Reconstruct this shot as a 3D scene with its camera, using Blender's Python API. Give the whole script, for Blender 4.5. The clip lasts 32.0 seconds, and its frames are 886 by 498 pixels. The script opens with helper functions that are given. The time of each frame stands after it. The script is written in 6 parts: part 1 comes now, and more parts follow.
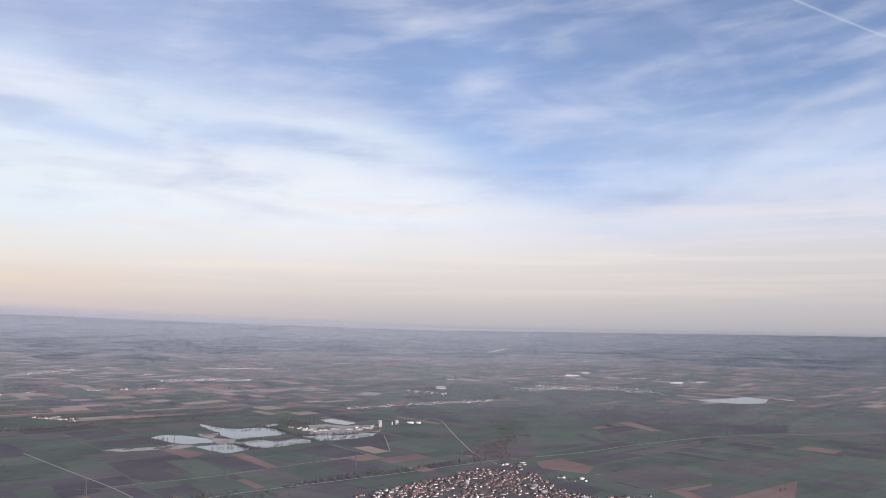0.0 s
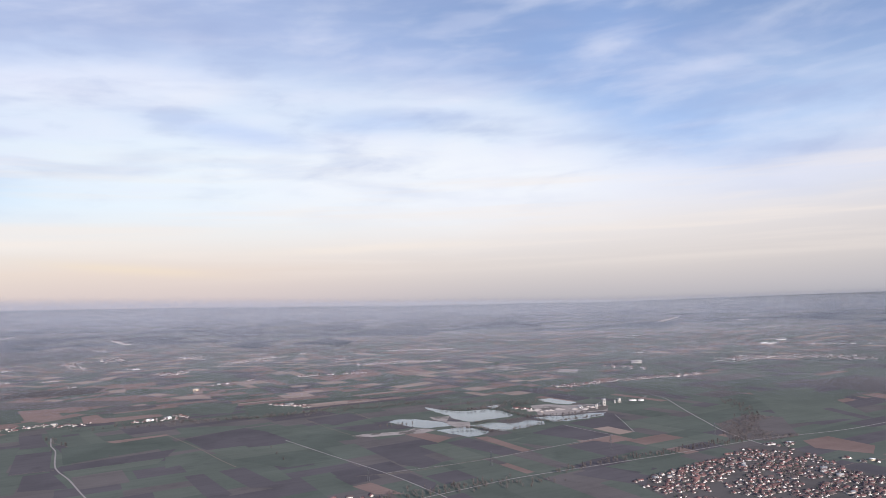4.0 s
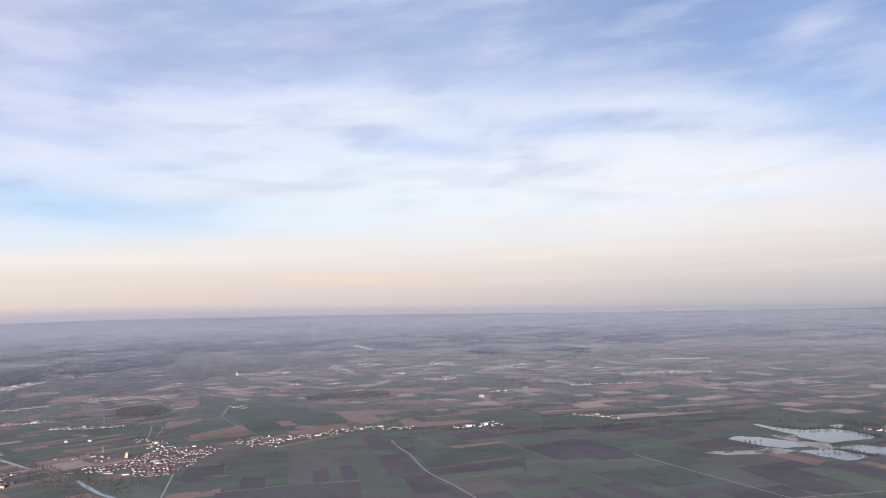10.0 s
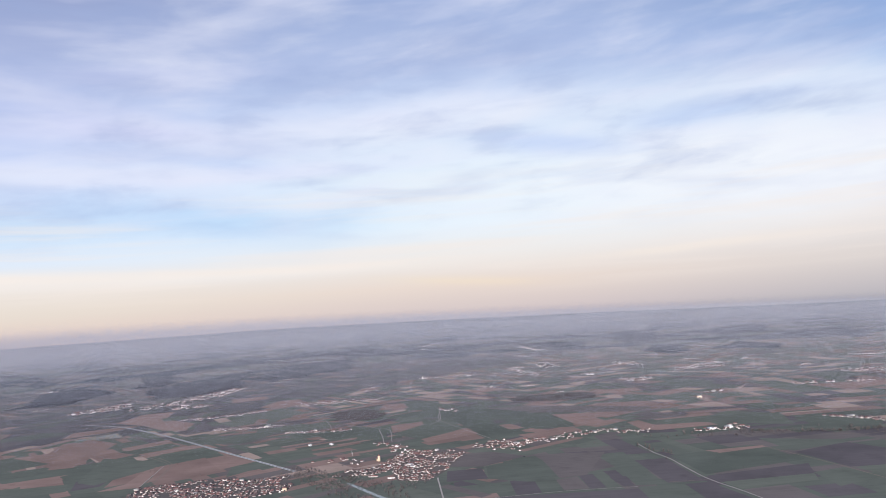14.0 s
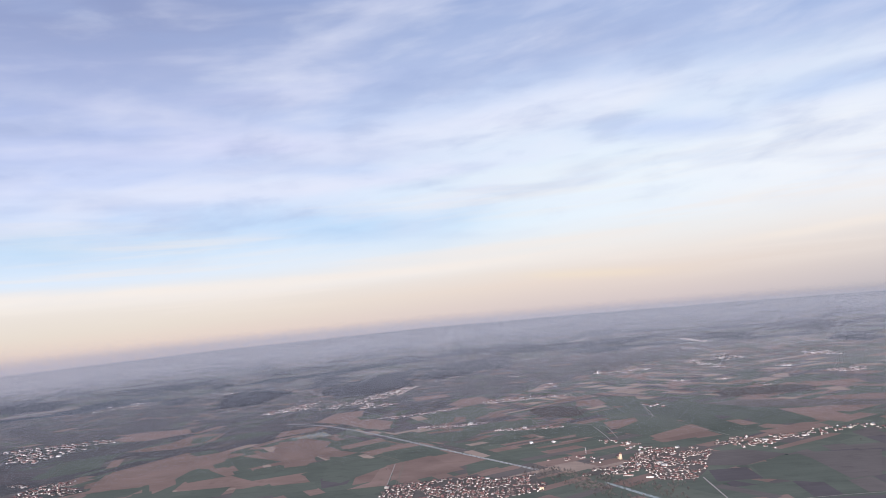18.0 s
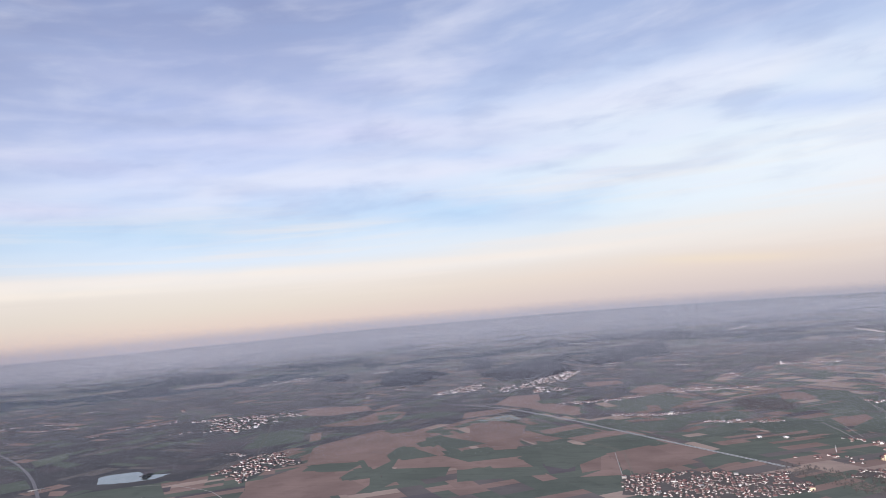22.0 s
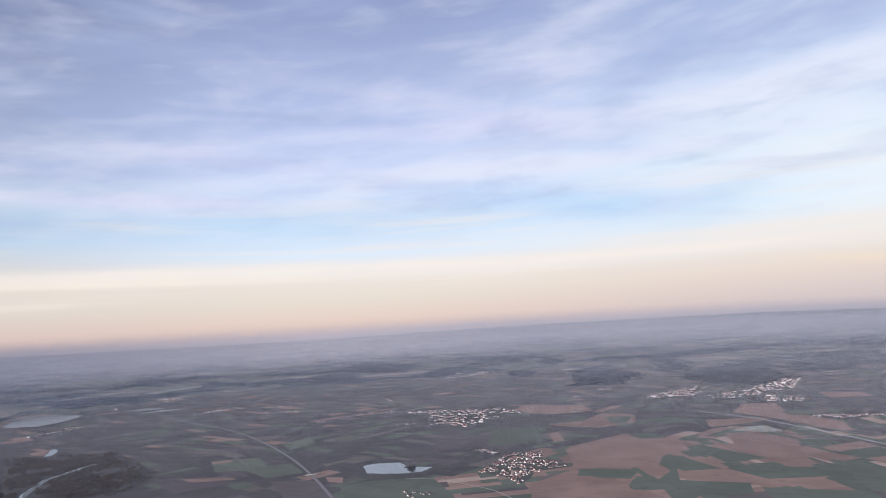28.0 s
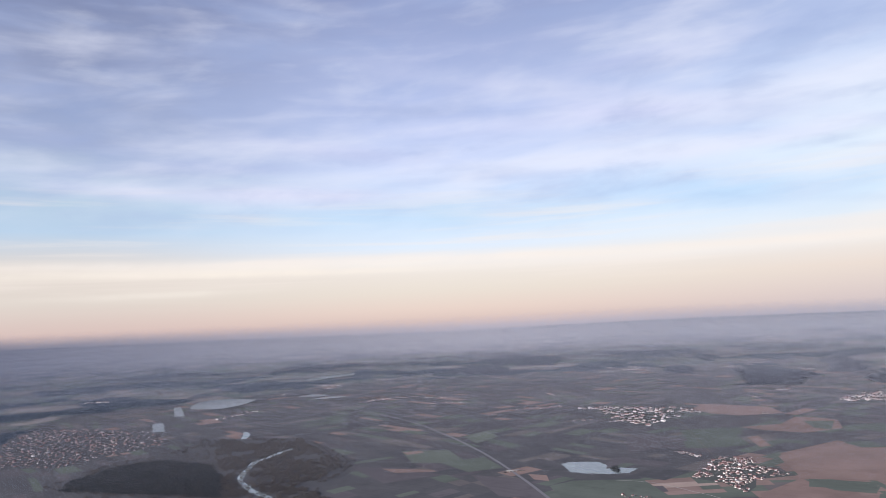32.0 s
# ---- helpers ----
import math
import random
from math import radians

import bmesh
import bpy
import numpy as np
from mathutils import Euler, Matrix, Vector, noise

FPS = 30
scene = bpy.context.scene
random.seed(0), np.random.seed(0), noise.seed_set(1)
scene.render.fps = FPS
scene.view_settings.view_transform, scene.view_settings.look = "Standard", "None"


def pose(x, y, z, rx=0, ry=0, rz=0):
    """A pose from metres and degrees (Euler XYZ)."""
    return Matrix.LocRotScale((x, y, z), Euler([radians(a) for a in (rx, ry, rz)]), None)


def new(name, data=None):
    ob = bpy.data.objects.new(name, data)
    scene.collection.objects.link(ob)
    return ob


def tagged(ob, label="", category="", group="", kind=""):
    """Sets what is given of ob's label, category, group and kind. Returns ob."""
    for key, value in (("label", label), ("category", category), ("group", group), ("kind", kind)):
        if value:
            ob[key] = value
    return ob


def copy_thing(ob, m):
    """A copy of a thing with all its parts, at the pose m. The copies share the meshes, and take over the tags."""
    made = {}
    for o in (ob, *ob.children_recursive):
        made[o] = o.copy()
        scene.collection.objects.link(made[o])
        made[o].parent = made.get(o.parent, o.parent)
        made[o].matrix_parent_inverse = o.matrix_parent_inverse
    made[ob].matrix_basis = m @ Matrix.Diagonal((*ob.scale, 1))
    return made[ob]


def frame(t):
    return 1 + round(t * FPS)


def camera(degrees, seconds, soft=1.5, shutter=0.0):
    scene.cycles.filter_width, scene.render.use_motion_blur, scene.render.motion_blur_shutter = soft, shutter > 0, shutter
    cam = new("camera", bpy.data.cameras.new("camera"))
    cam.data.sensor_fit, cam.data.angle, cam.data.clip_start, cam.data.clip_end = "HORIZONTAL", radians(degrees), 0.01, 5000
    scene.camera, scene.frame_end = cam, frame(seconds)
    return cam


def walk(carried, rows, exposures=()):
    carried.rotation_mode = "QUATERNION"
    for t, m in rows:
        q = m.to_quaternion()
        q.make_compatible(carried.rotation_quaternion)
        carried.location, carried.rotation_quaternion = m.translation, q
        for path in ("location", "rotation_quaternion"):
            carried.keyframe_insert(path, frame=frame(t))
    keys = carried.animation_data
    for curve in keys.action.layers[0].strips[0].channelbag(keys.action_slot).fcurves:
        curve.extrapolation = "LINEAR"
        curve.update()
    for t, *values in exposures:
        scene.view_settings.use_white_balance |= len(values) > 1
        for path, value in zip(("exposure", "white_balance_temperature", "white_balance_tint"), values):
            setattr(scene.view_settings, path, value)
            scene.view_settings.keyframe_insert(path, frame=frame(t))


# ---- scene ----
cam = camera(63.47, 32.0, 0.95)
# seconds, eye (x, y, z), yaw, pitch, roll
ROWS = [
    (0.0, 0.00, 0.00, 166.40, 0.05, 5.72, -0.96),
    (0.5, -14.00, 2.73, 167.67, 1.78, 4.86, -1.13),
    (1.0, -28.12, 5.00, 168.88, 3.55, 4.24, -1.15),
    (1.5, -42.39, 6.80, 170.04, 5.29, 3.93, -0.88),
    (2.0, -56.79, 8.13, 171.16, 6.76, 3.96, -0.28),
    (2.5, -71.34, 9.00, 172.25, 7.96, 4.08, 0.42),
    (4.5, -131.01, 7.81, 176.30, 12.27, 3.68, 2.55),
    (5.0, -146.29, 6.36, 177.27, 13.38, 3.68, 2.85),
    (5.5, -161.71, 4.45, 178.22, 14.71, 3.77, 3.02),
    (6.0, -177.27, 2.09, 179.18, 15.95, 3.95, 2.91),
    (6.5, -192.96, -0.72, 180.12, 17.40, 4.19, 2.72),
    (7.0, -208.78, -3.98, 181.08, 18.93, 4.38, 2.50),
    (7.5, -224.71, -7.67, 182.03, 20.31, 4.48, 2.47),
    (8.0, -240.76, -11.80, 183.00, 21.55, 4.51, 2.52),
    (8.5, -256.92, -16.37, 183.97, 22.68, 4.51, 2.53),
    (9.0, -273.17, -21.35, 184.97, 23.83, 4.59, 2.44),
    (9.5, -289.50, -26.76, 185.98, 24.97, 4.71, 2.36),
    (10.0, -305.92, -32.57, 187.01, 26.13, 4.81, 2.30),
    (10.5, -322.40, -38.79, 188.07, 27.34, 4.87, 2.39),
    (11.0, -338.93, -45.41, 189.15, 28.66, 4.89, 2.51),
    (11.5, -355.51, -52.42, 190.26, 30.05, 4.91, 2.71),
    (12.0, -372.12, -59.82, 191.40, 31.50, 4.96, 2.93),
    (12.5, -388.75, -67.59, 192.57, 32.92, 5.05, 3.22),
    (13.0, -405.38, -75.72, 193.77, 34.29, 5.20, 3.56),
    (13.5, -422.01, -84.22, 195.01, 35.61, 5.34, 3.90),
    (14.0, -438.61, -93.06, 196.29, 36.91, 5.48, 4.20),
    (14.5, -455.18, -102.25, 197.60, 38.17, 5.57, 4.41),
    (16.5, -520.83, -142.25, 203.26, 43.08, 5.75, 5.85),
    (17.0, -537.01, -153.02, 204.77, 44.30, 5.87, 6.03),
    (17.5, -553.07, -164.08, 206.32, 45.52, 5.99, 6.14),
    (18.0, -568.99, -175.41, 207.92, 46.75, 6.07, 6.06),
    (18.5, -584.76, -187.02, 209.55, 48.04, 6.12, 5.96),
    (19.0, -600.37, -198.88, 211.22, 49.42, 6.13, 5.79),
    (19.5, -615.79, -211.00, 212.93, 50.85, 6.10, 5.59),
    (20.0, -631.03, -223.36, 214.68, 52.20, 6.02, 5.39),
    (20.5, -646.05, -235.95, 216.46, 53.43, 5.93, 5.25),
    (21.0, -660.85, -248.77, 218.28, 54.42, 5.82, 5.18),
    (21.5, -675.41, -261.80, 220.13, 55.29, 5.69, 5.06),
    (22.0, -689.73, -275.04, 222.01, 56.14, 5.63, 4.94),
    (22.5, -703.78, -288.47, 223.92, 57.00, 5.57, 4.76),
    (23.0, -717.55, -302.09, 225.85, 57.86, 5.55, 4.51),
    (23.5, -731.04, -315.89, 227.81, 58.72, 5.57, 4.18),
    (24.0, -744.23, -329.86, 229.79, 59.53, 5.55, 3.95),
    (24.5, -757.11, -344.00, 231.78, 60.33, 5.49, 3.71),
    (25.0, -769.66, -358.29, 233.79, 61.12, 5.47, 3.52),
    (25.5, -781.88, -372.72, 235.82, 61.91, 5.50, 3.45),
    (27.5, -827.27, -431.77, 243.93, 65.75, 5.91, 3.27),
    (28.0, -837.70, -446.83, 245.94, 66.85, 5.85, 3.20),
    (28.5, -847.75, -461.99, 247.94, 67.98, 5.75, 3.07),
    (29.0, -857.41, -477.25, 249.92, 69.11, 5.66, 2.91),
    (29.5, -866.69, -492.60, 251.88, 70.21, 5.57, 2.79),
    (30.0, -875.57, -508.04, 253.80, 71.35, 5.46, 2.73),
    (30.5, -884.05, -523.56, 255.68, 72.52, 5.39, 2.67),
    (31.0, -892.14, -539.16, 257.52, 73.72, 5.39, 2.63),
    (31.5, -899.83, -554.83, 259.31, 74.96, 5.46, 2.57),
    (32.0, -907.12, -570.57, 261.05, 76.20, 5.52, 2.47),
]
walk(cam, [(t, pose(x, y, z, 90 + pitch, roll, yaw)) for t, x, y, z, yaw, pitch, roll in ROWS], [(0.0, 0.27, 6400, 9), (3.5, 0.33, 6400, 9), (26.0, 0.31, 6400, 9), (32.0, 0.37, 6400, 9)])

# ---- light: a low sun behind the flight, thin cirrus all over the sky ----
SUN_YAW, SUN_UP = 212.0, 20.0


def srgb(r, g, b):
    """Linear values of an 8-bit colour."""
    return tuple((c / 255 / 12.92) if c / 255 <= 0.04045 else ((c / 255 + 0.055) / 1.055) ** 2.4 for c in (r, g, b))


class Nodes:
    """Short-hand for node trees."""

    def __init__(self, tree):
        self.tree = tree
        tree.nodes.clear()

    def add(self, kind, **values):
        n = self.tree.nodes.new(kind)
        for key, value in values.items():
            setattr(n, key, value)
        return n

    def link(self, a, b):
        self.tree.links.new(a, b)

    def put(self, socket, value):
        if isinstance(value, bpy.types.NodeSocket):
            self.link(value, socket)
        else:
            socket.default_value = value

    def math(self, op, a, b=0.0, c=0.0):
        n = self.add("ShaderNodeMath", operation=op)
        for s, v in zip(n.inputs, (a, b, c)):
            self.put(s, v)
        return n.outputs[0]

    def mix(self, fac, a, b, blend="MIX"):
        n = self.add("ShaderNodeMix", data_type="RGBA", blend_type=blend, clamp_factor=True)
        self.put(n.inputs["Factor"], fac)
        for s, v in ((n.inputs[6], a), (n.inputs[7], b)):
            self.put(s, v if isinstance(v, bpy.types.NodeSocket) else (*v, 1))
        return n.outputs[2]

    def ramp(self, fac, stops, mode="LINEAR"):
        n = self.add("ShaderNodeValToRGB")
        n.color_ramp.interpolation = mode
        e = n.color_ramp.elements
        while len(e) < len(stops):
            e.new(1.0)
        for i, (p, c) in enumerate(stops):
            e[i].position = p
            e[i].color = (*c, 1) if isinstance(c, tuple) else (c, c, c, 1)
        self.put(n.inputs[0], fac)
        return n.outputs[0]

    def noise(self, vector, scale, detail=4.0, rough=0.55, distortion=0.0, out="Fac"):
        n = self.add("ShaderNodeTexNoise")
        if vector is not None:
            self.put(n.inputs["Vector"], vector)
        n.inputs["Scale"].default_value, n.inputs["Detail"].default_value = scale, detail
        n.inputs["Roughness"].default_value, n.inputs["Distortion"].default_value = rough, distortion
        return n.outputs[out]

    def xyz(self, x, y, z=0.0):
        n = self.add("ShaderNodeCombineXYZ")
        for s, v in zip(n.inputs, (x, y, z)):
            self.put(s, v)
        return n.outputs[0]

    def split(self, vector):
        n = self.add("ShaderNodeSeparateXYZ")
        self.link(vector, n.inputs[0])
        return n.outputs[0], n.outputs[1]

    def clamp01(self, v, lo=0.0, hi=1.0):
        n = self.add("ShaderNodeMapRange", interpolation_type="SMOOTHSTEP")
        self.put(n.inputs[0], v)
        n.inputs[1].default_value, n.inputs[2].default_value = lo, hi
        return n.outputs[0]


def build_sky():
    world = bpy.data.worlds.new("sky")
    world.use_nodes = True
    scene.world = world
    n = Nodes(world.node_tree)
    way = n.add("ShaderNodeTexCoord").outputs["Generated"]
    part_xyz = n.add("ShaderNodeSeparateXYZ")
    n.link(way, part_xyz.inputs[0])
    x, y, z = part_xyz.outputs
    up = n.math("MULTIPLY", n.math("ARCSINE", z), 57.2958)
    yaw = n.math("MULTIPLY", n.math("ARCTAN2", n.math("MULTIPLY", x, -1.0), y), 57.2958)
    # clear-air colours by height, from the dusky rim to the blue overhead, bluer to the right and warmer to the left
    fac = n.math("DIVIDE", n.math("ADD", up, 2.0), 62.0)
    base = None
    for (y0, tones), before in zip(AIR, [None] + AIR):
        ramp = n.ramp(fac, [((e + 2.0) / 62.0, srgb(*c)) for e, c in tones + ((40.0, (122, 148, 200)), (60.0, (100, 130, 188)))])
        base = ramp if base is None else n.mix(n.clamp01(yaw, before[0], y0), base, ramp)
    air = n.add("ShaderNodeTexSky", sky_type="NISHITA", sun_disc=False, sun_elevation=radians(SUN_UP), sun_rotation=radians(-SUN_YAW), altitude=300.0)
    base = n.mix(0.06, base, n.mix(1.0, air.outputs[0], (0.1, 0.1, 0.1), "MULTIPLY"))

    def cloud(col, yaw0, up0, wide, tall, amount, tone, lean=0.0):
        """A soft bank of cirrus; lean: degrees that it climbs per degree to the left."""
        du = n.math("SUBTRACT", yaw, yaw0)
        dv = n.math("SUBTRACT", n.math("SUBTRACT", up, up0), n.math("MULTIPLY", du, lean))
        q = n.math("ADD", n.math("POWER", n.math("ABSOLUTE", n.math("DIVIDE", du, wide)), 2.0), n.math("POWER", n.math("ABSOLUTE", n.math("DIVIDE", dv, tall)), 2.0))
        q = n.math("ADD", q, n.math("MULTIPLY", n.math("SUBTRACT", brush, 0.5), 1.8))
        return n.mix(n.math("MULTIPLY", n.math("EXPONENT", n.math("MULTIPLY", n.math("MAXIMUM", q, 0.0), -1.0)), amount), col, srgb(*tone))

    # cirrus in long soft streaks, that close up towards the rim
    lift = n.math("ADD", n.math("MAXIMUM", z, 0.0), 0.30)
    u, v = n.math("DIVIDE", x, lift), n.math("DIVIDE", y, lift)
    turn = radians(35)
    a = n.math("ADD", n.math("MULTIPLY", u, math.cos(turn)), n.math("MULTIPLY", v, math.sin(turn)))
    b = n.math("SUBTRACT", n.math("MULTIPLY", v, math.cos(turn)), n.math("MULTIPLY", u, math.sin(turn)))
    wisps = n.noise(n.xyz(n.math("MULTIPLY", yaw, 0.065), n.math("MULTIPLY", n.math("ADD", up, n.math("MULTIPLY", yaw, 0.08)), 0.27), 3.7), 1.0, 5.0, 0.5, 0.35)
    fine = n.noise(n.xyz(n.math("MULTIPLY", yaw, 0.085), n.math("MULTIPLY", n.math("SUBTRACT", up, n.math("MULTIPLY", yaw, 0.03)), 0.42), 9.1), 1.1, 5.0, 0.5, 0.3)
    brush = n.noise(n.xyz(n.math("MULTIPLY", a, 1.6), n.math("MULTIPLY", b, 2.6), 5.0), 2.0, 6.0, 0.52, 0.4)
    flat = n.noise(n.xyz(n.math("MULTIPLY", yaw, 0.035), n.math("MULTIPLY", up, 0.75), 1.0), 1.0, 5.0, 0.55, 0.4)
    col = base
    for bank in CLOUDS:
        col = cloud(col, *bank)
    high = n.clamp01(up, 5.0, 11.0)
    col = n.mix(n.math("MULTIPLY", n.math("MULTIPLY", n.clamp01(wisps, 0.46, 0.74), high), 0.42), col, srgb(230, 232, 249))
    puffs = n.noise(n.xyz(n.math("MULTIPLY", yaw, 0.11), n.math("MULTIPLY", n.math("ADD", up, n.math("MULTIPLY", yaw, 0.05)), 0.62), 6.3), 1.0, 3.0, 0.45, 0.25)
    col = n.mix(n.math("MULTIPLY", n.math("MULTIPLY", n.clamp01(puffs, 0.48, 0.75), high), 0.24), col, srgb(232, 233, 250))
    col = n.mix(n.math("MULTIPLY", n.math("MULTIPLY", n.math("SUBTRACT", 1.0, n.clamp01(puffs, 0.28, 0.50)), high), 0.18), col, srgb(160, 178, 220))
    col = n.mix(n.math("MULTIPLY", n.math("MULTIPLY", n.clamp01(fine, 0.46, 0.78), high), 0.34), col, srgb(172, 186, 224))
    col = n.mix(n.math("MULTIPLY", n.math("MULTIPLY", n.clamp01(brush, 0.50, 0.78), high), 0.13), col, srgb(222, 224, 246))
    mottle = n.noise(n.xyz(n.math("MULTIPLY", yaw, 0.13), n.math("MULTIPLY", n.math("ADD", up, n.math("MULTIPLY", yaw, 0.06)), 0.40), 2.2), 1.0, 6.0, 0.52, 0.2)
    col = n.mix(n.math("MULTIPLY", n.math("MULTIPLY", n.clamp01(mottle, 0.48, 0.75), high), 0.22), col, srgb(240, 241, 252))
    col = n.mix(n.math("MULTIPLY", n.math("MULTIPLY", n.math("SUBTRACT", 1.0, n.clamp01(mottle, 0.30, 0.50)), high), 0.24), col, srgb(150, 168, 212))
    low = n.math("MULTIPLY", n.math("MULTIPLY", n.clamp01(up, 1.0, 4.0), n.math("SUBTRACT", 1.0, n.clamp01(up, 7.0, 13.0))), n.math("MULTIPLY", n.clamp01(flat, 0.45, 0.72), 0.5))
    col = n.mix(low, col, srgb(248, 236, 228))
    # a vapour trail, straight and faint
    along_it = n.math("SUBTRACT", n.math("SUBTRACT", up, 24.2), n.math("MULTIPLY", n.math("ADD", yaw, 24.5), 0.60))
    streak = n.math("EXPONENT", n.math("MULTIPLY", n.math("POWER", n.math("ABSOLUTE", n.math("DIVIDE", along_it, 0.09)), 2.0), -1.0))
    ends = n.math("MULTIPLY", n.clamp01(yaw, -37.0, -31.0), n.math("SUBTRACT", 1.0, n.clamp01(yaw, -25.0, -22.0)))
    col = n.mix(n.math("MULTIPLY", n.math("MULTIPLY", streak, ends), 0.3), col, srgb(226, 234, 248))
    bg = n.add("ShaderNodeBackground")
    n.link(col, bg.inputs[0])
    bg.inputs[1].default_value = SKY_STRENGTH
    n.link(bg.outputs[0], n.add("ShaderNodeOutputWorld").inputs[0])


SKY_STRENGTH = 0.8
AIR, CLOUDS = [], []


def air(yaw, tones):
    """Colours of the clear air at a yaw: pairs of height in degrees and colour."""
    AIR.append((yaw, tones))


def bank(*values):
    """A streak of cloud: yaw, height, half width, half height, amount, colour, lean."""
    CLOUDS.append(values)


air(-32.0, ((-2.0, (140, 145, 161)), (-1.25, (166, 166, 178)), (0.15, (192, 188, 194)), (2.6, (213, 205, 205)), (5.0, (224, 217, 219)), (8.0, (223, 227, 241)), (12.0, (197, 215, 246)), (17.0, (140, 166, 212)), (24.0, (116, 140, 184))))
air(-0.45, ((-2.0, (142, 146, 162)), (-1.25, (170, 168, 179)), (-0.25, (194, 188, 194)), (2.2, (222, 212, 210)), (5.3, (240, 231, 229)), (8.5, (233, 237, 253)), (12.1, (199, 221, 252)), (18.6, (148, 173, 219)), (24.9, (128, 152, 198))))
air(34.0, ((-2.0, (142, 144, 159)), (-1.05, (176, 168, 178)), (0.05, (212, 197, 200)), (2.6, (236, 218, 209)), (5.0, (241, 236, 234)), (7.4, (238, 247, 255)), (12.0, (233, 244, 255)), (16.5, (212, 225, 251)), (20.5, (184, 199, 235)), (25.0, (164, 181, 222))))
air(76.0, ((-2.0, (140, 134, 146)), (-1.35, (178, 158, 164)), (-0.55, (217, 190, 185)), (0.75, (234, 211, 201)), (2.2, (236, 223, 212)), (3.7, (241, 230, 222)), (5.8, (228, 239, 255)), (8.3, (206, 229, 255)), (12.0, (213, 223, 254)), (16.4, (188, 200, 239)), (20.6, (170, 181, 220)), (25.0, (150, 161, 202))))
air(106.0, ((-2.0, (140, 134, 146)), (-1.35, (178, 158, 164)), (-0.05, (219, 193, 188)), (2.2, (226, 214, 206)), (4.6, (228, 216, 208)), (7.2, (190, 211, 234)), (10.0, (185, 206, 226)), (13.5, (162, 174, 207)), (19.0, (143, 153, 188)), (25.0, (128, 137, 173))))
bank(84.0, 4.7, 30.0, 0.42, 0.6, (251, 243, 238), 0.0)
bank(8.0, 14.2, 9.7, 1.66, 0.70, (238, 244, 252), 0.11)
bank(17.1, 13.5, 10.7, 3.22, 0.55, (232, 240, 252), -0.01)
bank(6.5, 9.7, 14.3, 2.44, 0.60, (242, 242, 250), 0.02)
bank(30.5, 15.4, 4.0, 0.72, 0.50, (228, 231, 242), -0.27)
bank(16.4, 19.1, 9.9, 1.92, 0.50, (170, 189, 230), 0.16)
bank(-4.1, 17.1, 5.6, 4.78, 0.60, (150, 177, 226), 0.42)
bank(-5.8, 12.4, 8.5, 2.44, 0.70, (164, 193, 240), 0.35)
bank(-21.6, 8.7, 12.8, 1.40, 0.50, (230, 228, 240), -0.09)
bank(-27.2, 14.4, 6.9, 0.62, 0.45, (206, 216, 240), -0.09)
bank(-30.1, 16.3, 2.7, 0.46, 0.45, (212, 217, 236), -0.19)
bank(37.4, 15.4, 4.8, 1.14, 0.60, (236, 240, 250), -0.15)
bank(30.1, 15.6, 3.9, 0.78, 0.50, (230, 236, 250), -0.12)
bank(28.5, 13.1, 4.8, 0.78, 0.55, (190, 209, 243), 0.18)
bank(45.5, 8.1, 3.8, 1.92, 0.40, (205, 226, 247), -0.40)
bank(13.5, 9.3, 14.9, 3.74, 0.65, (247, 249, 253), -0.00)
bank(5.5, 13.9, 7.3, 0.78, 0.50, (222, 231, 250), 0.18)
bank(-4.8, 16.4, 12.3, 2.70, 0.50, (154, 180, 226), 0.36)
bank(34.7, 2.8, 6.0, 0.36, 0.40, (247, 228, 200), 0.09)
bank(41.5, 15.2, 11.5, 1.56, 0.55, (234, 239, 252), -0.07)
bank(27.7, 12.9, 5.5, 0.72, 0.65, (200, 217, 248), 0.15)
bank(60.2, 15.2, 4.5, 0.67, 0.55, (228, 231, 248), 0.04)
bank(56.8, 12.3, 11.5, 0.57, 0.45, (212, 221, 248), -0.02)
bank(56.4, 9.0, 10.0, 1.56, 0.60, (188, 213, 247), 0.10)
bank(12.7, 9.9, 13.7, 3.22, 0.55, (244, 247, 253), 0.11)
bank(15.4, 13.9, 6.6, 1.04, 0.55, (176, 201, 244), -0.02)
bank(39.0, 20.8, 9.1, 2.18, 0.45, (168, 184, 222), -0.15)
bank(63.9, 12.1, 16.1, 0.52, 0.65, (226, 233, 252), -0.03)
bank(57.6, 19.4, 8.5, 0.72, 0.40, (207, 212, 242), -0.06)
bank(65.9, 15.0, 12.5, 0.78, 0.50, (219, 221, 248), -0.01)
bank(57.1, 13.6, 8.2, 0.57, 0.45, (184, 197, 236), -0.01)
bank(75.2, 8.6, 7.5, 1.35, 0.50, (192, 217, 242), 0.07)
bank(50.1, 8.5, 9.0, 1.14, 0.50, (196, 225, 252), 0.03)
bank(36.8, 16.4, 7.7, 1.35, 0.55, (230, 235, 252), -0.04)
bank(26.1, 13.1, 5.1, 0.67, 0.55, (196, 212, 247), 0.17)
bank(31.8, 20.8, 7.4, 1.66, 0.40, (166, 179, 216), 0.12)
bank(52.5, 12.2, 12.3, 0.46, 0.60, (228, 234, 252), -0.03)
bank(78.5, 16.5, 5.7, 0.57, 0.45, (168, 179, 216), 0.08)
bank(59.1, 15.2, 7.8, 0.67, 0.50, (218, 220, 249), 0.11)
bank(88.0, 10.1, 7.6, 0.67, 0.50, (212, 219, 242), 0.02)
bank(75.7, 20.6, 8.7, 0.88, 0.45, (172, 183, 222), -0.08)
bank(59.5, 18.7, 5.1, 0.67, 0.45, (174, 185, 224), 0.06)
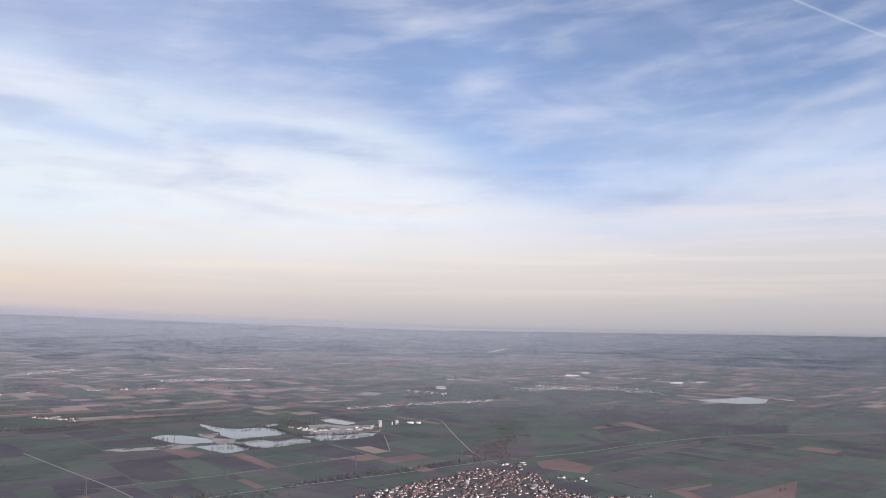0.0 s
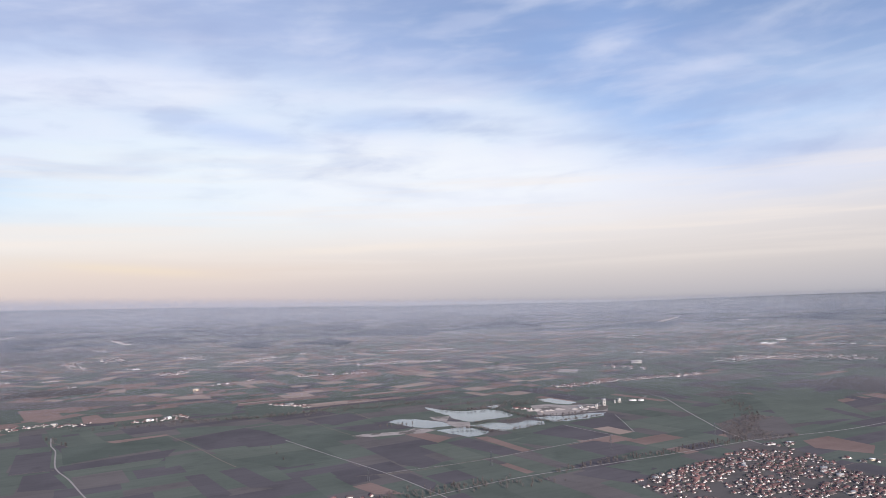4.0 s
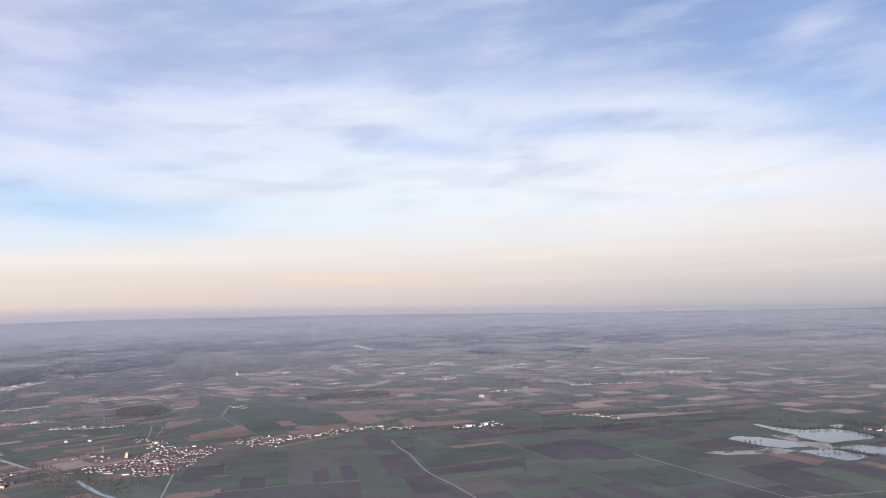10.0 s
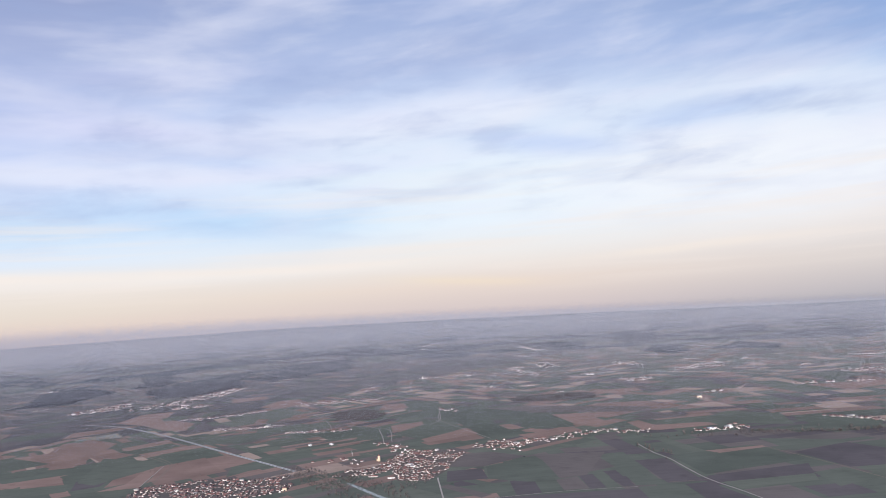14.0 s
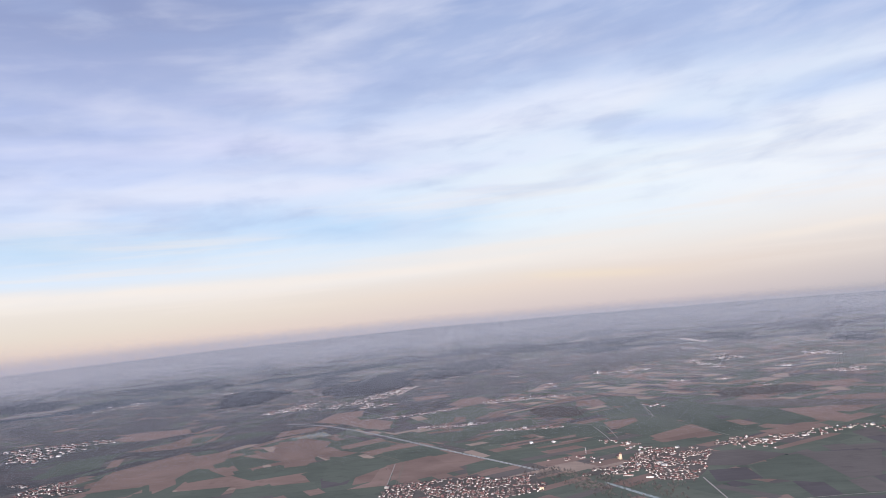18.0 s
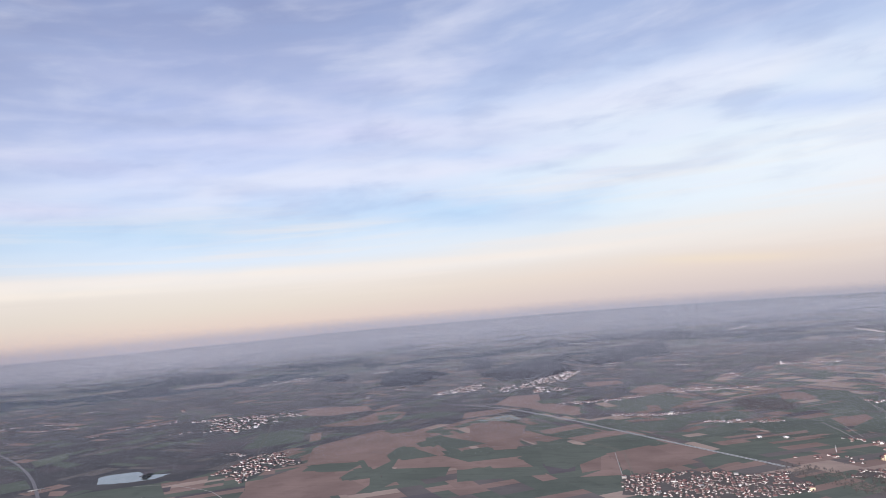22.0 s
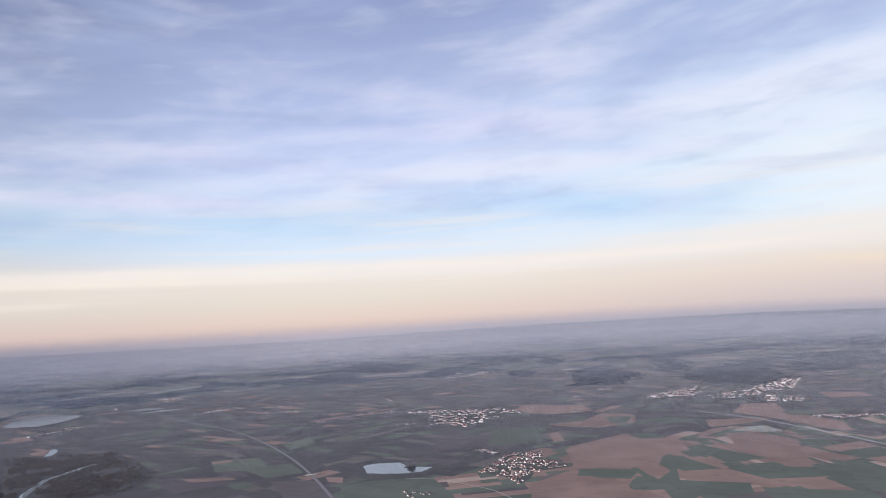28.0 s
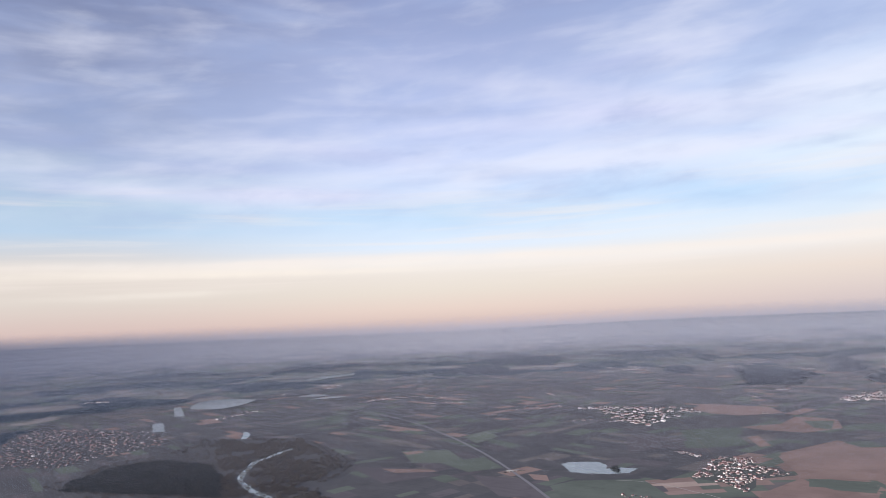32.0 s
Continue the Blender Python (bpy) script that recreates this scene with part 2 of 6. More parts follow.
bank(97.7, 10.1, 7.8, 0.52, 0.55, (210, 215, 241), 0.04)
bank(97.4, 11.8, 5.2, 0.67, 0.50, (166, 177, 214), -0.00)
bank(86.8, 10.2, 6.8, 0.78, 0.50, (218, 221, 248), 0.03)
bank(84.4, 13.5, 6.9, 0.67, 0.45, (208, 211, 241), 0.12)
bank(62.6, 11.6, 16.1, 0.46, 0.50, (224, 230, 250), -0.03)
bank(93.8, 4.2, 16.9, 0.36, 0.50, (252, 243, 232), -0.01)
bank(97.8, 2.6, 6.8, 0.26, 0.40, (248, 239, 229), -0.02)
bank(105.3, 13.9, 4.4, 0.78, 0.40, (171, 179, 213), 0.08)
bank(91.1, 10.1, 11.9, 0.55, 0.60, (226, 226, 247), 0.02)
bank(54.8, 11.8, 16.2, 0.40, 0.60, (228, 232, 251), -0.03)
bank(65.3, 17.2, 15.4, 0.80, 0.40, (218, 220, 244), 0.17)
bank(86.7, 4.0, 16.3, 0.28, 0.60, (252, 240, 228), -0.00)
bank(54.8, 4.4, 15.6, 0.50, 0.40, (246, 240, 238), -0.02)
bank(92.4, 12.2, 5.4, 0.50, 0.50, (170, 182, 224), 0.03)
bank(55.5, 13.3, 5.3, 0.60, 0.45, (188, 208, 246), 0.13)
bank(63.9, 12.2, 11.9, 0.35, 0.50, (226, 230, 250), -0.02)
bank(46.6, 15.5, 9.3, 0.90, 0.45, (232, 234, 251), -0.08)
bank(57.3, 4.6, 20.8, 0.45, 0.50, (252, 240, 230), 0.01)
bank(16.9, 4.0, 9.6, 0.35, 0.45, (250, 236, 224), -0.02)
build_sky()
sun = new("sun", bpy.data.lights.new("sun", "SUN"))
sun.data.energy, sun.data.angle, sun.data.color = 5.0, radians(1.5), (1.0, 0.91, 0.85)
sun.matrix_world = pose(0, 0, 900, 90 - SUN_UP, 0, SUN_YAW - 180)

from mathutils import geometry

# ---- materials ----


def surface(name, build, rough=0.85, spec=0.2, bump=0.0, scale=1.0):
    """A procedural material. build(n, at) gives the colour; at: the place on the plan in metres, kept in the UV map, times 0.001."""
    m = bpy.data.materials.new(name)
    m.use_nodes = True
    n = Nodes(m.node_tree)
    b = n.add("ShaderNodeBsdfPrincipled")
    b.inputs["Roughness"].default_value = rough
    b.inputs["Specular IOR Level"].default_value = spec
    n.link(b.outputs[0], n.add("ShaderNodeOutputMaterial").inputs[0])
    at = n.add("ShaderNodeTexCoord").outputs["Object"]
    c = build(n, at)
    n.put(b.inputs["Base Color"], c if isinstance(c, bpy.types.NodeSocket) else (*c, 1))
    if bump:
        h = n.add("ShaderNodeBump")
        h.inputs["Strength"].default_value, h.inputs["Distance"].default_value = bump, scale
        n.link(n.noise(at, 1.0 / scale, 5.0), h.inputs["Height"])
        n.link(h.outputs[0], b.inputs["Normal"])
    return m


def chance(n):
    """A number of its own for each piece, whether an object or an island of a joined mesh."""
    a = n.add("ShaderNodeObjectInfo").outputs["Random"]
    b = n.add("ShaderNodeNewGeometry").outputs["Random Per Island"]
    return n.math("FRACT", n.math("ADD", a, b))


def crop(name, dark, light, grain=0.5):
    """Soil or young crop: a tone for each field, drifts over some hundred metres, furrows and fine grain."""
    def build(n, at):
        c = n.mix(chance(n), dark, light)
        drift = n.clamp01(n.noise(at, 0.011, 5.0), 0.3, 0.75)
        c = n.mix(n.math("MULTIPLY", drift, grain), c, tuple(v * 1.4 for v in light))
        damp = n.clamp01(n.noise(at, 0.03, 6.0, 0.6), 0.5, 0.8)
        c = n.mix(n.math("MULTIPLY", damp, 0.5), c, tuple(v * 0.62 for v in dark))
        x, y = n.split(at)
        row = n.noise(n.xyz(n.math("MULTIPLY", n.math("ADD", x, n.math("MULTIPLY", y, 0.75)), 0.012), n.math("MULTIPLY", n.math("SUBTRACT", y, n.math("MULTIPLY", x, 0.75)), 0.11)), 1.0, 4.0, 0.65, 0.4)
        c = n.mix(n.math("MULTIPLY", n.clamp01(row, 0.4, 0.75), 0.28), c, tuple(v * 0.72 for v in dark))
        return n.mix(n.math("MULTIPLY", n.noise(at, 0.35, 3.0), 0.25), c, tuple(v * 1.35 for v in light))
    return surface(name, build, 0.95, 0.05)


def tinted(name, colours, wear=0.25, rough=0.8, spec=0.25, scale=0.6):
    """One of several colours for each piece, with stains."""
    def build(n, at):
        k = len(colours)
        c = n.ramp(chance(n), [(i / k, tuple(col)) for i, col in enumerate(colours)], "CONSTANT")
        return n.mix(n.math("MULTIPLY", n.noise(at, scale, 5.0), wear), c, tuple(0.55 * v for v in colours[0]))
    return surface(name, build, rough, spec)


GREEN = crop("winter_wheat", (0.078, 0.090, 0.076), (0.106, 0.116, 0.097))
MEADOW = crop("meadow", (0.086, 0.099, 0.083), (0.116, 0.125, 0.103))
HEATH = crop("damp_meadow", (0.060, 0.060, 0.065), (0.082, 0.079, 0.080), 0.5)
PLOUGH = crop("dark_plough", (0.078, 0.071, 0.076), (0.104, 0.093, 0.096))
STUBBLE = crop("stubble", (0.155, 0.109, 0.096), (0.220, 0.156, 0.134))
TAN = crop("dry_soil", (0.235, 0.178, 0.148), (0.31, 0.238, 0.198))
SAND = crop("gravel_and_sand", (0.33, 0.285, 0.26), (0.43, 0.375, 0.34), 0.5)
SCRUB = crop("scrub", (0.096, 0.086, 0.085), (0.130, 0.114, 0.108), 0.5)
LAWN = crop("shaded_lawn", (0.058, 0.063, 0.060), (0.084, 0.086, 0.080), 0.6)
GARDEN = crop("garden_ground", (0.084, 0.077, 0.073), (0.122, 0.106, 0.099), 0.6)


def gravel_material():
    """Washed gravel and sand with tracks of wet soil and patches of scrub."""
    def build(n, at):
        c = n.mix(n.clamp01(n.noise(at, 0.05, 6.0, 0.6), 0.35, 0.7), (0.30, 0.26, 0.235), (0.42, 0.37, 0.335))
        c = n.mix(n.clamp01(n.noise(at, 0.022, 6.0, 0.65, 0.5), 0.50, 0.58), c, (0.125, 0.112, 0.10))
        return n.mix(n.math("MULTIPLY", n.noise(at, 0.4, 3.0), 0.3), c, (0.2, 0.175, 0.155))
    return surface("washed_gravel", build, 0.95, 0.05)


GRAVEL = gravel_material()
PAVED = tinted("pale_road", [(0.31, 0.28, 0.26), (0.34, 0.31, 0.285)], 0.2, 0.9, 0.1, 0.05)
ASPHALT = tinted("road_asphalt", [(0.15, 0.145, 0.15), (0.17, 0.16, 0.165)], 0.2, 0.85, 0.2, 0.05)
TRACK = tinted("farm_track", [(0.20, 0.165, 0.14)], 0.3, 0.95, 0.05, 0.05)
CONCRETE = tinted("embankment_concrete", [(0.36, 0.35, 0.34)], 0.3, 0.9, 0.1, 0.08)
WALL = tinted("plastered_wall", [(0.80, 0.77, 0.76), (0.46, 0.41, 0.39), (0.78, 0.75, 0.74), (0.56, 0.51, 0.49), (0.82, 0.80, 0.79), (0.66, 0.62, 0.60)], 0.1)
DULL_WALL = tinted("dull_plaster", [(0.54, 0.50, 0.49), (0.30, 0.27, 0.26), (0.42, 0.38, 0.37), (0.80, 0.78, 0.77), (0.34, 0.30, 0.29)], 0.2)
WHITE_WALL = tinted("white_plaster", [(0.80, 0.77, 0.76), (0.58, 0.53, 0.50), (0.82, 0.80, 0.80), (0.76, 0.72, 0.70)], 0.1)
YELLOW_WALL = tinted("yellow_plaster", [(0.70, 0.58, 0.42)], 0.12)
ROOF = tinted("clay_roof_tiles", [(0.180, 0.098, 0.094), (0.120, 0.082, 0.083), (0.205, 0.108, 0.102), (0.100, 0.085, 0.087), (0.165, 0.095, 0.091), (0.115, 0.090, 0.091)], 0.3)
NEAR_WOOD = tinted("bare_copse", [(0.088, 0.083, 0.092), (0.100, 0.092, 0.098), (0.080, 0.078, 0.088)], 0.2, 0.95, 0.05, 0.02)
RIVER_DARK = tinted("dense_wood", [(0.058, 0.064, 0.073), (0.068, 0.070, 0.078), (0.052, 0.060, 0.070)], 0.2, 0.95, 0.05, 0.02)
GREY_ROOF = tinted("sheet_roof", [(0.24, 0.24, 0.25), (0.34, 0.33, 0.33), (0.18, 0.13, 0.12)], 0.25, 0.5, 0.4)
WHITE_ROOF = tinted("white_sheet_roof", [(0.74, 0.74, 0.75)], 0.15, 0.5, 0.4)
BRICK = tinted("chimney_brick", [(0.22, 0.11, 0.08)], 0.3)
BARK = tinted("bark", [(0.085, 0.066, 0.056)], 0.3, 0.95, 0.05)
THICKET = tinted("thicket_twigs", [(0.190, 0.165, 0.162), (0.160, 0.142, 0.142), (0.210, 0.178, 0.170)], 0.2, 0.95, 0.05)
TWIGS = tinted("bare_twigs", [(0.150, 0.133, 0.132), (0.132, 0.120, 0.122), (0.170, 0.146, 0.140)], 0.2, 0.95, 0.05)
RIVER_WOOD = tinted("riverside_twigs", [(0.094, 0.086, 0.088), (0.108, 0.096, 0.094), (0.082, 0.078, 0.083)], 0.2, 0.95, 0.05)
REEDS = tinted("dry_reeds", [(0.24, 0.205, 0.165), (0.19, 0.165, 0.135)], 0.2, 0.95, 0.05)
NEEDLES = tinted("conifer_needles", [(0.050, 0.064, 0.052), (0.062, 0.075, 0.058)], 0.2, 0.95, 0.05)
# far crowns, the blue of distance haze mixed into their colour
FAR_WOOD = tinted("hazed_wood_canopy", [(0.028, 0.036, 0.048), (0.034, 0.040, 0.050), (0.026, 0.034, 0.046)], 0.2, 0.95, 0.05, 0.02)
STEEL = tinted("galvanised_steel", [(0.17, 0.17, 0.18)], 0.2, 0.5, 0.5)
SILO_WALL = tinted("silo_concrete", [(0.42, 0.40, 0.38)], 0.2)
DARK = tinted("dark_opening", [(0.03, 0.03, 0.035)], 0.1, 0.3, 0.5)
GLASS = tinted("window_glass", [(0.04, 0.05, 0.06)], 0.1, 0.1, 0.5)


def water_material():
    def build(n, at):
        return n.mix(n.clamp01(n.noise(at, 0.012, 4.0), 0.35, 0.7), (0.135, 0.155, 0.145), (0.180, 0.203, 0.188))
    m = surface("lake_water", build, 0.14, 0.42)
    return m


WATER = water_material()


def far_ground_material():
    """Open country past the mapped fields: patches of crop and wood, laid out by the plan's metres in the UV map."""
    m = bpy.data.materials.new("open_country")
    m.use_nodes = True
    n = Nodes(m.node_tree)
    b = n.add("ShaderNodeBsdfPrincipled")
    b.inputs["Roughness"].default_value, b.inputs["Specular IOR Level"].default_value = 0.95, 0.05
    n.link(b.outputs[0], n.add("ShaderNodeOutputMaterial").inputs[0])
    uv = n.add("ShaderNodeUVMap", uv_map="plan").outputs[0]
    warp = n.add("ShaderNodeVectorMath", operation="ADD")
    n.link(uv, warp.inputs[0])
    swing = n.add("ShaderNodeVectorMath", operation="SCALE")
    n.link(n.noise(uv, 2.2, 3.0, out="Color"), swing.inputs[0])
    swing.inputs["Scale"].default_value = 0.5
    n.link(swing.outputs[0], warp.inputs[1])
    cells = n.add("ShaderNodeTexVoronoi", distance="CHEBYCHEV")
    cells.inputs["Scale"].default_value = 5.0
    n.link(warp.outputs[0], cells.inputs["Vector"])
    pick = n.add("ShaderNodeSeparateColor")
    n.link(cells.outputs["Color"], pick.inputs[0])
    c = n.ramp(pick.outputs[0], [(0.0, (0.088, 0.108, 0.094)), (0.3, (0.120, 0.124, 0.112)), (0.5, (0.085, 0.082, 0.088)), (0.62, (0.22, 0.19, 0.175)), (0.72, (0.128, 0.118, 0.114)), (0.92, (0.175, 0.155, 0.143))], "CONSTANT")
    # wood patches, with haze blue put into their dark tone
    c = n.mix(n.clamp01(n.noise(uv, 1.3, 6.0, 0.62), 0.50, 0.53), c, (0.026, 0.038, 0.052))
    n.link(c, b.inputs["Base Color"])
    return m


OPEN_COUNTRY = far_ground_material()

# ---- the lie of the land ----
# The plan is laid out flat, in metres. Past the plain the land climbs to a rim of hills all round; land() gives the place of a point of the plan.
SCALE = 0.64  # metres of the land for one of the plan
PLAIN, RIM = 4300.0, 6950.0
LINE = ((-1393.37, 296.26, 129.4), (-396.42, -1481.07, -189.05), (-519.34, -152.1, 384.93), (1423.94, 682.26, -151.23), (-532.19, -236.86, -26.17))


def rim_height(k):
    """Height of the far rim along the flight, of which k is the share flown."""
    return np.interp(k, (0, 0.2, 0.35, 0.48, 0.62, 0.8, 0.9, 1.0), (170, 212, 262, 298, 328, 326, 310, 292))


def land(xy, relief=True):
    """Points of the plan (n x 2) to places of the land (n x 3)."""
    xy = np.atleast_2d(np.asarray(xy, float))
    mid = np.tile((-700.0, -250.0), (len(xy), 1))
    top = np.full(len(xy), 320.0)
    for _ in range(5):
        d = xy - mid
        turn = (np.degrees(np.arctan2(-d[:, 0], d[:, 1])) - 38 + 180) % 360 - 180
        s = np.where(abs(turn) < 38, turn / 38, np.sign(turn) * np.maximum(0, 1 - (abs(turn) - 38) / 142))
        k = 0.5 + 0.5 * s
        p = sum(np.outer(k ** (i + 1), c) for i, c in enumerate(LINE))
        mid, top = p[:, :2], rim_height(k)
    d = xy - mid
    far = np.maximum(np.hypot(d[:, 0], d[:, 1]), 1e-6)
    width = RIM - PLAIN
    near = np.where(far < PLAIN, far, PLAIN + width * (1 - np.exp(-np.maximum(far - PLAIN, 0) / width)))
    k = near / far
    z = top * (1 - k)
    if relief:
        swell = np.array([noise.noise((x / 900, y / 900, 0.3)) + 0.5 * noise.noise((x / 380, y / 380, 7.3)) for x, y in xy]) * np.clip((far - 2700) / 1500, 0, 1) * 6
        z = z + swell * k * np.clip(far / 6000, 0.5, 2.0) * np.clip((26000 - far) / 14000, 0, 1)
    return np.column_stack([mid + d * k[:, None], z]) * SCALE


def sheet(name, verts, faces, material, plan=None, smooth=False):
    """A mesh from arrays of places and of faces with alike numbers of corners."""
    verts, faces = np.asarray(verts, np.float32), np.asarray(faces, np.int32)
    m = bpy.data.meshes.new(name)
    m.vertices.add(len(verts))
    m.vertices.foreach_set("co", verts.ravel())
    m.loops.add(faces.size)
    m.loops.foreach_set("vertex_index", faces.ravel())
    m.polygons.add(len(faces))
    m.polygons.foreach_set("loop_start", np.arange(0, faces.size, faces.shape[1], dtype=np.int32))
    if smooth:
        m.polygons.foreach_set("use_smooth", np.ones(len(faces), bool))
    if plan is not None:
        layer = m.uv_layers.new(name="plan")
        layer.data.foreach_set("uv", (np.asarray(plan, np.float32) * 0.001)[faces.ravel()].ravel())
    m.update(calc_edges=True)
    m.validate()
    for mat in material if isinstance(material, (list, tuple)) else [material]:
        m.materials.append(mat)
    return m


def raised(places, lift):
    """Places with a small lift, which grows where the land is rough."""
    far = np.hypot(places[:, 0] / SCALE + 700, places[:, 1] / SCALE + 250)
    places = places.copy()
    places[:, 2] += lift * (1 + 2 * np.clip((far - 2500) / 700, 0, 1))
    return places


def child(ob, parent):
    ob.parent = parent
    return ob


def inside(x, y, poly):
    hit = False
    for (x0, y0), (x1, y1) in zip(poly, poly[1:] + poly[:1]):
        if (y0 > y) != (y1 > y) and x < (x1 - x0) * (y - y0) / (y1 - y0) + x0:
            hit = not hit
    return hit


def build_ground():
    radii = np.concatenate([np.arange(0.01, 3400, 140), 3400 * 1.029 ** np.arange(0, 75), 29000 * 1.13 ** np.arange(1, 20)])
    turns = np.radians(np.arange(0, 360, 1.0))
    plan = np.array([(-700 + r * math.sin(a), -250 + r * math.cos(a)) for r in radii for a in turns])
    places = land(plan)
    places = raised(places, -0.6)
    k = len(turns)
    faces = [(i * k + j, i * k + (j + 1) % k, (i + 1) * k + (j + 1) % k, (i + 1) * k + j) for i in range(len(radii) - 1) for j in range(k)]
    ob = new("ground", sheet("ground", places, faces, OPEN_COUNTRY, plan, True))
    return tagged(ob, "flat farmland rising to far hazy hills", "ground", kind="structure")


ground = build_ground()


def drape(name, poly, material, lift, parent=None, cell=60.0, label="", category="", kind="", ragged=0.0):
    """A flat patch of the plan, given by its outline, laid over the land. ragged: metres by which its edge wanders."""
    pts = []
    for (x0, y0), (x1, y1) in zip(poly, poly[1:] + poly[:1]):
        k = max(1, int(math.hypot(x1 - x0, y1 - y0) / cell))
        for i in range(k):
            x, y = x0 + (x1 - x0) * i / k, y0 + (y1 - y0) * i / k
            if ragged:
                w = noise.noise_vector((x / 37, y / 37, 5.0)) * ragged + noise.noise_vector((x / 13, y / 13, 8.0)) * ragged * 0.45
                x, y = x + w.x, y + w.y
            pts.append((x, y))
    k, grid = len(pts), 90.0
    x0, x1 = min(p[0] for p in pts), max(p[0] for p in pts)
    y0, y1 = min(p[1] for p in pts), max(p[1] for p in pts)
    pts += [(x, y) for x in np.arange(x0 + 31, x1, grid) for y in np.arange(y0 + 31, y1, grid) if inside(x, y, pts[:k])]
    flat, _, faces, *_ = geometry.delaunay_2d_cdt([Vector(p) for p in pts], [(i, (i + 1) % k) for i in range(k)], [], 1, 0.01)
    faces = [f if (flat[f[1]] - flat[f[0]]).cross(flat[f[2]] - flat[f[0]]) > 0 else f[::-1] for f in faces]
    ob = new(name, sheet(name, raised(land([tuple(p) for p in flat]), lift), faces, material))
    if parent:
        child(ob, parent)
    return tagged(ob, label, category, kind=kind)


def smooth_line(points, step=30.0):
    """A rounded line through the points."""
    p = [np.array(q, float) for q in points]
    p = [2 * p[0] - p[1]] + p + [2 * p[-1] - p[-2]]
    out = []
    for a, b, c, d in zip(p, p[1:], p[2:], p[3:]):
        k = max(1, int(np.linalg.norm(c - b) / step))
        for i in range(k):
            s = i / k
            out.append(0.5 * (2 * b + (c - a) * s + (2 * a - 5 * b + 4 * c - d) * s * s + (3 * b - a - 3 * c + d) * s ** 3))
    return np.array(out + [p[-2]])


def ribbon(name, points, width, material, lift, parent=None, label="", category="", kind="", vary=0.0):
    """A strip of even width along a line of the plan."""
    line = smooth_line(points)
    d = np.gradient(line, axis=0)
    side = np.column_stack([-d[:, 1], d[:, 0]]) / np.maximum(np.linalg.norm(d, axis=1), 1e-6)[:, None]
    w = np.array([width / 2 * (1 + vary * noise.noise((x / 60, y / 60, 2.0))) for x, y in line])[:, None]
    plan = np.concatenate([line + side * w, line - side * w])
    places = raised(land(plan), lift)
    k = len(line)
    faces = [(i + k, i + k + 1, i + 1, i) for i in range(k - 1)]
    ob = new(name, sheet(name, places, faces, material))
    if parent:
        child(ob, parent)
    return tagged(ob, label, category, kind=kind)

# ---- fields ----
DISTRICTS = [
    # turn of the field grid, the stretch of the plan in x, size of a field, share of each crop
    (42.0, -1480, 3600, 1.0, ((GREEN, 0.38), (PLOUGH, 0.22), (SCRUB, 0.19), (MEADOW, 0.20), (STUBBLE, 0.01))),
    (-17.0, -3050, -1480, 0.85, ((GREEN, 0.46), (STUBBLE, 0.27), (SCRUB, 0.10), (PLOUGH, 0.01), (MEADOW, 0.12), (TAN, 0.04))),
    (24.0, -7200, -3050, 1.0, ((HEATH, 0.72), (GREEN, 0.08), (SCRUB, 0.08), (STUBBLE, 0.01), (PLOUGH, 0.11))),
]


BROWN = ((STUBBLE, 0.42), (TAN, 0.10), (GREEN, 0.28), (MEADOW, 0.08), (SCRUB, 0.12))


STRIPED = ((GREEN, 0.27), (MEADOW, 0.17), (STUBBLE, 0.24), (TAN, 0.10), (SCRUB, 0.12), (PLOUGH, 0.10))


DISTANT = ((MEADOW, 0.22), (GREEN, 0.24), (SCRUB, 0.22), (PLOUGH, 0.07), (STUBBLE, 0.18), (TAN, 0.07))
WESTERN = ((HEATH, 0.63), (GREEN, 0.11), (SCRUB, 0.10), (STUBBLE, 0.05), (PLOUGH, 0.11))
EASTERN = ((GREEN, 0.34), (MEADOW, 0.20), (PLOUGH, 0.16), (MEADOW, 0.10), (SCRUB, 0.16), (STUBBLE, 0.04))


def pick_crop(shares, r):
    for m, s in shares:
        r -= s
        if r < 0:
            return m
    return shares[0][0]


def split(rng, box, least, long=1.0):
    """Cut a block of land into strips and plots."""
    x0, y0, x1, y1 = box
    w, h = x1 - x0, y1 - y0
    if w * h < least * rng.uniform(0.6, 2.2) or min(w, h) < 20:
        return [box]
    if w > h * long * rng.uniform(0.6, 1.6):
        c = x0 + w * rng.uniform(0.3, 0.7)
        return split(rng, (x0, y0, c, y1), least, long) + split(rng, (c, y0, x1, y1), least, long)
    c = y0 + h * rng.uniform(0.3, 0.7)
    return split(rng, (x0, y0, x1, c), least, long) + split(rng, (x0, c, x1, y1), least, long)


def field_mesh(corners, lift, n=3):
    (ax, ay), (bx, by), (cx, cy), (dx, dy) = corners
    pts = []
    for j in range(n + 1):
        for i in range(n + 1):
            s, t = i / n, j / n
            x = (ax * (1 - s) + bx * s) * (1 - t) + (dx * (1 - s) + cx * s) * t
            y = (ay * (1 - s) + by * s) * (1 - t) + (dy * (1 - s) + cy * s) * t
            w = noise.noise_vector((x / 700, y / 700, 1.0))
            pts.append((x + 70 * w.x, y + 70 * w.y))
    k = n + 1
    faces = [(j * k + i, j * k + i + 1, (j + 1) * k + i + 1, (j + 1) * k + i) for j in range(n) for i in range(n)]
    return pts, faces


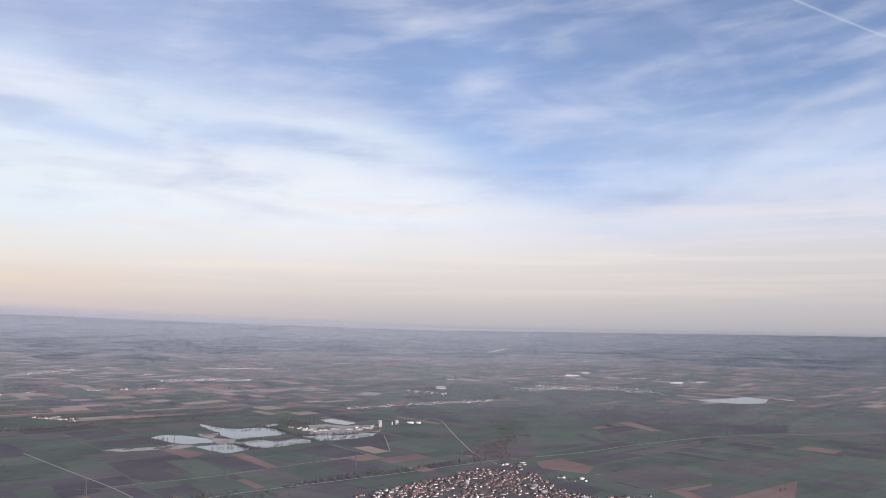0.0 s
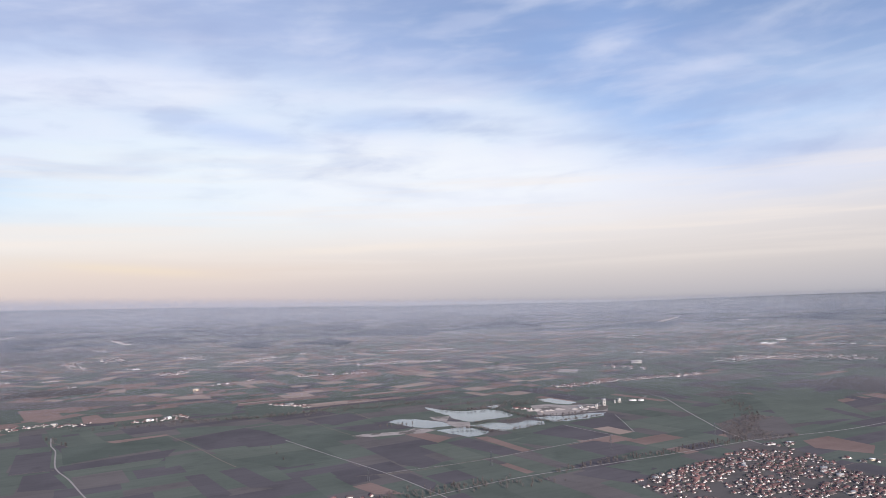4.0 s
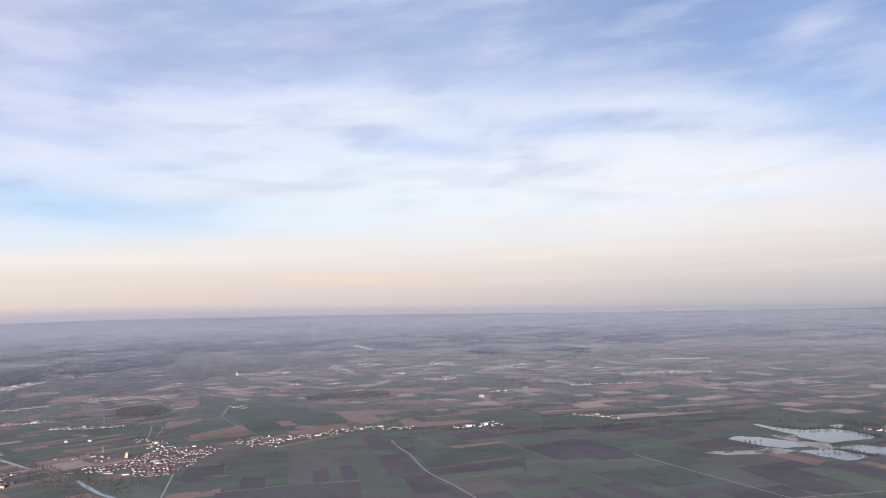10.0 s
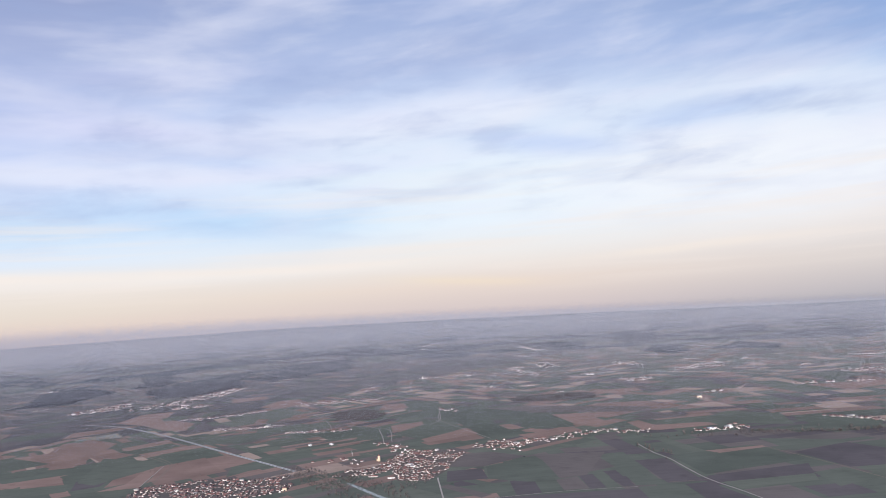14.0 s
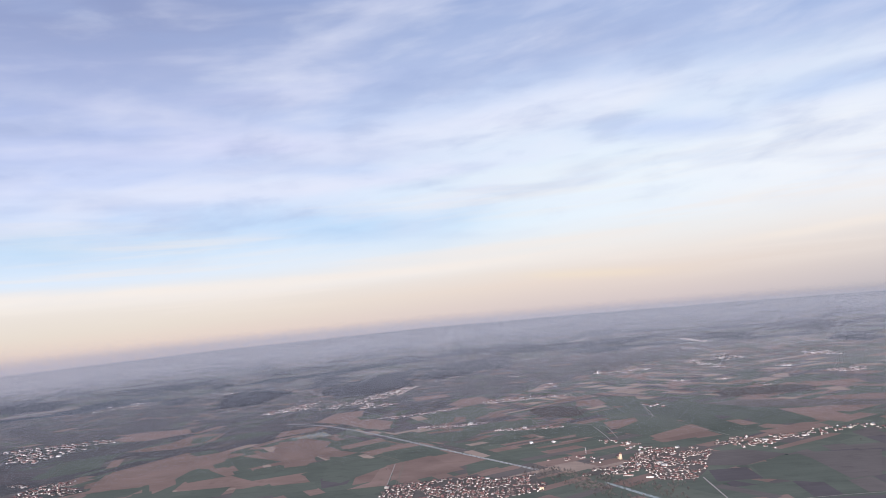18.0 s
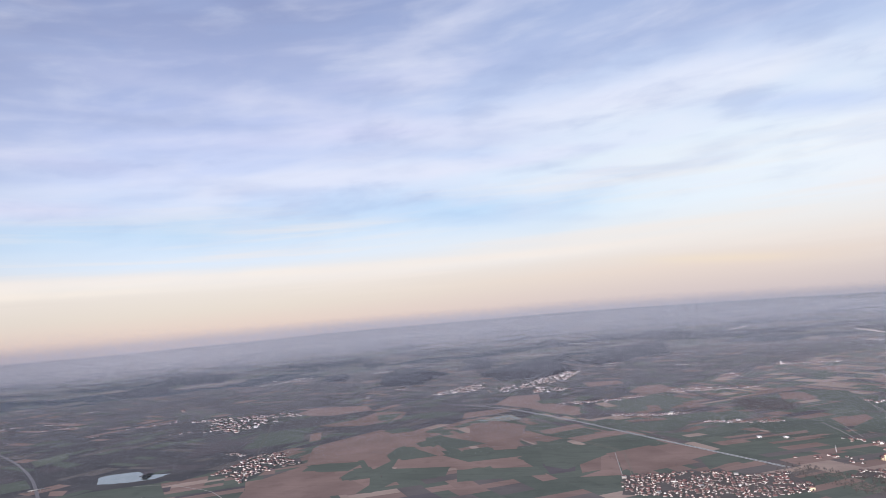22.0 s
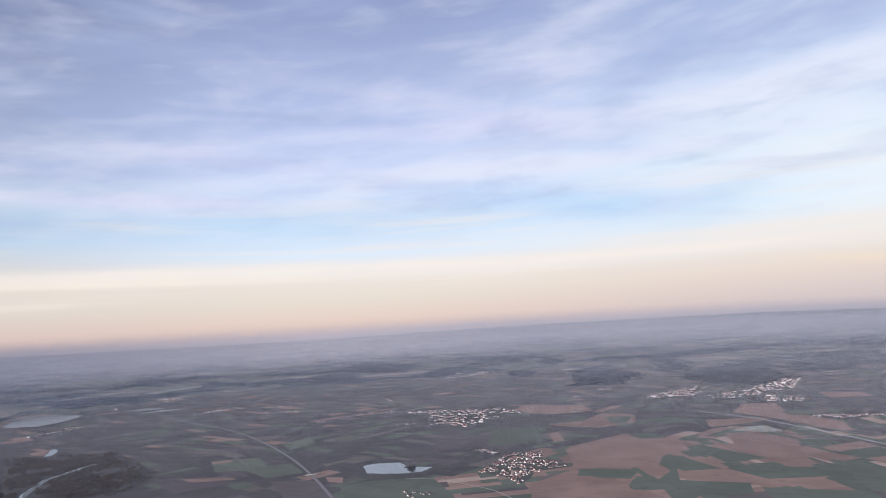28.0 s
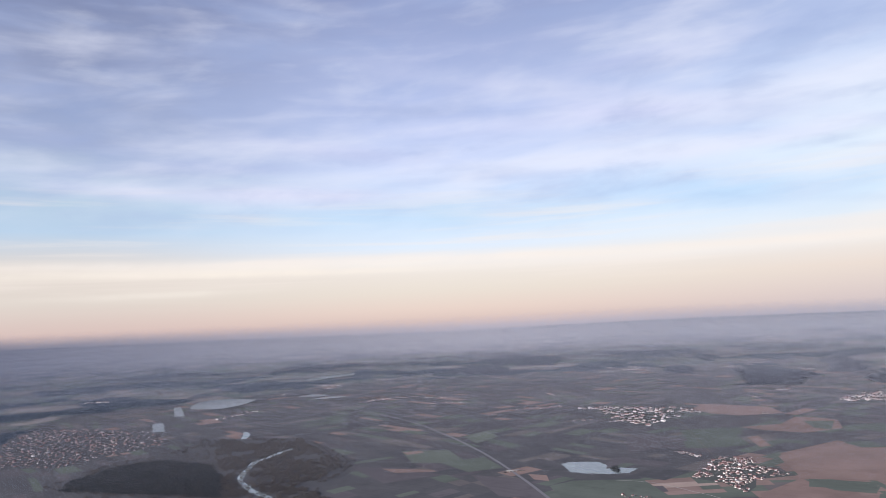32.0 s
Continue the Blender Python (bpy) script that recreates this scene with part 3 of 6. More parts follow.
def build_fields():
    rng = random.Random(11)
    near, rest = [], {}
    for district in DISTRICTS:
        turn, xa, xb, size, shares = district
        c, s = math.cos(radians(turn)), math.sin(radians(turn))
        for bx in range(-9, 10):
            for by in range(-9, 10):
                ox, oy = (xa + xb) / 2, 1500
                for x0, y0, x1, y1 in split(rng, (bx * 420, by * 420, bx * 420 + 420, by * 420 + 420), 5200 * size, rng.choice((0.3, 0.5, 1.0, 3.5, 3.0))):
                    mx, my = (x0 + x1) / 2, (y0 + y1) / 2
                    gx, gy = ox + c * mx - s * my, oy + s * mx + c * my
                    r, r2 = rng.random(), rng.random()
                    if not (xa - 50 <= gx < xb + 50) or gy < -1900 or gy > 5200:
                        continue
                    far = math.hypot(gx + 700, gy + 250)
                    if far > 5600 or gx + gy * 0.6 < -6500:
                        continue
                    g = 0.0
                    corners = [(ox + c * u - s * v, oy + s * u + c * v) for u, v in ((x0 + g, y0 + g), (x1 - g, y0 + g), (x1 - g, y1 - g), (x0 + g, y1 - g))]
                    m = pick_crop(BROWN if -3120 < gx < -2420 and 180 < gy < 1050 else (DISTANT if gx > -3050 else WESTERN) if far > 3300 else EASTERN if gx > -250 and far > 1650 else STRIPED if gx > -3000 and far > 2100 else shares, r)
                    pts, faces = field_mesh(corners, 0)
                    near.append((math.hypot(gx + 900, gy - 1350), m, pts, faces, 0.04 + 0.03 * DISTRICTS.index(district)))
    near.sort(key=lambda f: f[0])
    for i, (far, m, pts, faces, lift) in enumerate(near):
        if i < 300:
            p = raised(land(pts), lift)
            child(new("field", sheet("field", p, faces, m)), ground)
        else:
            v, q, _, lifts = rest.setdefault(m.name, ([], [], m, []))
            q.extend([[a + len(v) for a in f] for f in faces])
            v.extend(pts)
            lifts.extend([lift] * len(pts))
    for name, (v, q, m, lifts) in rest.items():
        p = raised(land(v), np.array(lifts))
        tagged(child(new("far_fields", sheet("far_fields", p, q, m)), ground), kind="stuff")


build_fields()

# fields that stand out by their shape or tone
marked = []


def above(outline):
    """A lift that clears every patch laid down before under the outline."""
    x, y = [p[0] for p in outline], [p[1] for p in outline]
    b = (min(x), min(y), max(x), max(y))
    level = 1 + max([k for k, (x0, y0, x1, y1) in marked if x0 < b[2] and x1 > b[0] and y0 < b[3] and y1 > b[1]], default=0)
    marked.append((level, b))
    return 0.11 + 0.009 * level


def field(material, outline):
    drape("field", outline, material, above(outline), ground, cell=120, ragged=2.5)


field(GREEN, [(-328, 1362), (-278, 1463), (-199, 1357), (-241, 1320), (-276, 1328)])
field(PLOUGH, [(-298, 1442), (-240, 1531), (-138, 1428), (-195, 1374)])
field(PLOUGH, [(-231, 1549), (-131, 1649), (-107, 1476), (-178, 1490)])
field(TAN, [(-180, 1490), (-149, 1512), (-102, 1455), (-131, 1428)])
field(STUBBLE, [(-404, 1399), (-381, 1410), (-287, 1290), (-301, 1276)])
field(PLOUGH, [(-451, 1349), (-416, 1395), (-301, 1276), (-332, 1246)])
field(MEADOW, [(-497, 1320), (-451, 1349), (-356, 1234), (-396, 1201)])
field(PLOUGH, [(-230, 1326), (-180, 1372), (-88, 1314), (-153, 1240)])
field(GREEN, [(-287, 1285), (-233, 1334), (-169, 1243), (-215, 1177)])
field(SCRUB, [(-315, 1251), (-291, 1268), (-215, 1177), (-235, 1160)])
field(MEADOW, [(-353, 1234), (-319, 1251), (-235, 1156), (-261, 1122)])
field(MEADOW, [(-167, 1173), (-120, 1210), (-91, 1185), (-100, 1134)])
field(PLOUGH, [(-216, 1125), (-167, 1171), (-102, 1120), (-112, 1065), (-144, 1084)])
field(STUBBLE, [(-550, 1428), (-519, 1450), (-449, 1398), (-467, 1349)])
field(PLOUGH, [(-1006, 1380), (-937, 1504), (-860, 1459), (-767, 1367), (-899, 1276)])
field(GREEN, [(-1105, 1504), (-949, 1532), (-932, 1504), (-1012, 1391)])
field(GREEN, [(-789, 1403), (-724, 1475), (-633, 1384), (-714, 1333)])
field(MEADOW, [(-893, 1273), (-743, 1338), (-693, 1294), (-809, 1206)])
field(GREEN, [(-805, 1198), (-698, 1284), (-604, 1217), (-679, 1149)])
field(MEADOW, [(-949, 1217), (-907, 1272), (-847, 1222), (-895, 1135)])
field(PLOUGH, [(-830, 1085), (-806, 1102), (-694, 987), (-734, 976)])
field(PLOUGH, [(-789, 1119), (-758, 1147), (-631, 1028), (-686, 1024)])
field(PLOUGH, [(-578, 1091), (-535, 1136), (-501, 1090), (-536, 1045)])
field(STUBBLE, [(-530, 1037), (-509, 1061), (-443, 1003), (-483, 1000)])
field(PLOUGH, [(-489, 1104), (-464, 1120), (-411, 1066), (-407, 1022)])
field(PLOUGH, [(-571, 1286), (-525, 1306), (-428, 1195), (-447, 1152), (-495, 1176)])
field(PLOUGH, [(-832, 1602), (-759, 1692), (-684, 1614), (-735, 1531)])
field(PLOUGH, [(-731, 1500), (-649, 1552), (-561, 1510), (-655, 1456)])
field(STUBBLE, [(-1408, 2061), (-1369, 2077), (-1282, 1975), (-1336, 1956)])
field(STUBBLE, [(-1318, 2053), (-1243, 2106), (-1208, 2063), (-1266, 2011)])
field(TAN, [(-1446, 2162), (-1429, 2176), (-1381, 2093), (-1404, 2090)])
field(GREEN, [(-1104, 1830), (-896, 1790), (-894, 1680), (-984, 1613)])
field(STUBBLE, [(-1180, 2478), (-949, 2630), (-917, 2538), (-1036, 2348)])
field(STUBBLE, [(-929, 2809), (-867, 2821), (-754, 2594), (-783, 2571)])
field(MEADOW, [(-836, 2332), (-744, 2367), (-710, 2303), (-784, 2268)])
field(STUBBLE, [(-1620, 2824), (-1558, 2918), (-1422, 2743), (-1524, 2705)])
field(MEADOW, [(219, 1979), (379, 2064), (376, 1621), (195, 1532)])
field(PLOUGH, [(309, 1712), (330, 1728), (371, 1602), (348, 1585)])
field(PLOUGH, [(404, 1884), (434, 1905), (462, 1795), (443, 1781)])
field(STUBBLE, [(459, 1917), (505, 1945), (540, 1800), (514, 1782)])
field(PLOUGH, [(507, 1934), (582, 1961), (596, 1683), (563, 1750)])
field(STUBBLE, [(178, 1375), (229, 1414), (278, 1334), (253, 1274), (180, 1315)])
field(GREEN, [(291, 1354), (407, 1443), (490, 1396), (361, 1297)])
field(STUBBLE, [(267, 1271), (357, 1307), (416, 1231), (325, 1164)])
field(PLOUGH, [(166, 1177), (218, 1214), (258, 1157), (228, 1113), (174, 1099)])
field(SCRUB, [(58, 1546), (130, 1546), (165, 1479), (123, 1406), (75, 1420)])
field(MEADOW, [(422, 1348), (466, 1364), (480, 1296), (459, 1245)])
field(STUBBLE, [(296, 1123), (446, 1213), (395, 1088)])
field(GREEN, [(286, 1109), (353, 1151), (390, 1076), (344, 1058)])
field(PLOUGH, [(301, 2093), (397, 2151), (406, 2079), (316, 2042)])
field(STUBBLE, [(609, 2047), (651, 2069), (668, 2018), (618, 1988)])
field(GREEN, [(-2080, 1687), (-1945, 1738), (-1833, 1584), (-1664, 1475), (-1718, 1407), (-1855, 1487)])
field(GREEN, [(-1915, 1796), (-1844, 1862), (-1745, 1753), (-1567, 1573), (-1655, 1514), (-1724, 1558)])
field(GREEN, [(-1797, 1844), (-1742, 1924), (-1615, 1852), (-1665, 1783)])
field(STUBBLE, [(-1795, 1550), (-1770, 1576), (-1696, 1524), (-1722, 1491)])
field(STUBBLE, [(-1738, 1754), (-1576, 1825), (-1527, 1764), (-1578, 1717), (-1501, 1640), (-1561, 1587), (-1589, 1608)])
field(STUBBLE, [(-1663, 1428), (-1559, 1548), (-1530, 1525), (-1581, 1380)])
field(STUBBLE, [(-1854, 1429), (-1827, 1454), (-1715, 1366), (-1753, 1313)])
field(STUBBLE, [(-1463, 1657), (-1446, 1693), (-1378, 1628), (-1269, 1699), (-1234, 1661), (-1340, 1563), (-1384, 1559)])
field(SCRUB, [(-1479, 1716), (-1398, 1836), (-1347, 1787), (-1433, 1696)])
field(STUBBLE, [(-1716, 1940), (-1576, 2049), (-1395, 1969), (-1453, 1907), (-1643, 1872)])
field(TAN, [(-1432, 2148), (-1413, 2163), (-1366, 2082), (-1382, 2063)])
field(TAN, [(-1763, 2177), (-1723, 2209), (-1668, 2125), (-1715, 2106)])
field(TAN, [(-2086, 2545), (-2046, 2585), (-1983, 2493), (-2026, 2472)])
field(TAN, [(-1423, 1990), (-1353, 2057), (-1267, 1966), (-1350, 1951)])
field(STUBBLE, [(-1926, 2283), (-1846, 2322), (-1742, 2410), (-1676, 2313), (-1793, 2241)])
field(SCRUB, [(-1472, 1214), (-1428, 1245), (-1386, 1273), (-1283, 1161), (-1324, 1073)])
field(GREEN, [(-1360, 1259), (-1323, 1296), (-1147, 1062), (-1191, 1039), (-1283, 1161)])
field(GREEN, [(-1185, 1030), (-1118, 1069), (-1039, 961), (-1120, 933)])
field(PLOUGH, [(-1267, 1223), (-1220, 1261), (-1095, 1106), (-1147, 1071)])
field(PLOUGH, [(-1119, 1071), (-1087, 1100), (-977, 1003), (-1048, 979)])
field(GREEN, [(-1221, 1285), (-1074, 1418), (-979, 1319), (-1106, 1151)])
field(STUBBLE, [(-1169, 1349), (-1078, 1431), (-1067, 1414), (-1136, 1335)])
field(PLOUGH, [(-1103, 1140), (-968, 1286), (-951, 1229), (-1076, 1107)])
field(MEADOW, [(-1070, 1103), (-945, 1211), (-932, 1167), (-1027, 1074)])
field(SCRUB, [(-1024, 1067), (-968, 1120), (-899, 1044), (-955, 996)])
field(GREEN, [(-1521, 1137), (-1485, 1211), (-1335, 1060), (-1422, 1022)])
field(MEADOW, [(-1534, 1085), (-1518, 1125), (-1422, 1022), (-1467, 988)])
field(PLOUGH, [(-1417, 994), (-1381, 1019), (-1315, 937), (-1351, 912)])
field(PLOUGH, [(-1314, 1071), (-1298, 1092), (-1232, 1008), (-1251, 989)])
field(MEADOW, [(-1296, 1092), (-1282, 1107), (-1212, 1023), (-1230, 1008)])
field(PLOUGH, [(-1290, 1119), (-1269, 1132), (-1193, 1038), (-1208, 1024)])
field(SCRUB, [(-1340, 1029), (-1314, 1066), (-1253, 992), (-1289, 966)])
field(PLOUGH, [(-1376, 883), (-1345, 907), (-1179, 1019), (-1117, 934), (-1350, 854)])
field(GREEN, [(-1421, 1480), (-1383, 1507), (-1288, 1547), (-1244, 1492), (-1341, 1405)])
field(GREEN, [(-1854, 1469), (-1712, 1458), (-1627, 1473), (-1661, 1420), (-1715, 1363)])
field(STUBBLE, [(-2106, 1467), (-2026, 1506), (-1951, 1435), (-1920, 1371), (-1949, 1323)])
field(STUBBLE, [(-1854, 1367), (-1835, 1444), (-1732, 1375), (-1804, 1249), (-1849, 1274)])
field(STUBBLE, [(-2099, 1699), (-2085, 1817), (-1955, 1870), (-1880, 1969), (-1786, 1944), (-1878, 1738), (-1929, 1725), (-2032, 1750)])
field(STUBBLE, [(-1715, 1992), (-1557, 2059), (-1527, 1945), (-1648, 1922)])
field(TAN, [(-2093, 2584), (-2056, 2629), (-2013, 2562), (-2039, 2517)])
field(GREEN, [(-1527, 1084), (-1486, 1195), (-1386, 1090), (-1331, 1019), (-1386, 999), (-1464, 997)])
field(PLOUGH, [(-1582, 1024), (-1529, 1069), (-1464, 997), (-1528, 950)])
field(SCRUB, [(-1651, 1185), (-1607, 1222), (-1502, 1202), (-1535, 1081), (-1600, 1061)])
field(SCRUB, [(-1494, 1216), (-1358, 1287), (-1303, 1081), (-1338, 1042), (-1447, 1173)])
field(GREEN, [(-2151, 1383), (-2106, 1421), (-1976, 1294), (-2057, 1254)])
field(GREEN, [(-2517, 1972), (-2343, 2000), (-2186, 1788), (-2300, 1758)])
field(STUBBLE, [(-2517, 1884), (-2453, 1925), (-2340, 1817), (-2420, 1751)])
field(STUBBLE, [(-2880, 2662), (-2738, 2743), (-2639, 2638), (-2746, 2555)])
field(STUBBLE, [(-2425, 2289), (-2368, 2409), (-2273, 2342), (-2322, 2213)])
field(GREEN, [(-2600, 1121), (-2487, 1288), (-2401, 1261), (-2376, 1182), (-2431, 1108), (-2546, 1092)])
field(GREEN, [(-2888, 1526), (-2928, 1743), (-2688, 1662), (-2641, 1473), (-2705, 1336)])
field(STUBBLE, [(-3491, 1495), (-3412, 1588), (-3209, 1421), (-2956, 1374), (-2824, 1246), (-2927, 1231), (-3131, 1286), (-3339, 1296)])
field(GREEN, [(-3255, 1431), (-3220, 1494), (-3109, 1449), (-3156, 1380)])
field(STUBBLE, [(-3039, 960), (-2974, 1011), (-2702, 865), (-2576, 799), (-2611, 697), (-2740, 739)])
field(STUBBLE, [(-2655, 596), (-2634, 624), (-2531, 608), (-2459, 694), (-2427, 672), (-2460, 565), (-2535, 498)])
field(STUBBLE, [(-2668, 858), (-2658, 926), (-2557, 923), (-2555, 826)])
field(TAN, [(-2708, 966), (-2675, 1095), (-2633, 1079), (-2642, 964)])
field(STUBBLE, [(-2551, 928), (-2516, 1071), (-2471, 1042), (-2482, 905)])
field(GREEN, [(-2647, 960), (-2630, 1071), (-2538, 1053), (-2562, 928)])
field(GREEN, [(-2576, 738), (-2540, 903), (-2319, 818), (-2371, 660), (-2458, 678)])
field(GREEN, [(-2476, 906), (-2440, 1056), (-2299, 974), (-2313, 851)])
field(GREEN, [(-2675, 667), (-2650, 732), (-2488, 685), (-2496, 612), (-2554, 622)])
field(GREEN, [(-2483, 516), (-2352, 646), (-2274, 603), (-2383, 447)])
field(PLOUGH, [(-2357, 667), (-2323, 739), (-2246, 660), (-2268, 609)])
field(STUBBLE, [(-2320, 743), (-2314, 809), (-2207, 700), (-2221, 657)])
field(STUBBLE, [(-2316, 814), (-2307, 851), (-2137, 688), (-2196, 627), (-2205, 697)])
field(STUBBLE, [(-2299, 848), (-2287, 919), (-2187, 841), (-2163, 717)])
field(STUBBLE, [(-2283, 926), (-2231, 975), (-2105, 962), (-2122, 845), (-2189, 845)])
field(STUBBLE, [(-2606, 1218), (-2532, 1314), (-2500, 1277), (-2575, 1207)])
field(STUBBLE, [(-2352, 1145), (-2356, 1230), (-2324, 1226), (-2321, 1143)])
field(STUBBLE, [(-2757, 1496), (-2711, 1503), (-2649, 1437), (-2680, 1414)])
field(STUBBLE, [(-2691, 1594), (-2658, 1617), (-2557, 1553), (-2582, 1487)])
field(STUBBLE, [(-3154, 1920), (-3102, 1994), (-2909, 1849), (-2930, 1718), (-3067, 1753)])
field(STUBBLE, [(-3270, 1102), (-3221, 1224), (-3121, 1209), (-3148, 1002)])
field(STUBBLE, [(-3530, 1963), (-3417, 2074), (-3295, 1984), (-3372, 1845)])
field(STUBBLE, [(-2807, 138), (-2887, 313), (-2783, 297), (-2634, 312), (-2522, 300), (-2482, 256), (-2623, 39)])
field(GREEN, [(-2828, 298), (-2859, 339), (-2761, 412), (-2713, 354), (-2768, 301)])
field(GREEN, [(-2644, 312), (-2674, 403), (-2744, 508), (-2682, 477), (-2585, 362), (-2611, 303)])
field(STUBBLE, [(-2688, 483), (-2641, 623), (-2523, 523), (-2624, 435)])
field(GREEN, [(-2619, 422), (-2514, 515), (-2453, 463), (-2518, 390), (-2459, 281), (-2482, 256)])
field(STUBBLE, [(-3151, 469), (-3235, 735), (-3117, 738), (-3052, 773), (-2920, 701), (-2868, 566), (-2819, 504), (-2806, 397), (-2895, 339), (-3053, 408)])
field(GREEN, [(-2856, 548), (-2845, 623), (-2722, 578), (-2684, 536), (-2720, 493), (-2794, 514)])
field(GREEN, [(-3197, 719), (-3195, 785), (-3112, 783), (-3113, 709)])
field(GREEN, [(-3117, 575), (-3123, 621), (-3060, 604), (-3060, 557)])
field(GREEN, [(-2934, 708), (-2946, 783), (-2864, 736), (-2785, 648), (-2840, 661)])
field(STUBBLE, [(-3670, 950), (-3643, 989), (-3548, 1020), (-3397, 906), (-3385, 748), (-3491, 675), (-3570, 648), (-3561, 804)])
field(GREEN, [(-3563, 898), (-3556, 958), (-3492, 952), (-3402, 854), (-3461, 857)])
field(GREEN, [(-3438, 937), (-3415, 989), (-3346, 982), (-3349, 872)])
field(STUBBLE, [(-4046, 780), (-4153, 893), (-3935, 1049), (-3765, 983), (-3791, 814), (-3950, 730)])
field(STUBBLE, [(-3402, 552), (-3403, 592), (-3250, 521), (-3252, 481)])
field(GREEN, [(-3430, 345), (-3440, 410), (-3328, 356), (-3323, 289)])
field(MEADOW, [(-3566, 471), (-3561, 642), (-3445, 569), (-3466, 452)])
field(PLOUGH, [(-3599, 243), (-3591, 343), (-3355, 236), (-3342, 113)])
field(MEADOW, [(-3843, -241), (-3925, -127), (-3784, -135), (-3696, -239)])
field(MEADOW, [(-3677, -488), (-3627, -350), (-3411, -347), (-3481, -494)])
field(STUBBLE, [(-3655, -489), (-3652, -429), (-3617, -431), (-3606, -484)])
field(PLOUGH, [(-3506, -669), (-3416, -512), (-3290, -454), (-3259, -611)])
field(STUBBLE, [(-3204, -244), (-3169, -208), (-3108, -227), (-3141, -254)])
field(STUBBLE, [(-3440, -590), (-3366, -461), (-3334, -457), (-3370, -564)])
field(GREEN, [(-3062, -246), (-3087, -172), (-3036, -15), (-2815, -51), (-2733, -78), (-2910, -268)])
field(MEADOW, [(-3443, -418), (-3470, -281), (-3303, -279), (-3293, -380)])
field(PLOUGH, [(-3261, -383), (-3149, -269), (-2934, -293), (-3020, -386)])
field(SCRUB, [(493, 1390), (622, 1451), (701, 1422), (645, 1324), (533, 1289)])
field(GREEN, [(444, 1199), (544, 1280), (659, 1348), (620, 1271), (448, 1141)])
field(SCRUB, [(387, 1155), (452, 1210), (493, 1195), (400, 1109)])
field(STUBBLE, [(413, 1098), (605, 1247), (524, 1094), (429, 1084)])
field(GREEN, [(298, 1151), (348, 1184), (382, 1087), (312, 1071)])
field(SCRUB, [(369, 2199), (599, 2275), (790, 2217), (773, 1962), (580, 1869), (453, 2020)])
field(PLOUGH, [(576, 2130), (757, 2122), (763, 2019), (585, 2012)])
field(PLOUGH, [(747, 1912), (921, 1944), (846, 1790), (706, 1754)])
field(SCRUB, [(361, 1478), (480, 1569), (589, 1665), (563, 1597), (415, 1461)])
field(SCRUB, [(263, 1259), (413, 1378), (464, 1255), (325, 1166)])
field(MEADOW, [(-1274, 1884), (-1132, 1860), (-1069, 1701), (-1308, 1685)])
field(SCRUB, [(-2126, 1739), (-1920, 1921), (-1508, 1942), (-1474, 1850), (-1894, 1758)])
field(GREEN, [(-2275, 1301), (-2125, 1475), (-2019, 1363), (-2152, 1245)])
field(GREEN, [(-2277, 1622), (-2209, 1887), (-1835, 1792), (-1776, 1632), (-2067, 1627)])
field(STUBBLE, [(-2113, 1486), (-2078, 1567), (-1968, 1439), (-1941, 1354), (-2016, 1384)])
field(GREEN, [(-2039, 1561), (-1863, 1513), (-1892, 1321), (-2014, 1349)])
field(GREEN, [(-3582, 907), (-3531, 993), (-3392, 854), (-3445, 837)])
field(GREEN, [(-3612, 448), (-3583, 607), (-3286, 478), (-3313, 309)])
field(GREEN, [(-3441, 953), (-3418, 1072), (-3259, 1105), (-3293, 942)])
field(SCRUB, [(65, 1537), (137, 1643), (202, 1613), (184, 1418), (120, 1373), (58, 1387)])
field(GREEN, [(-2596, 857), (-2397, 885), (-2311, 839), (-2272, 663), (-2339, 659)])
field(STUBBLE, [(-2709, 969), (-2702, 1110), (-2645, 1093), (-2637, 952)])
field(STUBBLE, [(-2537, 928), (-2507, 1071), (-2478, 1063), (-2470, 903)])
field(GREEN, [(-2476, 944), (-2446, 1059), (-2264, 996), (-2309, 866)])
field(STUBBLE, [(-2316, 831), (-2294, 958), (-2081, 867), (-2125, 713)])
field(STUBBLE, [(-2269, 944), (-2235, 1010), (-2108, 965), (-2114, 871)])
field(GREEN, [(-2089, 879), (-2083, 973), (-2034, 965), (-2027, 823)])
field(STUBBLE, [(-2013, 839), (-1994, 946), (-1960, 920), (-1987, 827)])
field(STUBBLE, [(-1879, 1313), (-1856, 1484), (-1773, 1421), (-1831, 1279)])
field(STUBBLE, [(-2733, 504), (-2471, 710), (-2448, 569), (-2651, 441)])
field(GREEN, [(-2594, 349), (-2641, 427), (-2526, 530), (-2457, 441), (-2531, 314)])
field(GREEN, [(-2664, 308), (-2708, 358), (-2658, 422), (-2594, 349), (-2625, 292)])
field(GREEN, [(-2818, 274), (-2876, 328), (-2787, 432), (-2733, 371)])
field(GREEN, [(-2864, 552), (-2855, 615), (-2670, 586), (-2705, 499)])
field(GREEN, [(-2946, 723), (-2912, 766), (-2695, 763), (-2706, 642)])
field(GREEN, [(-2666, 596), (-2655, 719), (-2547, 775), (-2447, 753), (-2532, 586)])
field(STUBBLE, [(-3122, 438), (-3183, 698), (-3077, 807), (-2897, 695), (-2880, 589), (-2772, 478), (-2906, 325)])
field(STUBBLE, [(-2697, 962), (-2687, 1107), (-2637, 1080), (-2658, 945)])
field(GREEN, [(-2640, 947), (-2619, 1082), (-2540, 974), (-2557, 921)])
field(GREEN, [(-3202, 727), (-3188, 799), (-3090, 778), (-3119, 708)])
field(STUBBLE, [(-3040, 1041), (-2826, 1019), (-2557, 756), (-2596, 713), (-2850, 861)])
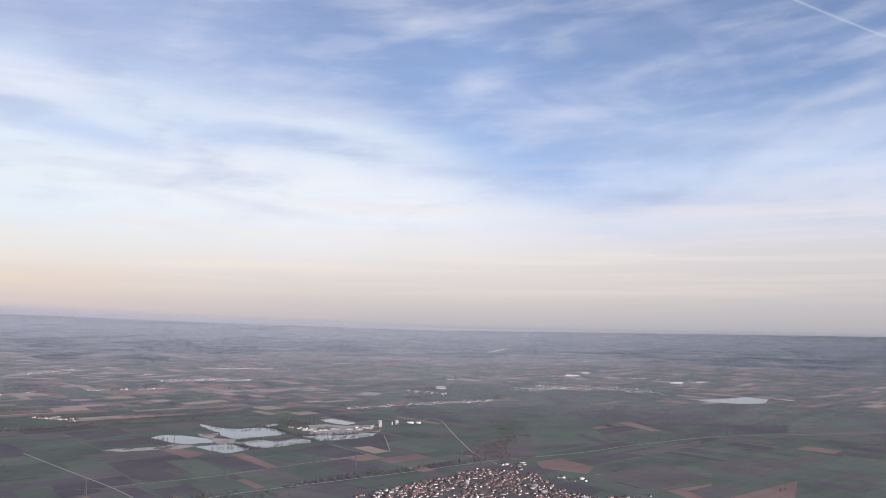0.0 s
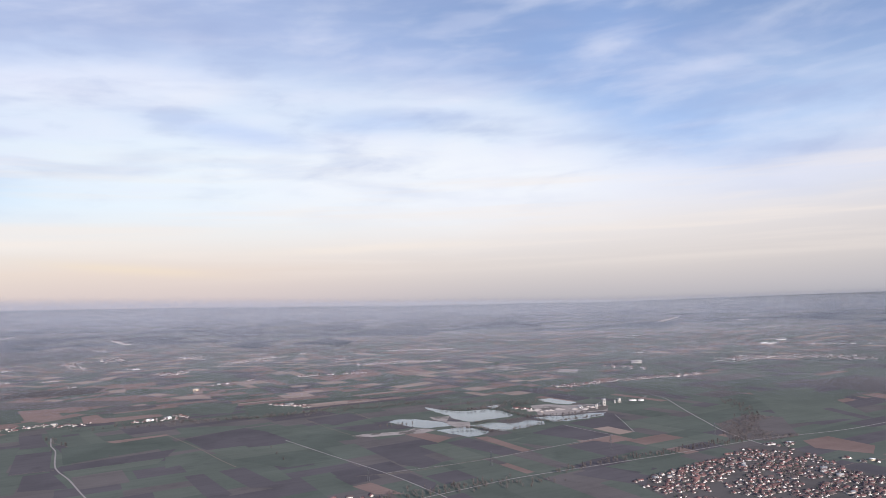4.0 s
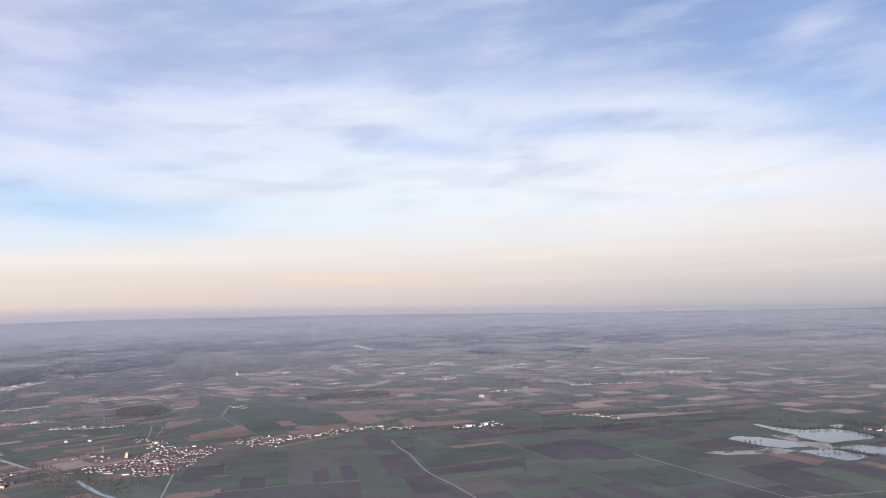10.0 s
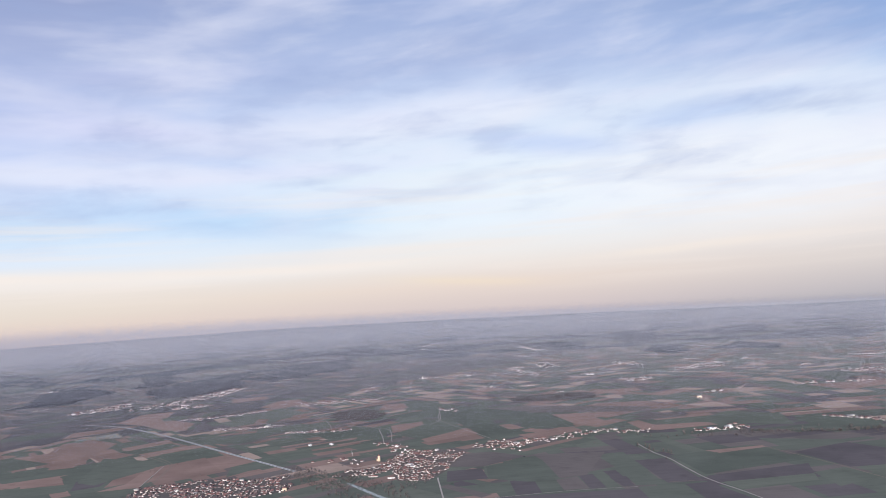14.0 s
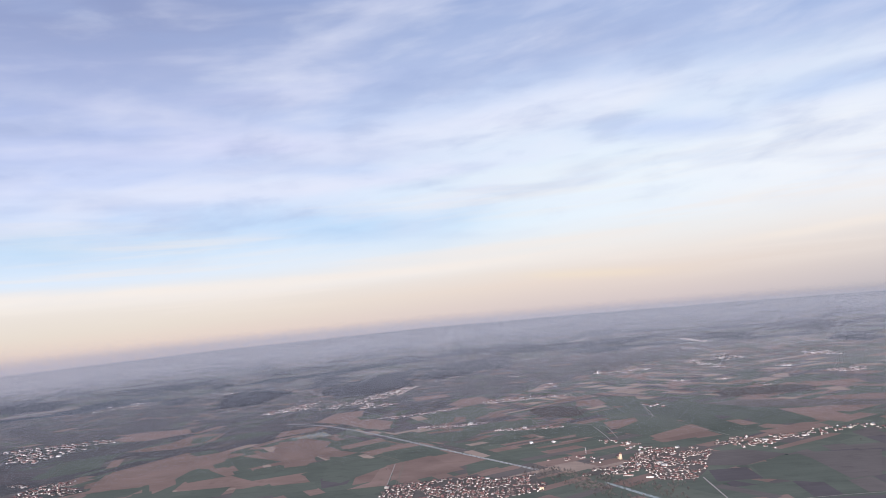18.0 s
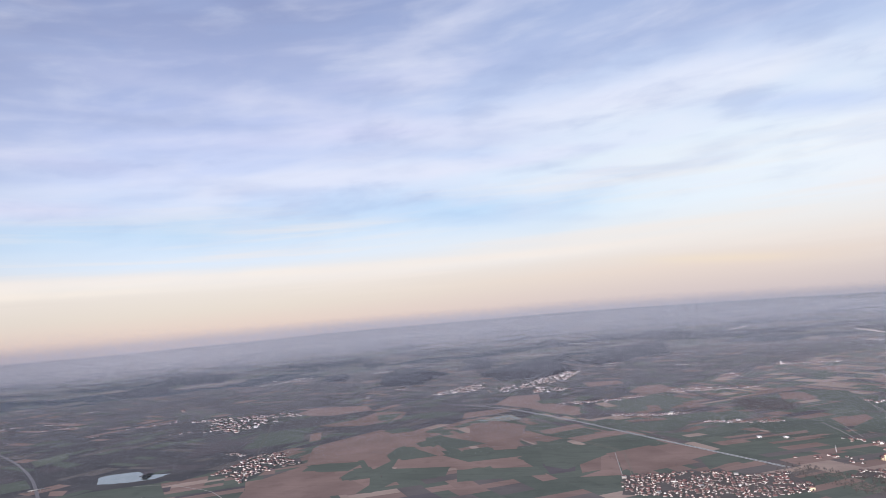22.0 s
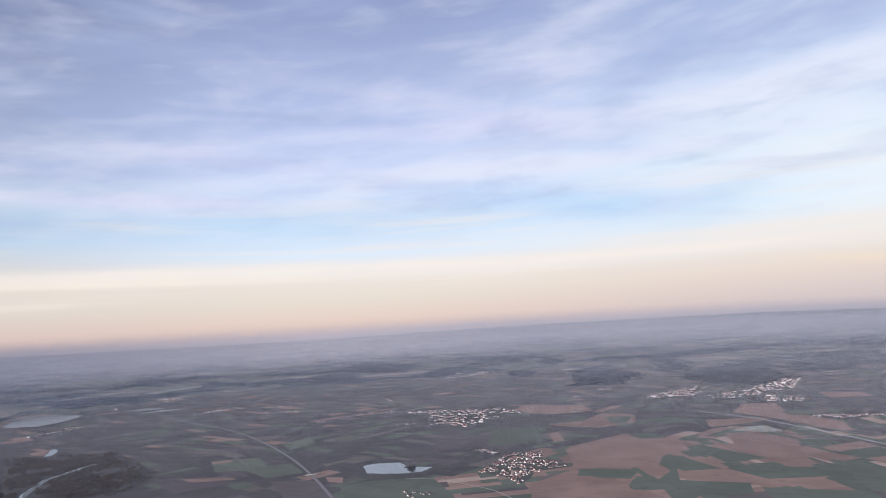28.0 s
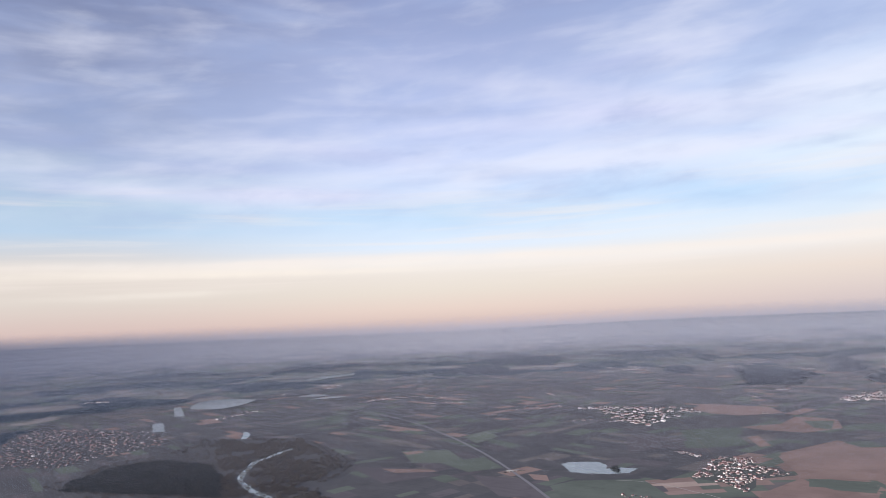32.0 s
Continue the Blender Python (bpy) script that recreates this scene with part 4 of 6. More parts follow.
# damp dark ground under the riverside woods
field(HEATH, [(-3600, -1480), (-3860, -1390), (-4000, -1220), (-4260, -1120), (-4100, -760), (-3575, -640), (-3273, -760), (-3080, -760), (-3060, -1000), (-3280, -1090), (-3340, -1290)])

# ---- water, gravel and roads ----


def gravel(outline):
    drape("gravel_patch", outline, GRAVEL, above(outline), ground, ragged=9)


def lake(label, outline):
    tagged(drape("lake", outline, WATER, above(outline) + (0.6 if outline[0][0] < -5000 else 0), label=label, category="lake", kind="structure", cell=7, ragged=8), group="lakes")


def river(name, label, width, line):
    ribbon(name, line, width, WATER, above(line), label=label, category="river", kind="structure", vary=0.5)


def road(name, label, width, material, line):
    ribbon(name, line, width, material, above(line), label=label, category="road", kind="structure")


gravel([(-323, 1778), (-294, 1809), (-240, 1790), (-181, 1810), (-143, 1776), (-150, 1704), (-189, 1683), (-245, 1649), (-299, 1650), (-309, 1716)])
gravel([(-547, 1628), (-502, 1641), (-490, 1576), (-440, 1566), (-430, 1531), (-430, 1503), (-454, 1480), (-463, 1503), (-481, 1541), (-497, 1576), (-533, 1603)])
gravel([(-566, 1443), (-552, 1488), (-512, 1488), (-493, 1479), (-517, 1439), (-563, 1430)])
lake("gravel-pit lake with pale still water", [(-592, 1775), (-555, 1747), (-509, 1714), (-471, 1710), (-429, 1739), (-395, 1716), (-358, 1660), (-363, 1627), (-397, 1604), (-434, 1571), (-459, 1576), (-495, 1624), (-504, 1655), (-548, 1701)])
lake("gravel-pit lake beside the sandy spit", [(-624, 1568), (-608, 1598), (-568, 1606), (-498, 1570), (-475, 1525), (-507, 1493), (-551, 1505)])
lake("gravel-pit lake with wooded islands", [(-430, 1526), (-390, 1555), (-350, 1550), (-316, 1587), (-277, 1572), (-276, 1542), (-315, 1503), (-355, 1467), (-385, 1480), (-404, 1500)])
lake("small gravel-pit lake beside dark fields", [(-490, 1472), (-452, 1510), (-429, 1498), (-379, 1449), (-394, 1420), (-417, 1407), (-457, 1435)])
lake("gravel-pit lake below the gravel works", [(-304, 1615), (-272, 1639), (-227, 1640), (-190, 1666), (-146, 1682), (-156, 1644), (-195, 1601), (-230, 1576), (-260, 1569)])
lake("narrow bright pool behind the gravel works", [(-312, 1886), (-283, 1906), (-258, 1883), (-216, 1832), (-230, 1806), (-274, 1822), (-299, 1847)])
lake("small bright pool among bare trees", [(-431, 1780), (-411, 1806), (-401, 1782), (-410, 1748)])
gravel([(-581, 2714), (-526, 2781), (-397, 2658), (-474, 2595)])
gravel([(-295, 2519), (-281, 2616), (-213, 2591), (-230, 2494)])
gravel([(-731, 2562), (-661, 2660), (-642, 2589)])
gravel([(-654, 1413), (-640, 1432), (-572, 1455), (-522, 1496), (-508, 1480), (-556, 1430), (-612, 1402)])
gravel([(873, 2634), (965, 2621), (955, 2454), (863, 2403)])
lake("long pale lake beside a far gravel pit", [(878, 2515), (1014, 2598), (1116, 2658), (1158, 2582), (1080, 2452), (980, 2429), (929, 2479)])
lake("small far pool past the long lake", [(1199, 2608), (1256, 2588), (1226, 2549)])
lake("large far lake with a rounded end", [(-5349, -1281), (-5591, -1276), (-5730, -1213), (-5741, -1091), (-5578, -948), (-5361, -1017), (-5221, -1121), (-5276, -1247)])
lake("thin far reservoir", [(-6872, -661), (-7116, -456), (-7277, -263), (-7002, -401), (-6842, -560)])
lake("far pool among meadows", [(-5602, -727), (-5689, -637), (-5597, -546), (-5533, -613)])
lake("far pool among meadows", [(-5413, -674), (-5517, -577), (-5466, -456), (-5405, -534)])
lake("long thin far pool under haze", [(-6948, -612), (-7263, -406), (-7344, -197), (-7084, -246), (-6955, -444), (-6705, -569)])
lake("faint far pool under haze", [(-7548, -984), (-7667, -911), (-7619, -821), (-7421, -888)])
lake("pond with a narrow arm among meadows", [(-3277, -119), (-3295, -87), (-3261, -19), (-3227, -16), (-3174, -37), (-3171, 1), (-3146, 37), (-3105, -17), (-3124, -86), (-3178, -139)])
lake("shallow pond fringed with reeds", [(-3063, 1003), (-3065, 1077), (-3057, 1145), (-2935, 1101), (-2974, 1042)])
river("river", "winding river between bare woods", 17, [(-3181, -876), (-3243, -900), (-3292, -925), (-3377, -950), (-3455, -967), (-3542, -961), (-3615, -947), (-3696, -935), (-3753, -901), (-3845, -848), (-3890, -813)])
river("river", "short bend of river in the woods", 24, [(-4185, -981), (-4291, -970), (-4357, -980)])
river("river", "far reach of river beside the town", 42, [(-5051, -1295), (-5474, -1353)])
river("river", "bright reach of river beside the town", 46, [(-4560, -1321), (-4848, -1362)])
river("river", "broad canal mouth below the village", 9, [(-1712, 875), (-1647, 847), (-1570, 815), (-1499, 795), (-1380, 740)])
CANAL = [(-3440, 1232), (-3222, 1240), (-3005, 1205), (-2740, 1145), (-2474, 1071), (-2272, 1014), (-2080, 962), (-1910, 916)]
ribbon("embankment", CANAL, 9.0, CONCRETE, 0.405, label="pale concrete banks of the straight canal", category="embankment", kind="structure")
ribbon("canal", CANAL, 2.4, WATER, 0.425, label="straight narrow canal that mirrors the sky", category="canal", kind="structure")
road("road", "pale country road bending to the gravel works", 2.2, PAVED, [(-150, 1850), (-60, 1880), (-37, 1950), (-2, 1900), (24, 1709), (46, 1562), (65, 1451), (109, 1331)])
road("road", "straight country road lined with bare trees", 2.6, PAVED, [(-500, 900), (-369, 1028), (-293, 1100), (-170, 1185), (-34, 1280), (92, 1375), (139, 1403), (279, 1476), (424, 1585), (653, 1719), (895, 1779), (1400, 1900)])
road("track", "pale farm track between fields", 2.2, PAVED, [(-781, 1370), (-646, 1247), (-538, 1151), (-473, 1090), (-380, 990)])
road("track", "farm track between dark fields", 1.9, TRACK, [(-545, 1097), (-462, 1131), (-381, 1203), (-329, 1245), (-246, 1322), (-143, 1422)])
road("road", "pale lane running to the village", 2.7, PAVED, [(-1323, 1381), (-1256, 1301), (-1212, 1260), (-1102, 1127), (-1017, 1054), (-919, 963), (-800, 860)])
road("track", "farm track between green fields", 1.9, TRACK, [(-1299, 1347), (-1217, 1300)])
road("track", "farm track between green fields", 1.9, TRACK, [(-1074, 1423), (-931, 1297), (-824, 1194), (-772, 1148)])
road("road", "pale lane out of the church village", 2.7, PAVED, [(-1565, 971), (-1470, 861), (-1400, 780)])
road("road", "winding lane into the church village", 2.2, PAVED, [(-2114, 1412), (-2004, 1305), (-1944, 1241)])
road("road", "narrow lane past a farm", 2.2, PAVED, [(-2009, 1520), (-2045, 1613), (-2165, 1765)])
road("highway", "grey motorway running to the far hills", 8.5, ASPHALT, [(-5400, -620), (-4837, -490), (-4360, -350), (-3950, -290), (-3550, -267), (-3240, -272), (-2950, -290), (-2500, -330)])
road("road", "lane past the pond", 2.2, PAVED, [(-3051, -77), (-2992, -10), (-2880, 25), (-2800, 45), (-2643, 34), (-2500, -10)])
road("road", "lane between two villages", 1.6, TRACK, [(-3882, 600), (-3213, 300)])
road("track", "farm track along the tan fields", 1.9, TRACK, [(-2102, 690), (-2246, 818), (-2293, 867), (-2426, 911), (-2596, 924)])
road("track", "thin farm track between dark fields", 1.6, TRACK, [(-832, 1602), (-720, 1480), (-625, 1388)])
road("track", "thin farm track between dark fields", 1.6, PAVED, [(-1376, 883), (-1286, 962), (-1185, 1030)])
road("track", "thin farm track between green fields", 1.5, TRACK, [(-1149, 1076), (-1093, 1113)])
road("track", "pale track past a farm", 1.7, PAVED, [(-2163, 1765), (-2040, 1605), (-1854, 1469), (-1699, 1366)])
road("track", "thin farm track beside a tan field", 1.6, PAVED, [(-2305, 849), (-2137, 688)])
road("track", "farm track beside stubble", 1.6, TRACK, [(-2453, 906), (-2284, 853), (-2118, 695)])
road("track", "farm track to a yellow barn", 1.6, TRACK, [(163, 1174), (203, 1209), (236, 1219), (318, 1301)])
road("track", "farm track between broad fields", 1.6, TRACK, [(242, 1243), (283, 1200), (324, 1160), (451, 1225)])
road("track", "pale lane between hamlets", 1.7, PAVED, [(-2835, 1771), (-2437, 1513), (-2285, 1390)])
road("track", "bending lane above the church village", 1.7, PAVED, [(-1942, 1270), (-2046, 1386), (-2110, 1431), (-2271, 1449)])
road("track", "farm track behind the church village", 1.5, TRACK, [(-2017, 1170), (-1840, 1104)])
road("track", "lane along the bare trees", 1.6, TRACK, [(-976, 1595), (-919, 1594), (-864, 1663), (-843, 1705), (-766, 1715), (-677, 1608)])
road("track", "pale track beside a dark field", 1.6, PAVED, [(-130, 1649), (-116, 1558), (-102, 1453)])
road("track", "pale track between dark and tan fields", 1.6, PAVED, [(-142, 1424), (-187, 1469), (-240, 1531)])
road("track", "thin farm track between strips", 1.5, PAVED, [(-504, 1117), (-465, 1144), (-375, 1202), (-280, 1290), (-139, 1424)])

# ---- shapes that many things share, as lists of triangles ----


def box(x0, y0, z0, x1, y1, z1):
    v = [(x, y, z) for z in (z0, z1) for y in (y0, y1) for x in (x0, x1)]
    q = [(0, 2, 3, 1), (4, 5, 7, 6), (0, 1, 5, 4), (1, 3, 7, 5), (3, 2, 6, 7), (2, 0, 4, 6)]
    return np.array(v, float), [t for a, b, c, d in q for t in ((a, b, c), (a, c, d))]


def gable_walls(w, l, h, rise, sink=1.6):
    """Walls of a house with two gables; the ridge runs along y."""
    a, b = w / 2, l / 2
    v = [(-a, -b, -sink), (a, -b, -sink), (a, b, -sink), (-a, b, -sink), (-a, -b, h), (a, -b, h), (a, b, h), (-a, b, h), (0, -b, h + rise), (0, b, h + rise)]
    f = [(0, 1, 5), (0, 5, 4), (4, 5, 8), (1, 2, 6), (1, 6, 5), (2, 3, 7), (2, 7, 6), (6, 7, 9), (3, 0, 4), (3, 4, 7), (0, 3, 2), (0, 2, 1)]
    return np.array(v, float), f


def gable_roof(w, l, h, rise, over=0.25, thick=0.12):
    """Two tiled slopes with an overhang all round."""
    a, b = w / 2, l / 2 + over
    drop = over * rise / a
    v = []
    for y in (-b, b):
        v += [(-a - over, y, h - drop), (0, y, h + rise), (a + over, y, h - drop), (-a - over, y, h - drop + thick), (0, y, h + rise + thick * 1.3), (a + over, y, h - drop + thick)]
    q = [(3, 4, 10, 9), (4, 5, 11, 10), (1, 0, 6, 7), (2, 1, 7, 8), (0, 3, 9, 6), (5, 2, 8, 11), (0, 1, 4, 3), (1, 2, 5, 4), (7, 6, 9, 10), (8, 7, 10, 11)]
    return np.array(v, float), [t for i, j, k, m in q for t in ((i, j, k), (i, k, m))]


def tube(points, radii, sides=6):
    """A round limb through the points, tapering."""
    v, f = [], []
    for i, (p, r) in enumerate(zip(points, radii)):
        p = np.array(p, float)
        d = np.array(points[min(i + 1, len(points) - 1)], float) - np.array(points[max(i - 1, 0)], float)
        d /= np.linalg.norm(d)
        e = np.cross(d, (0.3, 0.9, 0.2))
        e /= np.linalg.norm(e)
        g = np.cross(d, e)
        for k in range(sides):
            a = 2 * math.pi * k / sides
            v.append(p + r * (math.cos(a) * e + math.sin(a) * g))
    for i in range(len(points) - 1):
        for k in range(sides):
            a, b = i * sides + k, i * sides + (k + 1) % sides
            f += [(a, b, b + sides), (a, b + sides, a + sides)]
    n = len(v)
    v.append(np.array(points[-1], float))
    f += [(n - 1 - sides + k, n - 1 - sides + (k + 1) % sides, n) for k in range(sides)]
    return np.array(v), f


def joined(pieces):
    """Several lists of triangles as one."""
    v, f, n = [], [], 0
    for a, b in pieces:
        v.append(a)
        f += [tuple(i + n for i in t) for t in b]
        n += len(a)
    return np.concatenate(v), f


def moved(piece, x=0.0, y=0.0, z=0.0, turn=0.0, size=1.0):
    v, f = piece
    c, s = math.cos(turn), math.sin(turn)
    return np.column_stack([v[:, 0] * c - v[:, 1] * s, v[:, 0] * s + v[:, 1] * c, v[:, 2]]) * size + (x, y, z), f


def part(name, piece, material, parent, label=""):
    ob = child(new(name, sheet(name, piece[0], piece[1], material)), parent)
    return tagged(ob, label)


def thing(name, place, turn=0.0, label="", category="", group="", kind=""):
    ob = new(name)
    ob.empty_display_size = 0.5
    ob.matrix_basis = pose(*place, 0, 0, math.degrees(turn))
    return tagged(ob, label, category, group, kind)


def at(x, y, lift=0.0):
    """The place of a point of the plan."""
    p = raised(land([(x, y)]), 0.13)[0]
    return p[0], p[1], p[2] + lift


def clumps(rng, count, wide, low, high, size, gap=0.35):
    """Twigs or leaves of a crown: small crooked blades in an uneven egg with gaps."""
    v, f = [], []
    shift = rng.uniform(0, 50)
    while len(f) < count * 2:
        p = Vector((rng.uniform(-1, 1), rng.uniform(-1, 1), rng.uniform(-1, 1)))
        if p.length > 1 or p.length < 0.35 * rng.random() or noise.noise(p * 2.4 + Vector((shift, 0, 0))) < gap - 0.55:
            continue
        c = np.array((p.x * wide * (1 - 0.25 * p.z), p.y * wide * (1 - 0.25 * p.z), (low + high) / 2 + p.z * (high - low) / 2))
        d = np.array([rng.uniform(-1, 1) for _ in range(9)]).reshape(3, 3) * size
        d[:, 2] *= 0.9
        n = len(v)
        v += [c + d[0], c + d[1], c + d[2], c - d[0] * 0.8]
        f += [(n, n + 1, n + 2), (n, n + 2, n + 3)]
    return np.array(v), f


def bare_tree(seed, height, wide, slim=False):
    """Trunk with limbs, and a crown of bare twigs."""
    rng = random.Random(seed)
    pieces = [tube([(0, 0, -0.8), (0.05 * height * rng.uniform(-1, 1) * 0.4, 0, height * 0.4), (0, 0.1, height * 0.85)], [height * 0.03, height * 0.02, height * 0.006])]
    for k in range(7):
        a, z = rng.uniform(0, 6.28), height * rng.uniform(0.22, 0.6)
        r, up = wide * rng.uniform(0.5, 0.85), height * rng.uniform(0.15, 0.3)
        pieces.append(tube([(0, 0, z), (r * 0.5 * math.cos(a), r * 0.5 * math.sin(a), z + up * 0.6), (r * math.cos(a), r * math.sin(a), z + up)], [height * 0.012, height * 0.008, height * 0.003], 4))
    return joined(pieces), clumps(rng, 170, wide, height * (0.12 if slim else 0.28), height, height * 0.055)


def conifer(seed, height, wide):
    rng = random.Random(seed)
    pieces = []
    for k in range(9):
        z = height * (0.12 + 0.88 * k / 9)
        r = wide * (1.04 - k / 9)
        ring = [(0, 0, z + height * 0.2)]
        sides = 9
        ring += [(r * rng.uniform(0.7, 1.15) * math.cos(6.283 * i / sides), r * rng.uniform(0.7, 1.15) * math.sin(6.283 * i / sides), z - height * 0.03 * rng.random()) for i in range(sides)]
        pieces.append((np.array(ring), [(0, 1 + i, 1 + (i + 1) % sides) for i in range(sides)]))
    return tube([(0, 0, -0.8), (0, 0, height * 0.9)], [height * 0.025, height * 0.006]), joined(pieces)


def scatter(name, shapes, spots, material, label, category, seed=0, sizes=(0.8, 1.25), parent=None):
    """Many alike pieces, not to be counted, as one mesh. shapes: pairs of a list of triangles and its material slots."""
    rng = random.Random(seed)
    p = raised(land(np.array(spots)), 0.13)
    vs, fs, ms, n = [], [], [], 0
    for q in p:
        shape, slots = shapes[rng.randrange(len(shapes))]
        v, f = moved(shape, *q, rng.uniform(0, 6.28), rng.uniform(*sizes))
        vs.append(v)
        fs.append(np.array(f) + n)
        ms.append(slots)
        n += len(v)
    m = sheet(name, np.concatenate(vs), np.concatenate(fs), material)
    m.polygons.foreach_set("material_index", np.concatenate(ms).astype(np.int32))
    ob = new(name, m)
    if parent:
        child(ob, parent)
    return tagged(ob, label, category, kind="stuff")


def one(shape, slot=0):
    return shape, np.full(len(shape[1]), slot)


def both(trunk, crown):
    s = joined([trunk, crown])
    return s, np.array([0] * len(trunk[1]) + [1] * len(crown[1]))


def fill(poly, step, seed, jitter=0.45, keep=1.0, turn=0.0):
    """Spots over a patch of the plan, in uneven rows."""
    rng = random.Random(seed)
    cx, cy = sum(p[0] for p in poly) / len(poly), sum(p[1] for p in poly) / len(poly)
    reach = max(math.hypot(x - cx, y - cy) for x, y in poly)
    k = int(reach / step) + 1
    c, s = math.cos(radians(turn)), math.sin(radians(turn))
    out = []
    for j in range(-k, k + 1):
        for i in range(-k, k + 1):
            u, v = (i + rng.uniform(-jitter, jitter)) * step, (j + rng.uniform(-jitter, jitter)) * step
            x, y = cx + c * u - s * v, cy + s * u + c * v
            if rng.random() < keep and inside(x, y, poly):
                out.append((x, y))
    return out


def along(points, step, width, seed, keep=1.0):
    """Spots along a line of the plan, within width of it."""
    rng = random.Random(seed)
    out = []
    for a, b in zip(points, points[1:]):
        k = max(1, int(math.dist(a, b) / step))
        for i in range(k):
            if rng.random() < keep:
                s = (i + rng.random()) / k
                out.append((a[0] + (b[0] - a[0]) * s + rng.uniform(-width, width), a[1] + (b[1] - a[1]) * s + rng.uniform(-width, width)))
    return out


# ---- houses ----


def house_pieces(kind, w, l, h, rise):
    walls, roof = gable_walls(w, l, h, rise), gable_roof(w, l, h, rise)
    if kind == "wing":
        walls = joined([walls, moved(gable_walls(w * 0.8, l * 0.55, h * 0.9, rise * 0.75), l * 0.42, l * 0.12, 0, math.pi / 2)])
        roof = joined([roof, moved(gable_roof(w * 0.8, l * 0.55, h * 0.9, rise * 0.75), l * 0.42, l * 0.12, 0, math.pi / 2)])
    chimney = box(w * 0.12, l * 0.1, h + rise * 0.3, w * 0.12 + 0.28, l * 0.1 + 0.28, h + rise + 0.4)
    return walls, roof, chimney


SIZES = ((2.4, 3.9), (2.2, 4.5), (2.3, 4.2), (2.6, 5.4), (2.5, 3.5))
MODELS = [house_pieces("wing" if k == 2 else "plain", *SIZES[k], h, rise) for k, (h, rise) in enumerate(((0.55, 0.95), (0.55, 0.9), (0.5, 0.85), (0.65, 1.05), (0.7, 0.8)))]
BARNS = [house_pieces("plain", 3.0, 6.0, 1.6, 1.0), house_pieces("plain", 5.4, 13.0, 2.3, 1.1)]


def first_house(k, label, roof_material=None):
    """A house with all its parts, out of which copies are made."""
    walls, roof, chimney = MODELS[k]
    ob = thing("house", (0, 0, 0), 0, label, "house")
    part("wall", walls, WALL, ob)
    part("roof", roof, roof_material or ROOF, ob)
    part("chimney", chimney, BRICK, ob)
    w, l = SIZES[k]
    for y in (-l / 2 - 0.03, l / 2 - 0.03):
        part("window", box(-0.4, y, 0.2, 0.4, y + 0.06, 0.5), GLASS, ob)
    return ob


STYLES = [
    "small white plastered house with a red tiled roof", "white family house with a steep tiled roof", "white house with a side wing and tiled roof",
    "large pale farmhouse with a tiled roof", "compact white house with a shallow roof",
]
masters = [first_house(k, s) for k, s in enumerate(STYLES)]
used_masters = set()


def put_house(k, x, y, turn, group):
    if k not in used_masters:
        used_masters.add(k)
        ob = masters[k]
        ob.matrix_basis = pose(*at(x, y), 0, 0, math.degrees(turn))
    else:
        ob = copy_thing(masters[k], pose(*at(x, y), 0, 0, math.degrees(turn)))
    ob["group"] = group


HOUSE_SHAPES = []
for walls, roof, chimney in MODELS:
    s = joined([walls, roof, chimney])
    HOUSE_SHAPES.append((s, np.array([0] * len(walls[1]) + [1] * len(roof[1]) + [1] * len(chimney[1]))))
BARN_SHAPES = []
for walls, roof, chimney in BARNS:
    BARN_SHAPES.append((joined([walls, roof]), np.array([0] * len(walls[1]) + [2] * len(roof[1]))))

rng = random.Random(5)
GARDEN_TREES = [one(clumps(random.Random(40 + k), 26, 1.3, 0.2, 2.8, 0.5), 0) for k in range(4)] + [one(conifer(50, 3.6, 0.9)[1], 1)]


def village(spots, turn, things, group, far_label, seed, trees=1.0, size=(0.8, 1.15), wall=None):
    """Houses on the spots, the first of them as things of their own; gardens with bare trees between them."""
    r = random.Random(seed)
    rest = []
    for i, (x, y) in enumerate(spots):
        a = radians(turn) + r.choice((0, 0, math.pi / 2)) + r.uniform(-0.12, 0.12)
        if i < things:
            put_house(r.choice((0, 0, 1, 1, 2, 3, 4)), x, y, a, group)
        else:
            rest.append((x, y))
    if rest:
        scatter("house_cluster", HOUSE_SHAPES * 8 + BARN_SHAPES[:1], rest, [wall or (WALL if things else WHITE_WALL), ROOF, GREY_ROOF], far_label, "houses", seed, size)
    if trees:
        green = [(x + r.choice((-4.5, 4.5)) + r.uniform(-1, 1), y + r.uniform(-6, 6)) for x, y in spots for _ in range(2) if r.random() < trees]
        scatter("garden_trees", GARDEN_TREES, green, [TWIGS, NEEDLES], "bare garden trees and hedges between the houses", "trees", seed + 1, (0.35, 0.85))


TOWN_A = [(-130, 1085), (-60, 1160), (20, 1250), (85, 1325), (140, 1325), (165, 1260), (185, 1170), (240, 1090), (200, 990), (-60, 960)]
TOWN_B = [(-2035, 573), (-2131, 685), (-2061, 768), (-2000, 822), (-1938, 815), (-1898, 891), (-1861, 856), (-1812, 830), (-1789, 785), (-1818, 709), (-1900, 640)]
TOWN_C = [(-1803, 1139), (-1749, 1217), (-1664, 1207), (-1591, 1034), (-1569, 946), (-1625, 926), (-1703, 997), (-1714, 952), (-1786, 902), (-1800, 955), (-1761, 1005)]
for poly in (TOWN_A, TOWN_B, TOWN_C):
    drape("gardens", poly, GARDEN, 0.12, ground, ragged=10)


def streets(spots, seed):
    """Leaves out strips for lanes, and pockets of gardens."""
    return [p for p in spots if noise.noise((p[0] / 38, p[1] / 38, seed)) > -0.3 and abs(noise.noise((p[0] / 110, p[1] / 110, seed + 9.0))) > 0.045]


